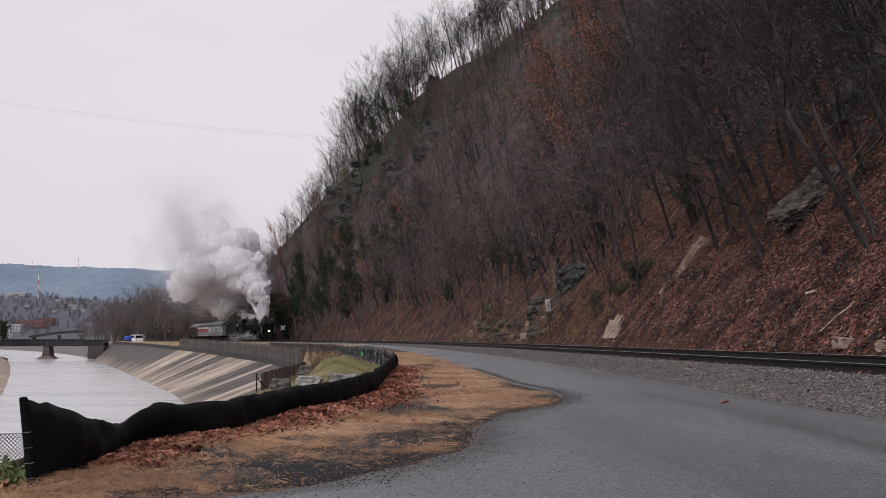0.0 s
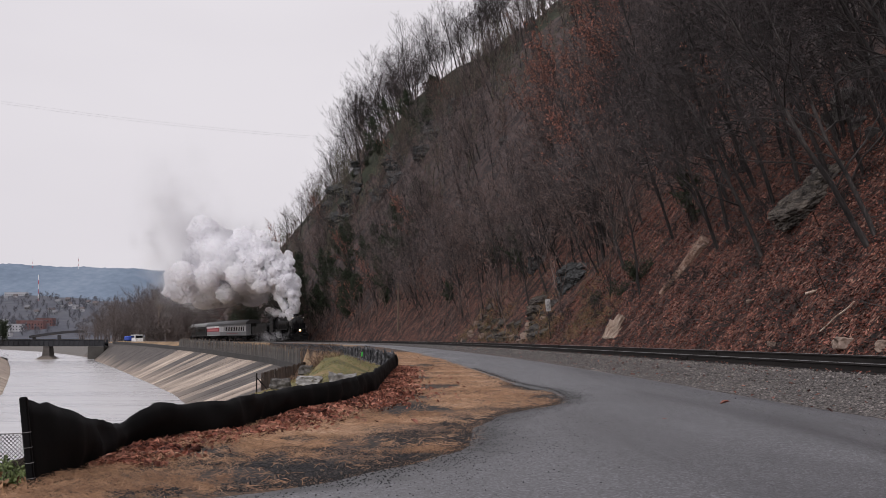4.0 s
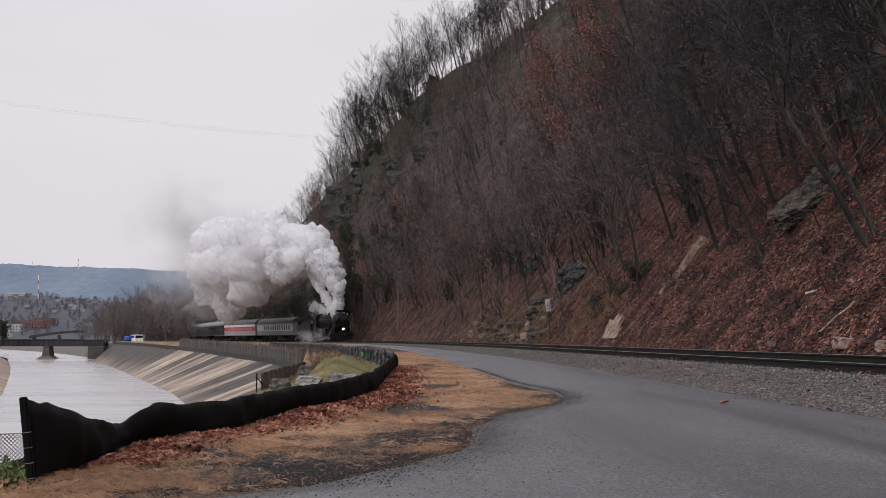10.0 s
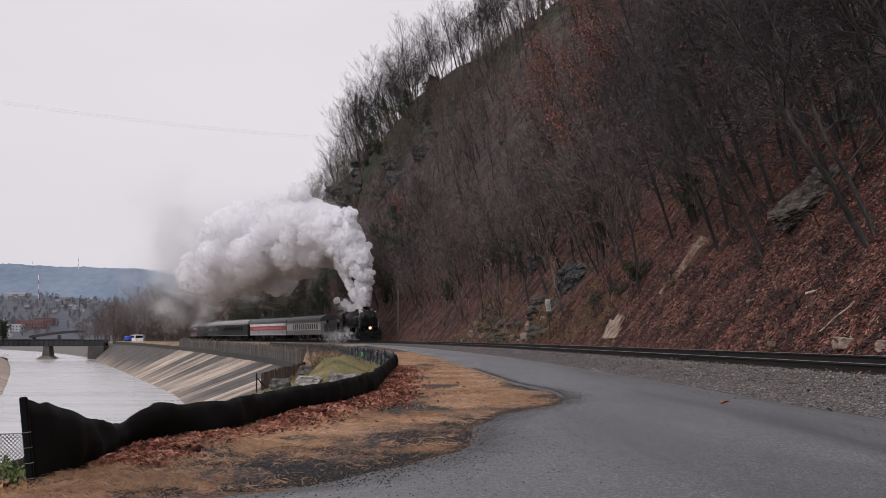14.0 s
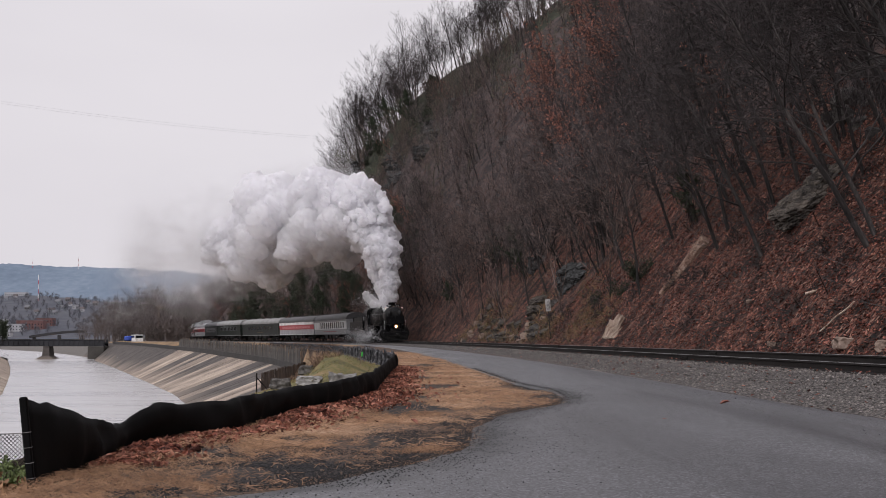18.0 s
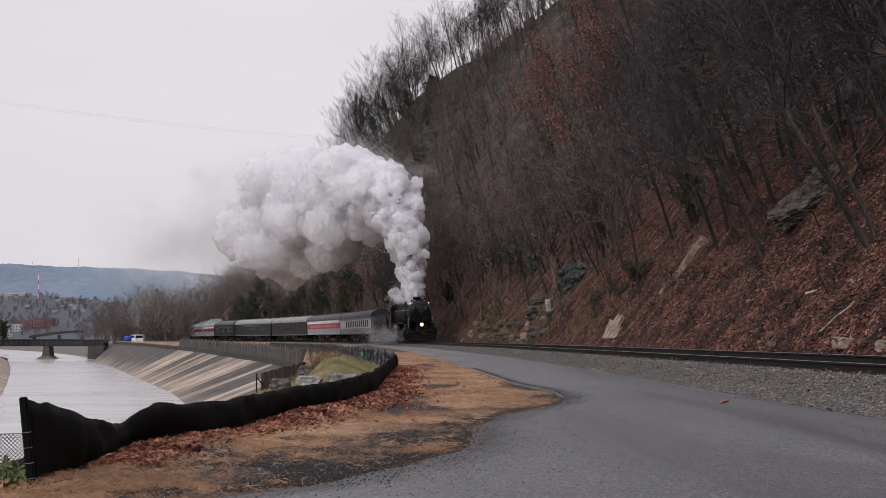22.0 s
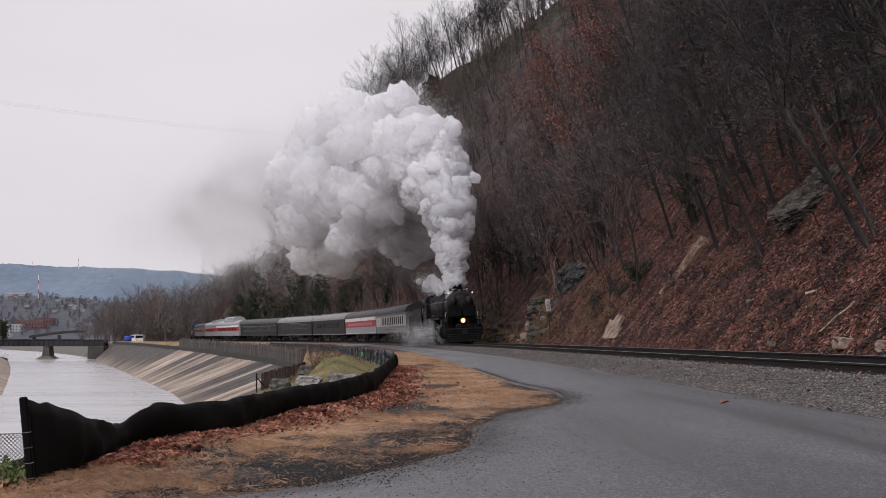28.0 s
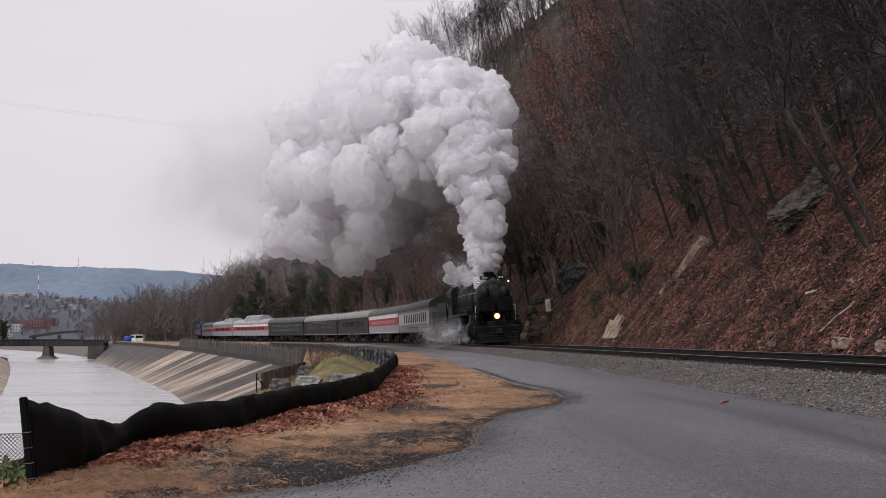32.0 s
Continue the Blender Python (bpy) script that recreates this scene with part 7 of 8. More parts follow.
        # pipes and tanks
        bm = bmesh.new()
        lathe(bm, [(0.1, -4.0), (0.26, -3.9), (0.26, -0.9), (0.1, -0.8)], "Y", 14, (sx * 1.22, 0, 1.78))
        part("air_reservoir", bm, M_BOILER, eng, smooth=True)
        bm = bmesh.new()
        for z in (2.3, 2.42, 2.54):
            rod(bm, (sx * 1.16, -5.0, z), (sx * 1.16, 4.0, z), 0.028, n=6)
        rod(bm, (sx * 0.8, 4.6, 3.4), (sx * 1.12, 4.9, 1.5), 0.13, n=10)
        rod(bm, (sx * 0.75, 1.9, 3.75), (sx * 1.1, 1.6, 1.3), 0.04, n=6)
        rod(bm, (sx * 0.75, 2.1, 3.75), (sx * 1.1, 2.4, 1.3), 0.04, n=6)
        rod(bm, (sx * 0.7, -2.6, 3.7), (sx * 1.1, -3.0, 1.3), 0.04, n=6)
        part("pipework", bm, M_BOILER, eng)
        # front air pump with its shield
        bm = bmesh.new()
        lathe(bm, [(0.2, 2.25), (0.27, 2.3), (0.27, 2.85), (0.18, 2.9), (0.18, 3.02), (0.25, 3.07), (0.25, 3.6), (0.1, 3.68)], "Z", 14, (sx * 0.62, 6.98, 0))
        pump = part("air_pump", bm, M_GRAPHITE, eng, smooth=True)
        bm = bmesh.new()
        box(bm, sx * 0.58 - 0.5, sx * 0.58 + 0.5, 7.26, 7.30, 2.1, 3.0, 0.03)
        part("pump_shield", bm, M_BOILER, pump)
        # class lamp and number board
        bm = bmesh.new()
        lathe(bm, [(0.06, -0.12), (0.085, -0.1), (0.085, 0.1), (0.07, 0.13)], "Y", 12)
        cl = part("class_lamp", bm, M_BOILER, eng)
        cl.matrix_basis = pose(sx * 0.98, 6.45, 3.98)
        bm = bmesh.new()
        lathe(bm, [(0.055, 0.13), (0.045, 0.15), (0.01, 0.16)], "Y", 12)
        part("lens", bm, M_CLASSLAMP, cl, "glowing lamp lens")
        bm = bmesh.new()
        box(bm, -0.3, 0.3, -0.06, 0.06, -0.11, 0.11, 0.015)
        nb = part("number_board", bm, M_BOILER, eng, "black board with pale bars")
        nb.matrix_basis = pose(sx * 0.5, 6.15, 4.28, 0, 0, -sx * 12)
        for k in range(4):
            bm = bmesh.new()
            box(bm, -0.19 + k * 0.105, -0.15 + k * 0.105, 0.06, 0.066, -0.05, 0.05)
            part("bar", bm, M_WHITETRIM, nb)
    # front end
    bm = bmesh.new()
    box(bm, -1.5, 1.5, 7.5, 7.75, 0.75, 1.15, 0.03)
    box(bm, -1.45, 1.45, 6.3, 7.6, 1.12, 1.2, 0.02)
    part("pilot_beam", bm, M_BOILER, eng)
    bm = bmesh.new()
    box(bm, -0.55, 0.55, 6.6, 7.5, 1.2, 1.5, 0.05)
    part("pilot_deck", bm, M_BOILER, eng)
    for k in range(4):
        bm = bmesh.new()
        z, d = 0.70 - 0.155 * k, 0.10 * k
        box(bm, -1.32 + 0.05 * k, 1.32 - 0.05 * k, 7.70 + d, 7.80 + d, z - 0.045, z + 0.045, 0.015)
        part("pilot_bar", bm, M_UNDER, eng)
    for x in (-1.1, -0.45, 0.45, 1.1):
        bm = bmesh.new()
        rod(bm, (x, 7.68, 0.82), (x, 8.02, 0.16), 0.03, n=6)
        part("pilot_brace", bm, M_UNDER, eng)
    for sx in (-1, 1):
        for k in range(3):
            bm = bmesh.new()
            box(bm, sx * 1.3 - 0.17, sx * 1.3 + 0.17, 7.05 - 0.1 * k, 7.45 - 0.1 * k, 1.45 + 0.28 * k, 1.49 + 0.28 * k, 0.01)
            part("step", bm, M_BOILER, eng)
        bm = bmesh.new()
        rod(bm, (sx * 0.35, 6.7, 3.75), (sx * 0.35, 6.95, 2.0), 0.035, n=6)
        rod(bm, (sx * 1.02, 6.6, 3.1), (sx * 1.15, 6.9, 1.3), 0.045, n=6)
        part("front_pipe", bm, M_UNDER, eng)
    bm = bmesh.new()
    box(bm, -1.35, 1.35, 7.52, 7.6, 0.18, 0.8, 0.02)
    part("pilot_plate", bm, M_BOILER, eng)
    bm = bmesh.new()
    box(bm, -1.3, 1.3, 7.78, 8.2, 0.12, 0.18, 0.02)
    part("footboard", bm, M_BOILER, eng)
    bm = bmesh.new()
    box(bm, -0.12, 0.12, 7.6, 8.3, 0.72, 0.95, 0.04)
    box(bm, -0.2, 0.14, 8.2, 8.45, 0.66, 1.0, 0.05)
    part("coupler", bm, M_UNDER, eng)
    bm = bmesh.new()
    lathe(bm, [(0.16, 7.05), (0.24, 7.15), (0.25, 7.55), (0.22, 7.56)], "Y", 18, (0, 0, 1.78))
    box(bm, -0.2, 0.2, 7.1, 7.5, 1.45, 1.6)
    hl = part("headlight", bm, M_BOILER, eng)
    bm = bmesh.new()
    lathe(bm, [(0.12, 7.56), (0.10, 7.585), (0.04, 7.595)], "Y", 18, (0, 0, 1.78))
    part("lens", bm, M_LAMP, hl, "glowing headlight lens")
    # Thin ring added round the lens to carry the halo's glow.
    bm = bmesh.new()
    lathe(bm, [(0.185, 7.562), (0.175, 7.568), (0.125, 7.566)], "Y", 18, (0, 0, 1.78))
    part("reflector", bm, M_LAMPHALO, hl, "rim glowing orange for the headlight's halo")
    bm = bmesh.new()
    lathe(bm, [(0.21, 3.98), (0.18, 4.05), (0.13, 4.2), (0.05, 4.27)], "Z", 14, (0, 6.35, 0))
    part("bell", bm, M_BRASS, eng, smooth=True)
    bm = bmesh.new()
    for sx in (-1, 1):
        box(bm, sx * 0.26 - 0.02, sx * 0.26 + 0.02, 6.3, 6.4, 3.85, 4.3)
    part("bell_yoke", bm, M_BOILER, eng)
    bm = bmesh.new()
    box(bm, -0.55, 0.55, -5.2, 6.8, 0.75, 1.2)
    box(bm, -0.9, 0.9, -8.0, -5.0, 1.0, 2.0)
    part("frame", bm, M_UNDER, eng)
    for y in (4.0, 2.55, 1.1, -1.9, -3.35, -4.8):
        w = wheelset(eng, "driving_wheel", 0.71, y, spokes=True)
        WHEELS.append((w, Vector((0, y, 0.71)), 0.71, True))
    for y, r in ((6.5, 0.38), (-6.6, 0.55)):
        w = wheelset(eng, "carrying_wheel", r, y)
        WHEELS.append((w, Vector((0, y, r)), r, True))
    for sx in (-1, 1):
        for y0, y1 in ((0.95, 4.15), (-4.95, -1.75)):
            bm = bmesh.new()
            ym = (y0 + y1) / 2
            box(bm, -0.035, 0.035, y0 - ym - 0.1, y1 - ym + 0.1, -0.06, 0.06, 0.015)
            for k in range(3):
                lathe(bm, [(0.12, -0.05), (0.12, 0.05)], "X", 10, (0, y0 - ym + 0.15 + k * 1.45, 0))
            ob = part("side_rod", bm, M_RODSTEEL, eng)
            WHEELS.append((ob, Vector((sx * 0.92, ym, 0.71)), 0.71, False))
    TRAIN.append((eng, 7.6, 4.0))
    return eng


def tender():
    t = tagged(new("tender"), "black riveted coal tender coupled behind the locomotive", "tender")
    bm = bmesh.new()
    box(bm, -1.5, 1.5, -5.2, 5.2, 1.15, 2.72, 0.06)
    part("tank", bm, M_BOILER, t)
    bm = bmesh.new()
    for sx in (-1, 1):
        box(bm, sx * 1.44 - 0.03, sx * 1.44 + 0.03, -1.5, 5.0, 2.70, 3.25)
    box(bm, -1.44, 1.44, -1.55, -1.48, 2.70, 3.15)
    part("coal_bunker", bm, M_BOILER, t)
    vs, fs = [], []
    g = random.Random(3)
    for i in range(12):
        for j in range(22):
            vs.append((-1.35 + 2.7 * i / 11, -1.4 + 6.2 * j / 21, 2.75 + 0.55 * math.sin(math.pi * i / 11) + g.uniform(-0.08, 0.08)))
    for i in range(11):
        for j in range(21):
            a = i * 22 + j
            fs.append((a, a + 22, a + 23, a + 1))
    part("coal", (vs, fs), mat("coal", (0.012, 0.012, 0.013), 0.4, scale=6, fine=30, bump=1), t)
    bm = bmesh.new()
    for sx in (-1, 1):
        for k in range(7):
            box(bm, sx * 1.505 - 0.012, sx * 1.505 + 0.012, -5.0 + k * 1.65, -4.94 + k * 1.65, 1.2, 2.68)
    part("rivet_strip", bm, M_GRAPHITE, t)
    bm = bmesh.new()
    box(bm, -1.45, 1.45, -5.4, 5.4, 0.9, 1.15)
    part("underframe", bm, M_UNDER, t)
    for y in (-3.4, 3.2):
        truck(t, y, (-1.5, 0, 1.5), 0.42)
    TRAIN.append((t, 22.6, 3.4))


def diesel(lag):
    d = tagged(new("diesel_locomotive"), "blue and dark grey diesel locomotive at the tail of the train", "locomotive")
    bm = bmesh.new()
    box(bm, -1.1, 1.1, -8.0, 5.0, 1.4, 4.1, 0.12)
    part("hood", bm, M_BLUE, d)
    bm = bmesh.new()
    box(bm, -1.5, 1.5, 5.0, 7.4, 1.4, 4.4, 0.12)
    cab = part("cab", bm, M_BLUE, d)
    for sx in (-1, 1):
        for y in (5.6, 6.7):
            bm = bmesh.new()
            box(bm, sx * 1.5 - 0.015, sx * 1.5 + 0.015, y - 0.4, y + 0.4, 3.1, 3.9)
            part("cab_window", bm, M_PANE, cab)
        bm = bmesh.new()
        box(bm, sx * 1.11 - 0.01, sx * 1.11 + 0.01, -8.0, 5.0, 1.9, 2.3)
        part("stripe", bm, M_RED, d)
        bm = bmesh.new()
        for k in range(8):
            rod(bm, (sx * 1.45, -8 + k * 1.9, 1.4), (sx * 1.45, -8 + k * 1.9, 2.4), 0.02, n=5)
        rod(bm, (sx * 1.45, -8, 2.4), (sx * 1.45, 5.2, 2.4), 0.02, n=5)
        part("handrail", bm, M_WHITETRIM, d)
    bm = bmesh.new()
    box(bm, -1.5, 1.5, -8.8, 8.8, 1.1, 1.4, 0.03)
    part("underframe", bm, M_UNDER, d)
    bm = bmesh.new()
    for y in (-5, -2, 1.5):
        lathe(bm, [(0.5, 4.0), (0.5, 4.25)], "Z", 12, (0, y, 0))
    part("roof_fan", bm, M_UNDER, d)
    for y in (-5.4, 5.4):
        truck(d, y, (-1.4, 1.4), 0.5)
    TRAIN.append((d, lag, 5.4))


locomotive()
tender()
coach(43.5, 25.0, "silver-grey passenger car with a row of narrow windows", M_GREYPAINT, M_ROOFDARK, bands=((1.82, 2.92, M_PALEBAND, "pale window band"),), windows=((12, -7.5, 11.0, 0.78, 1.95, 2.82, M_PALEBAND),), side_bars=((-5, 5, 1.42, 1.54, M_DULLRED),))
coach(69.2, 25.0, "silver passenger car with a red band under a white stripe", M_SILVER, M_ROOFDARK, bands=((1.95, 2.72, M_RED, "broad red band"), (2.74, 3.15, M_WHITE, "white stripe under the eaves"), (1.08, 1.16, M_WHITE, "thin white sill line")), side_bars=((-10, 10, 2.12, 2.5, mat("faded_lettering", (0.50, 0.20, 0.20), 0.6, bump=0)),))
coach(94.9, 25.0, "dark green passenger car with a dusty light roof", M_OLIVE, M_ROOFLIGHT, windows=((8, -8.5, 8.5, 1.5, 2.1, 2.75, M_PULLMAN),), side_bars=((-2, 2.5, 1.5, 1.64, M_BRASS),), vestibule=M_PULLMAN)
coach(120.6, 25.0, "dark green passenger car with small windows and light roof", M_PULLMAN, M_ROOFLIGHT, windows=((12, -9, 9, 0.7, 2.1, 2.75, M_GREYPAINT),), side_bars=((-5, 5, 2.97, 3.06, M_GREYPAINT),), vestibule=M_PULLMAN)
coach(146.3, 25.0, "dull grey-green passenger car with thin pale lines", M_OLIVE, M_ROOFDARK, bands=((2.78, 2.82, M_GREYPAINT, "thin pale line"), (1.85, 1.89, M_GREYPAINT, "thin pale line")), windows=((13, -10, 10, 0.8, 2.05, 2.65, M_GREYPAINT),), vestibule=M_PULLMAN)
coach(171.4, 24.6, "silver dome car with a red window band", M_SILVER, M_SILVER, bands=((2.0, 2.75, M_RED, "red window band"), (2.77, 3.12, M_WHITE, "white stripe under the eaves")), windows=((12, -10, 10, 0.9, 2.12, 2.62, M_RED),), dome=(-4.5, 6.0, 1.15))
coach(196.9, 24.6, "silver car with a long glass dome and red band", M_SILVER, M_SILVER, bands=((2.0, 2.75, M_RED, "red window band"),), windows=((12, -10, 10, 0.9, 2.12, 2.62, M_RED),), dome=(1.5, 11.0, 0.9))
coach(222.4, 24.6, "plain grey passenger car near the tail", M_GREYPAINT, M_ROOFDARK, bands=((2.0, 2.6, M_RED, "dull red band"),), windows=((10, -8, 8, 0.9, 2.1, 2.6, M_GREYPAINT),))
diesel(244.5)


# ---- smoke ----
def smoke_material(name, value, through_light, scatter=0.0, relief=0.0):
    """White vapour: diffuse, lit through from behind, softened by scattering inside the denser lumps."""
    m = bpy.data.materials.new(name)
    m.use_nodes = True
    n, l = m.node_tree.nodes, m.node_tree.links
    n.clear()
    out = n.new("ShaderNodeOutputMaterial")
    dif = n.new("ShaderNodeBsdfPrincipled")
    dif.inputs["Roughness"].default_value = 1.0
    dif.inputs["Specular IOR Level"].default_value = 0.0
    dif.inputs["Subsurface Weight"].default_value = scatter
    dif.inputs["Subsurface Radius"].default_value = (1.0, 1.0, 1.0)
    dif.inputs["Subsurface Scale"].default_value = 5.0
    tra = n.new("ShaderNodeBsdfTranslucent")
    mix = n.new("ShaderNodeMixShader")
    mix.inputs[0].default_value = through_light
    co = n.new("ShaderNodeTexCoord")
    nz = n.new("ShaderNodeTexNoise")
    nz.inputs["Scale"].default_value = 1.5
    nz.inputs["Detail"].default_value = 5
    rp = n.new("ShaderNodeValToRGB")
    rp.color_ramp.elements[0].color = (value * 0.93, value * 0.92, value * 0.945, 1)
    rp.color_ramp.elements[1].color = (value, value * 0.99, value, 1)
    l.new(co.outputs["Object"], nz.inputs[0])
    l.new(nz.outputs[0], rp.inputs[0])
    l.new(rp.outputs[0], dif.inputs[0])
    l.new(rp.outputs[0], tra.inputs[0])
    if relief:
        bp = n.new("ShaderNodeBump")
        bp.inputs["Strength"].default_value, bp.inputs["Distance"].default_value = relief, 0.2
        l.new(nz.outputs[0], bp.inputs["Height"])
        l.new(bp.outputs[0], dif.inputs["Normal"])
    l.new(dif.outputs[0], mix.inputs[1])
    l.new(tra.outputs[0], mix.inputs[2])
    l.new(mix.outputs[0], out.inputs[0])
    return m


M_SMOKE = smoke_material("white_smoke", 0.998, 0.65, 1.0, 0.12)
M_MIST = smoke_material("white_mist", 0.99, 0.3)


# Direction the mist's normals are bent to, which brightens its shading.
DAYLIGHT = (-0.30, -0.55, 0.78)


def billow_radius(p, o, rough):
    q = p + 0.25 * noise.noise_vector(p * 1.3 + o)
    return 0.74 + rough * (0.42 * abs(noise.noise(q * 1.3 + o)) + 0.24 * abs(noise.noise(q * 2.8 + o)) + 0.13 * abs(noise.noise(q * 6.0 + o)) + 0.06 * abs(noise.noise(q * 12.0 + o)))


def droplets(g, spots, outward, side):
    """Tiny three-cornered flecks of mist, wound and given normals bent towards the daylight to shade brighter."""
    n = len(spots)
    rs = np.random.RandomState(g.randrange(1 << 30))
    a = rs.normal(size=(n, 3, 3))
    a /= np.linalg.norm(a, axis=2)[:, :, None]
    lit = np.array(DAYLIGHT)
    wrong = np.cross(a[:, 1] - a[:, 0], a[:, 2] - a[:, 0]) @ lit < 0
    a[wrong] = a[wrong][:, ::-1]
    size = side * rs.uniform(0.6, 1.2, size=(n, 1, 1))
    verts = (np.array([tuple(p) for p in spots])[:, None, :] + a * size).reshape(-1, 3)
    up = np.array([tuple(o) for o in outward]) * 0.5 + lit
    up /= np.linalg.norm(up, axis=1)[:, None]
    return verts.tolist(), np.repeat(up, 3, axis=0).tolist(), [(3 * k, 3 * k + 1, 3 * k + 2) for k in range(n)]


def cloud_part(name, parent, seed, level, rough, fuzz, depth, side, solid_size=1.0):
    """A cauliflower lump of unit size with rounded lobes, and the mist that frays its rim."""
    g = random.Random(seed)
    o = Vector((seed * 7.3, seed * 3.1, seed * 5.7))
    bm = bmesh.new()
    bmesh.ops.create_icosphere(bm, subdivisions=level, radius=1.0)
    for v in bm.verts:
        v.co = v.co * (solid_size * billow_radius(v.co.copy(), o, rough))
    bm.normal_update()
    verts, normals = [tuple(v.co) for v in bm.verts], [tuple(v.normal) for v in bm.verts]
    faces = [tuple(v.index for v in f.verts) for f in bm.faces]
    bm.free()
    solid = len(faces)
    spots, outward = [], []
    for _ in range(fuzz):
        d = Vector((g.gauss(0, 1), g.gauss(0, 1), g.gauss(0, 1))).normalized()
        spots.append(d * (billow_radius(d, o, rough) * (solid_size - 0.03 + depth * g.random() ** 2 * (1 + noise.noise(d * 2.2 + o)))))
        outward.append(d)
    v2, n2, f2 = droplets(g, spots, outward, side)
    i = len(verts)
    faces += [tuple(i + k for k in f) for f in f2]
    ob = part(name, (verts + v2, faces), M_SMOKE, parent, smooth=True)
    ob.data.materials.append(M_MIST)
    ob.data.polygons.foreach_set("material_index", [0] * solid + [1] * len(f2))
    ob.data.normals_split_custom_set_from_vertices(normals + n2)
    return ob


def mist_part(name, parent, seed, count, side, clumps, stretch=(1, 1, 1)):
    """A soft cloud of mist with no surface: flecks crowding round a few centres, with thin places between."""
    g = random.Random(seed)
    o = Vector((seed * 2.3, seed * 5.1, seed * 1.7))
    heads = [(Vector((g.gauss(0, 0.34), g.gauss(0, 0.34), g.gauss(0, 0.34))), g.uniform(0.16, 0.34)) for _ in range(clumps)]
    spots, outward = [], []
    while len(spots) < count:
        c, r = g.choice(heads)
        p = c + Vector((g.gauss(0, r), g.gauss(0, r), g.gauss(0, r)))
        if noise.noise(p * 2.4 + o) + 0.5 * noise.noise(p * 5.5 + o) < g.uniform(-0.45, 0.35):
            continue
        outward.append((p * 0.6 + (p - c)).normalized())
        spots.append(Vector((p.x * stretch[0], p.y * stretch[1], p.z * stretch[2])))
    verts, normals, faces = droplets(g, spots, outward, side)
    ob = part(name, (verts, faces), M_MIST, parent, smooth=True)
    ob.data.normals_split_custom_set_from_vertices(normals)
    return ob


def stack_at(t):
    """Where the locomotive's chimney mouth is at t seconds."""
    m = rail_pose(lamp_s(t) + 2.6, 3.0)
    return m @ Vector((0, 0, 5.0))


RISE_LATE = [(0, 0), (1, 4.3), (2, 7.8), (3, 10.3), (5, 12.8), (8, 12.6), (12, 12.0), (18, 12.5)]
RISE_EARLY = [(0, 0), (1, 3.8), (2, 6.2), (3, 7.6), (5, 8.8), (8, 9.0), (12, 8.6), (18, 7.0)]
RISE_FIRST = [(0, 0), (1, 3.6), (2, 6.2), (3, 8.0), (5, 9.4), (8, 10.0), (12, 13.5), (18, 24.0)]


def plume_at(t, a):
    """Centre and radius of the smoke at time t that left the chimney a seconds before, slowed by the air and drifting down the valley."""
    a = max(a, 0.0)
    left = max(t - a, -4.5)
    p0 = stack_at(left)
    v = (stack_at(left + 0.5) - p0) * 2.0
    late, first = table(left, [(3, 0.0), (12, 1.0)]), table(left, [(-5, 1.0), (0, 0.0)])
    rise = late * table(a, RISE_LATE) + (1 - late - first) * table(a, RISE_EARLY) + first * table(a, RISE_FIRST)
    wind = table(left, [(-4.5, -0.9), (0, -1.6), (8, -1.95), (18, -1.35), (26, -0.95)]) * max(0.0, a - 1.5 * (1 - math.exp(-a / 1.5)))
    c = p0 + v * (2.1 * (1 - math.exp(-a / 2.1))) + Vector((wind, 0.0, rise))
    return c, table(a, [(0, 0.30), (0.5, 0.95), (1, 1.75), (2, 3.2), (3, 4.6), (5, 6.6), (8, 8.8), (12, 10.2), (18, 11.0)]) * (1 + (table(left, [(-3, 1.22), (4, 1.1), (10, 1.0)]) - 1) * min(1.0, a / 3.0))


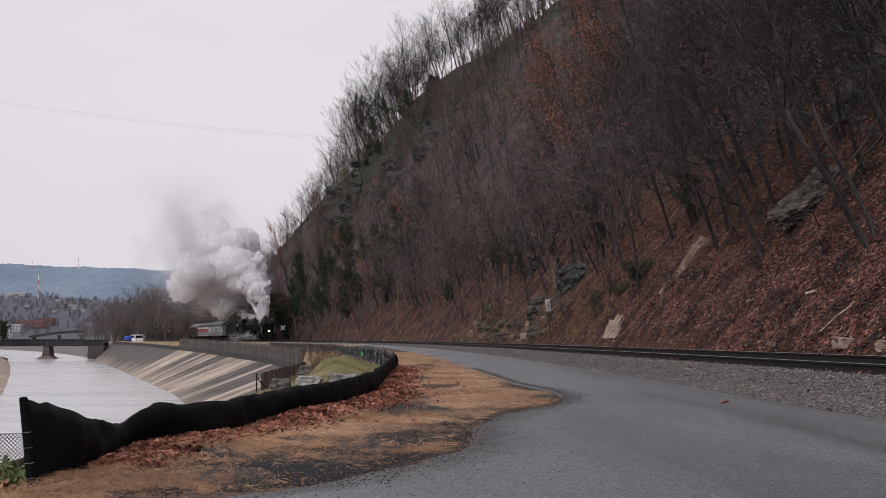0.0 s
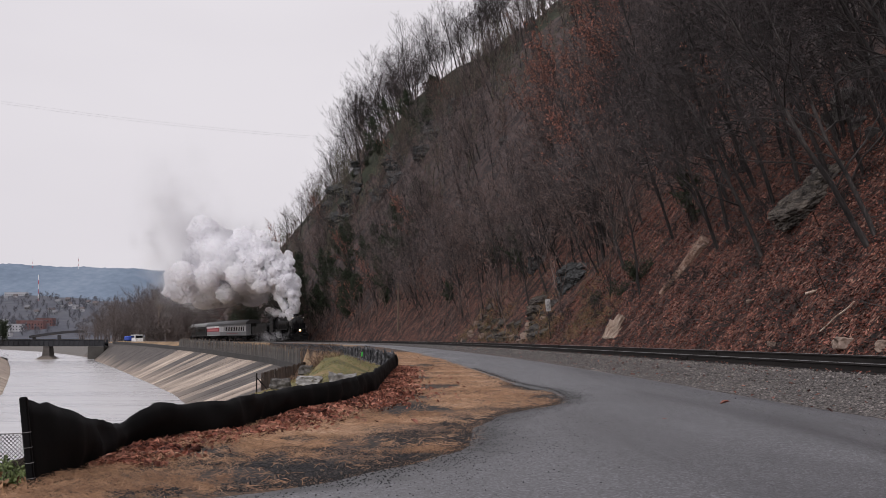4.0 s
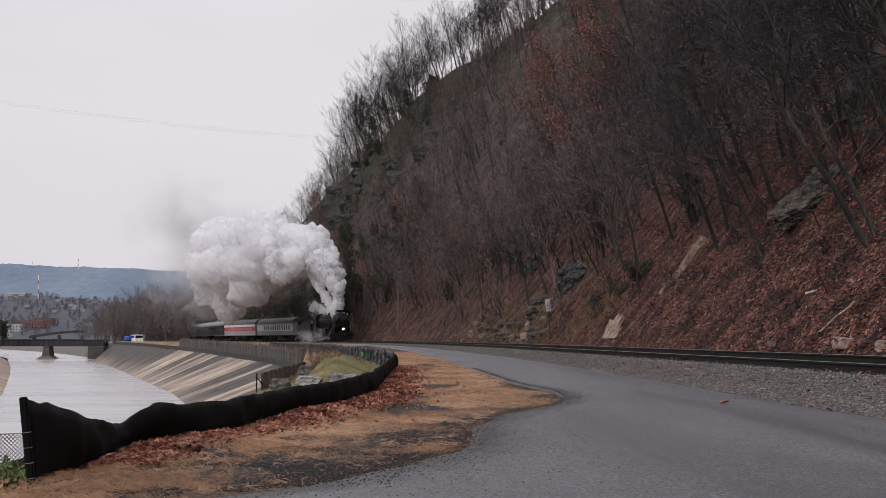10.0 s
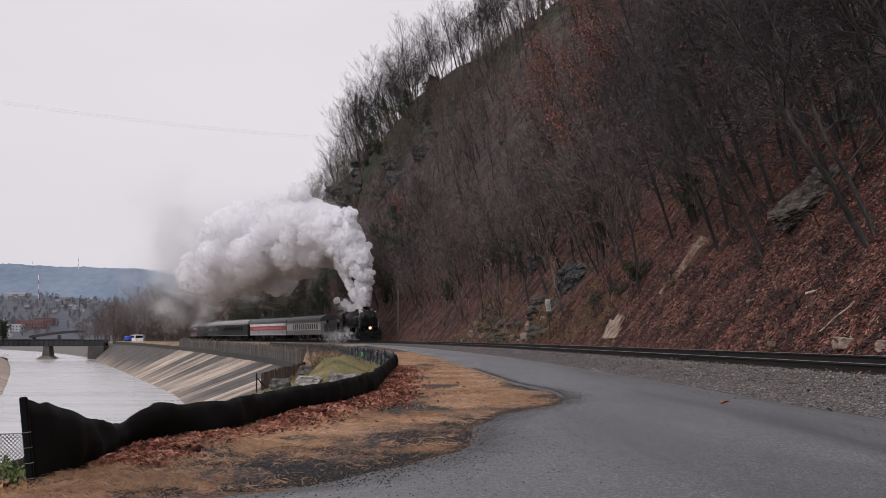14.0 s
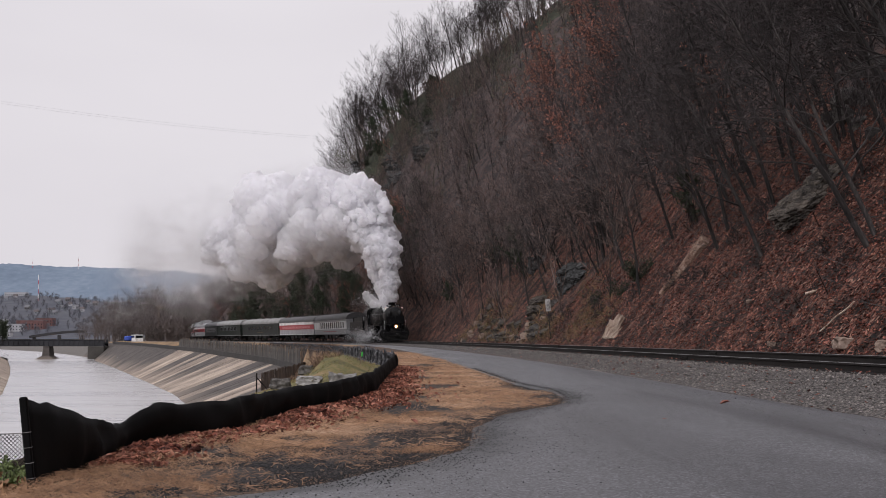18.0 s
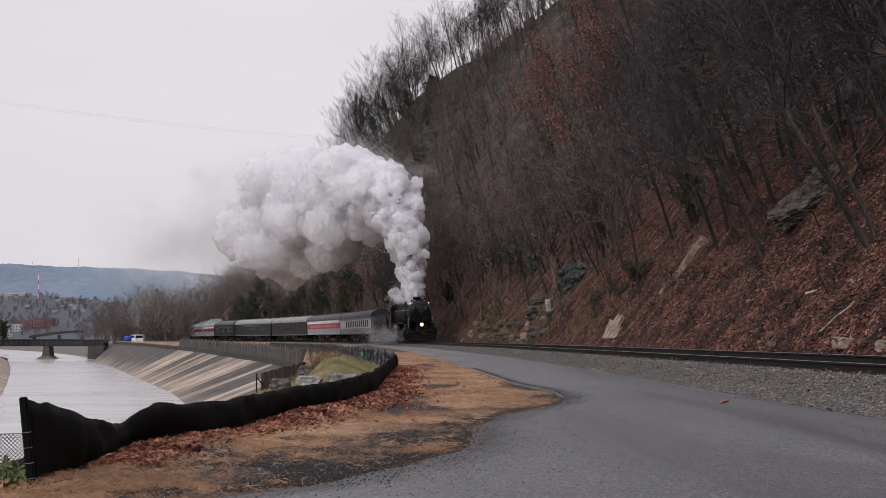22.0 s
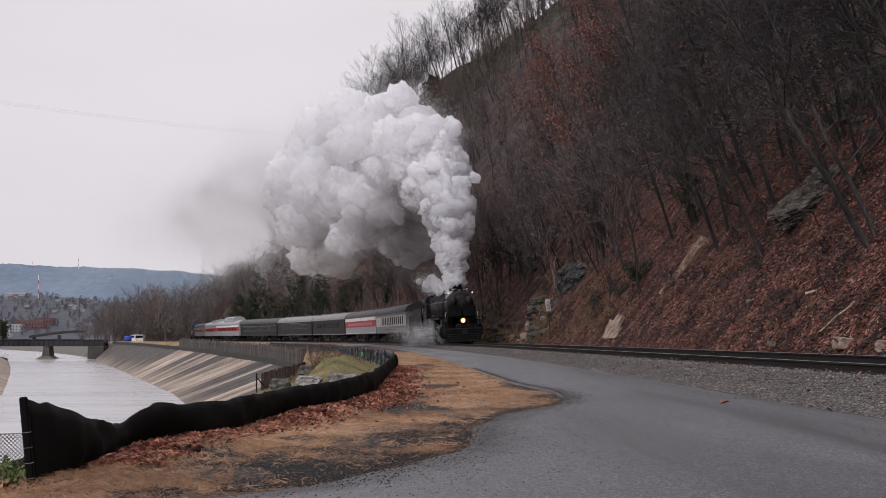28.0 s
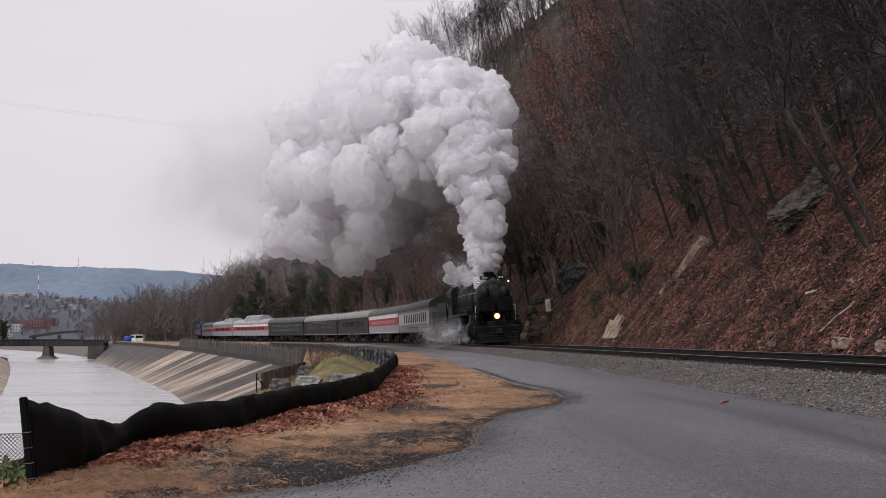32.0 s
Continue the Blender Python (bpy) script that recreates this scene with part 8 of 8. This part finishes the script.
def build_smoke():
    plume = tagged(new("smoke_plume"), "billowing white plume of steam and smoke trailing from the locomotive", "smoke")
    keyed = []
    small = [cloud_part("puff", plume, s, 4, 1.3, 600, 0.14, 0.022) for s in range(1, 7)]
    medium = [cloud_part("billow", plume, s, 5, 1.1, 4500, 0.24, 0.012) for s in range(11, 16)]
    core = [cloud_part("core_cloud", plume, s, 5, 0.85, 15000, 0.34, 0.0075) for s in range(31, 34)]
    aged = [cloud_part("old_billow", plume, s, 5, 1.05, 24000, 0.62, 0.0072, 0.88) for s in range(41, 44)]
    soft = [mist_part("soft_billow", plume, s, 19000, 0.0065, 7) for s in range(51, 54)]
    haze = [mist_part("haze", plume, s, 13000, 0.0042, 14) for s in range(61, 64)]
    wisps = [mist_part("wisp", plume, s, 26000, 0.0055, 4, (1.3, 1.3, 0.7)) for s in range(71, 74)]
    g = random.Random(5)

    def spread(kind, n):
        out = list(kind)
        while len(out) < n:
            out.append(share(kind[len(out) % len(kind)], plume))
        return out

    def turn(k, t):
        return Euler((0.3 * math.sin(k), 0.25 * math.sin(2.1 * k), 0.12 * t * math.sin(k * 1.7) + k))

    # puffs leave the chimney, swell outwards and sink into the cloud
    life = 4.6
    for k, ob in enumerate(spread(small, 160)):
        phase = life * (k + g.random() * 0.5) / 160
        size = g.uniform(0.40, 0.85)
        d = Vector((g.gauss(0, 1), g.gauss(0, 1), g.gauss(0, 0.6))).normalized()
        rad = g.uniform(0.45, 1.0)
        rows = []
        for i in range(65):
            t = 0.5 * i
            a = (t + phase) % life
            if a > life - 0.9:
                f = (a - (life - 0.9)) / 0.9
                p = plume_at(t, 3.7)[0].lerp(stack_at(t) - Vector((0, 0, 1.6)), f)
            else:
                c, r = plume_at(t, a)
                p = c + d * (rad * max(0.0, r - size * 0.55))
            rows.append((t, p, turn(k, t)))
        keyed.append((ob, rows, size))

    def rolling(pieces, a0, a1, sizes, reach, back, sink=0.0):
        """Pieces that age with the smoke on its outside, then fold back through its heart."""
        cycle = a1 - a0 + back
        for k, ob in enumerate(pieces):
            phase = cycle * ((k * 0.381966 + g.random() * 0.05) % 1.0)
            size = g.uniform(*sizes)
            d = Vector((g.gauss(0, 1), g.gauss(0, 1), g.gauss(-sink, 0.9))).normalized()
            rad = g.uniform(*reach)
            rows = []
            for i in range(49):
                t = 32.0 * i / 48
                q = (t + phase) % cycle
                a = a0 + q if q < a1 - a0 else a1 - (q - a1 + a0) / back * (a1 - a0)
                w = min(1.0, q / 1.8) if q < a1 - a0 - 1.5 else max(0.0, 1 - (q - a1 + a0 + 1.5) / 1.5)
                c, r = plume_at(t, a)
                reach_now = d * (rad * w * max(0.0, r - size * 0.5))
                low = table(t - a, [(2, 0.15), (8, 0.4), (18, 1.0)])
                if sink > 0.5 and reach_now.z < 0:
                    reach_now.z *= 0.35 + 0.65 * low
                p = c + reach_now - Vector((0, 0, sink * w * 0.35 * r * low))
                rows.append((t, p, turn(k, t)))
            keyed.append((ob, rows, size))

    rolling(spread(medium, 105), 1.3, 6.6, (1.1, 2.3), (0.5, 1.0), 2.0)
    rolling(spread(aged, 76), 4.2, 10.5, (2.4, 4.4), (0.35, 1.0), 2.2, 0.1)
    rolling(spread([share(o, plume) for o in aged], 64), 2.8, 10.0, (1.7, 3.3), (0.5, 1.05), 2.2, 1.1)
    rolling(spread(soft, 66), 5.0, 16.0, (3.0, 5.2), (0.5, 1.1), 2.5, 0.1)
    rolling(spread(wisps, 40), 3.0, 13.0, (2.2, 3.8), (0.65, 1.15), 2.5, 0.4)
    rolling(spread(haze, 52), 7.5, 19.0, (4.5, 7.5), (0.4, 1.2), 3.0)
    for k, ob in enumerate(spread(core, 22)):
        a = 1.8 + 7.0 * (k / 21) ** 1.2
        d = Vector((g.gauss(0, 1), g.gauss(0, 1), g.gauss(0, 1))).normalized()
        rows = []
        for i in range(17):
            t = 2.0 * i
            c, r = plume_at(t, a)
            rows.append((t, c + d * 0.3 * r, turn(k, t)))
        keyed.append((ob, rows, 0.56 * plume_at(16.0, a)[1]))
    return keyed


def build_steam():
    """White steam that clings to the locomotive: cylinder drains and the blow from the dome."""
    steam = tagged(new("cylinder_steam"), "thin white steam drifting from the locomotive's cylinders", "steam")
    jet = tagged(new("safety_steam"), "plume of white steam streaming back from the dome", "steam")
    g = random.Random(77)
    keyed = []
    clouds = [mist_part("wisp", steam, 160 + k, 16000, 0.0062, 5, (0.9, 1.4, 0.9)) for k in range(3)]
    lumps = [cloud_part("puff", jet, 70 + k, 4, 1.2, 1500, 0.3, 0.018) for k in range(3)]
    wisps = [mist_part("wisp", jet, 180 + k, 16000, 0.0062, 5, (1.0, 1.5, 0.9)) for k in range(2)]
    for k in range(16):
        ob = clouds[k] if k < 3 else share(clouds[k % 3], steam)
        back = g.uniform(-9.0, 4.6)
        side, up = g.uniform(1.2, 2.2) + (0.5 if back < -3 else 0.0), g.uniform(-0.1, 1.1)
        size = g.uniform(0.8, 1.4) * (1.3 if back < -3 else 0.8)
        rows = []
        for i in range(65):
            t = 0.5 * i
            q = (t * 0.5 + k * 0.37) % 1.0
            m = rail_pose(lamp_s(t) + 7.6, 4.0)
            rows.append((t, m @ Vector((side + 0.5 * math.sin(6.28 * q), back - 1.2 * math.sin(6.28 * q + k), up + 0.35 + 0.3 * math.sin(12.56 * q))), Euler((0, 0, 0.4 * t + k))))
        keyed.append((ob, rows, size))
    for k in range(36):
        if k < 18:
            ob = lumps[k] if k < 3 else share(lumps[k % 3], jet)
        else:
            ob = wisps[k - 18] if k < 20 else share(wisps[k % 2], jet)
        rows = []
        life = 2.6
        phase = life * k / 18
        size = g.uniform(0.25, 0.55) if k < 18 else g.uniform(1.0, 1.7)
        d = Vector((g.gauss(0, 1), g.gauss(0, 1), g.gauss(0, 1))).normalized()
        for i in range(97):
            t = i / 3.0
            a = (t + phase) % life
            m = rail_pose(lamp_s(t) + 7.6, 4.0)
            if a > life - 0.5:
                f = (a - life + 0.5) / 0.5
                p = m @ Vector((0, -0.6 - 9.0 * (1 - f) * 0.6, 3.0 + 1.2 * (1 - f)))
            else:
                p = m @ (Vector((0.35 * a, -0.6 - 5.6 * a, 4.3 + 0.75 * a)) + d * 0.35 * a)
            rows.append((t, p, Euler((k, 0, 0.3 * t))))
        keyed.append((ob, rows, size))
    return keyed


SMOKE = build_smoke() + build_steam()


# ---- what moves ----
def motions():
    for ob, lag, half in TRAIN:
        walk(ob, [(float(k), rail_pose(lamp_s(k) + lag, half)) for k in range(33)])
    steps = 232
    for ob, at, r, spins in WHEELS:
        rows = []
        for i in range(steps + 1):
            t = 32.0 * i / steps
            a = -(lamp_s(0) - lamp_s(t)) / r
            if spins:
                rows.append((t, Matrix.Translation(at) @ Matrix.Rotation(a, 4, "X")))
            else:
                rows.append((t, Matrix.Translation(at + Vector((0, 0.3 * math.sin(a), -0.3 * math.cos(a))))))
        walk(ob, rows)
    for ob, rows, size in SMOKE:
        ob.scale = (size, size, size)
        walk(ob, [(t, Matrix.LocRotScale(p, e, None)) for t, p, e in rows])


motions()
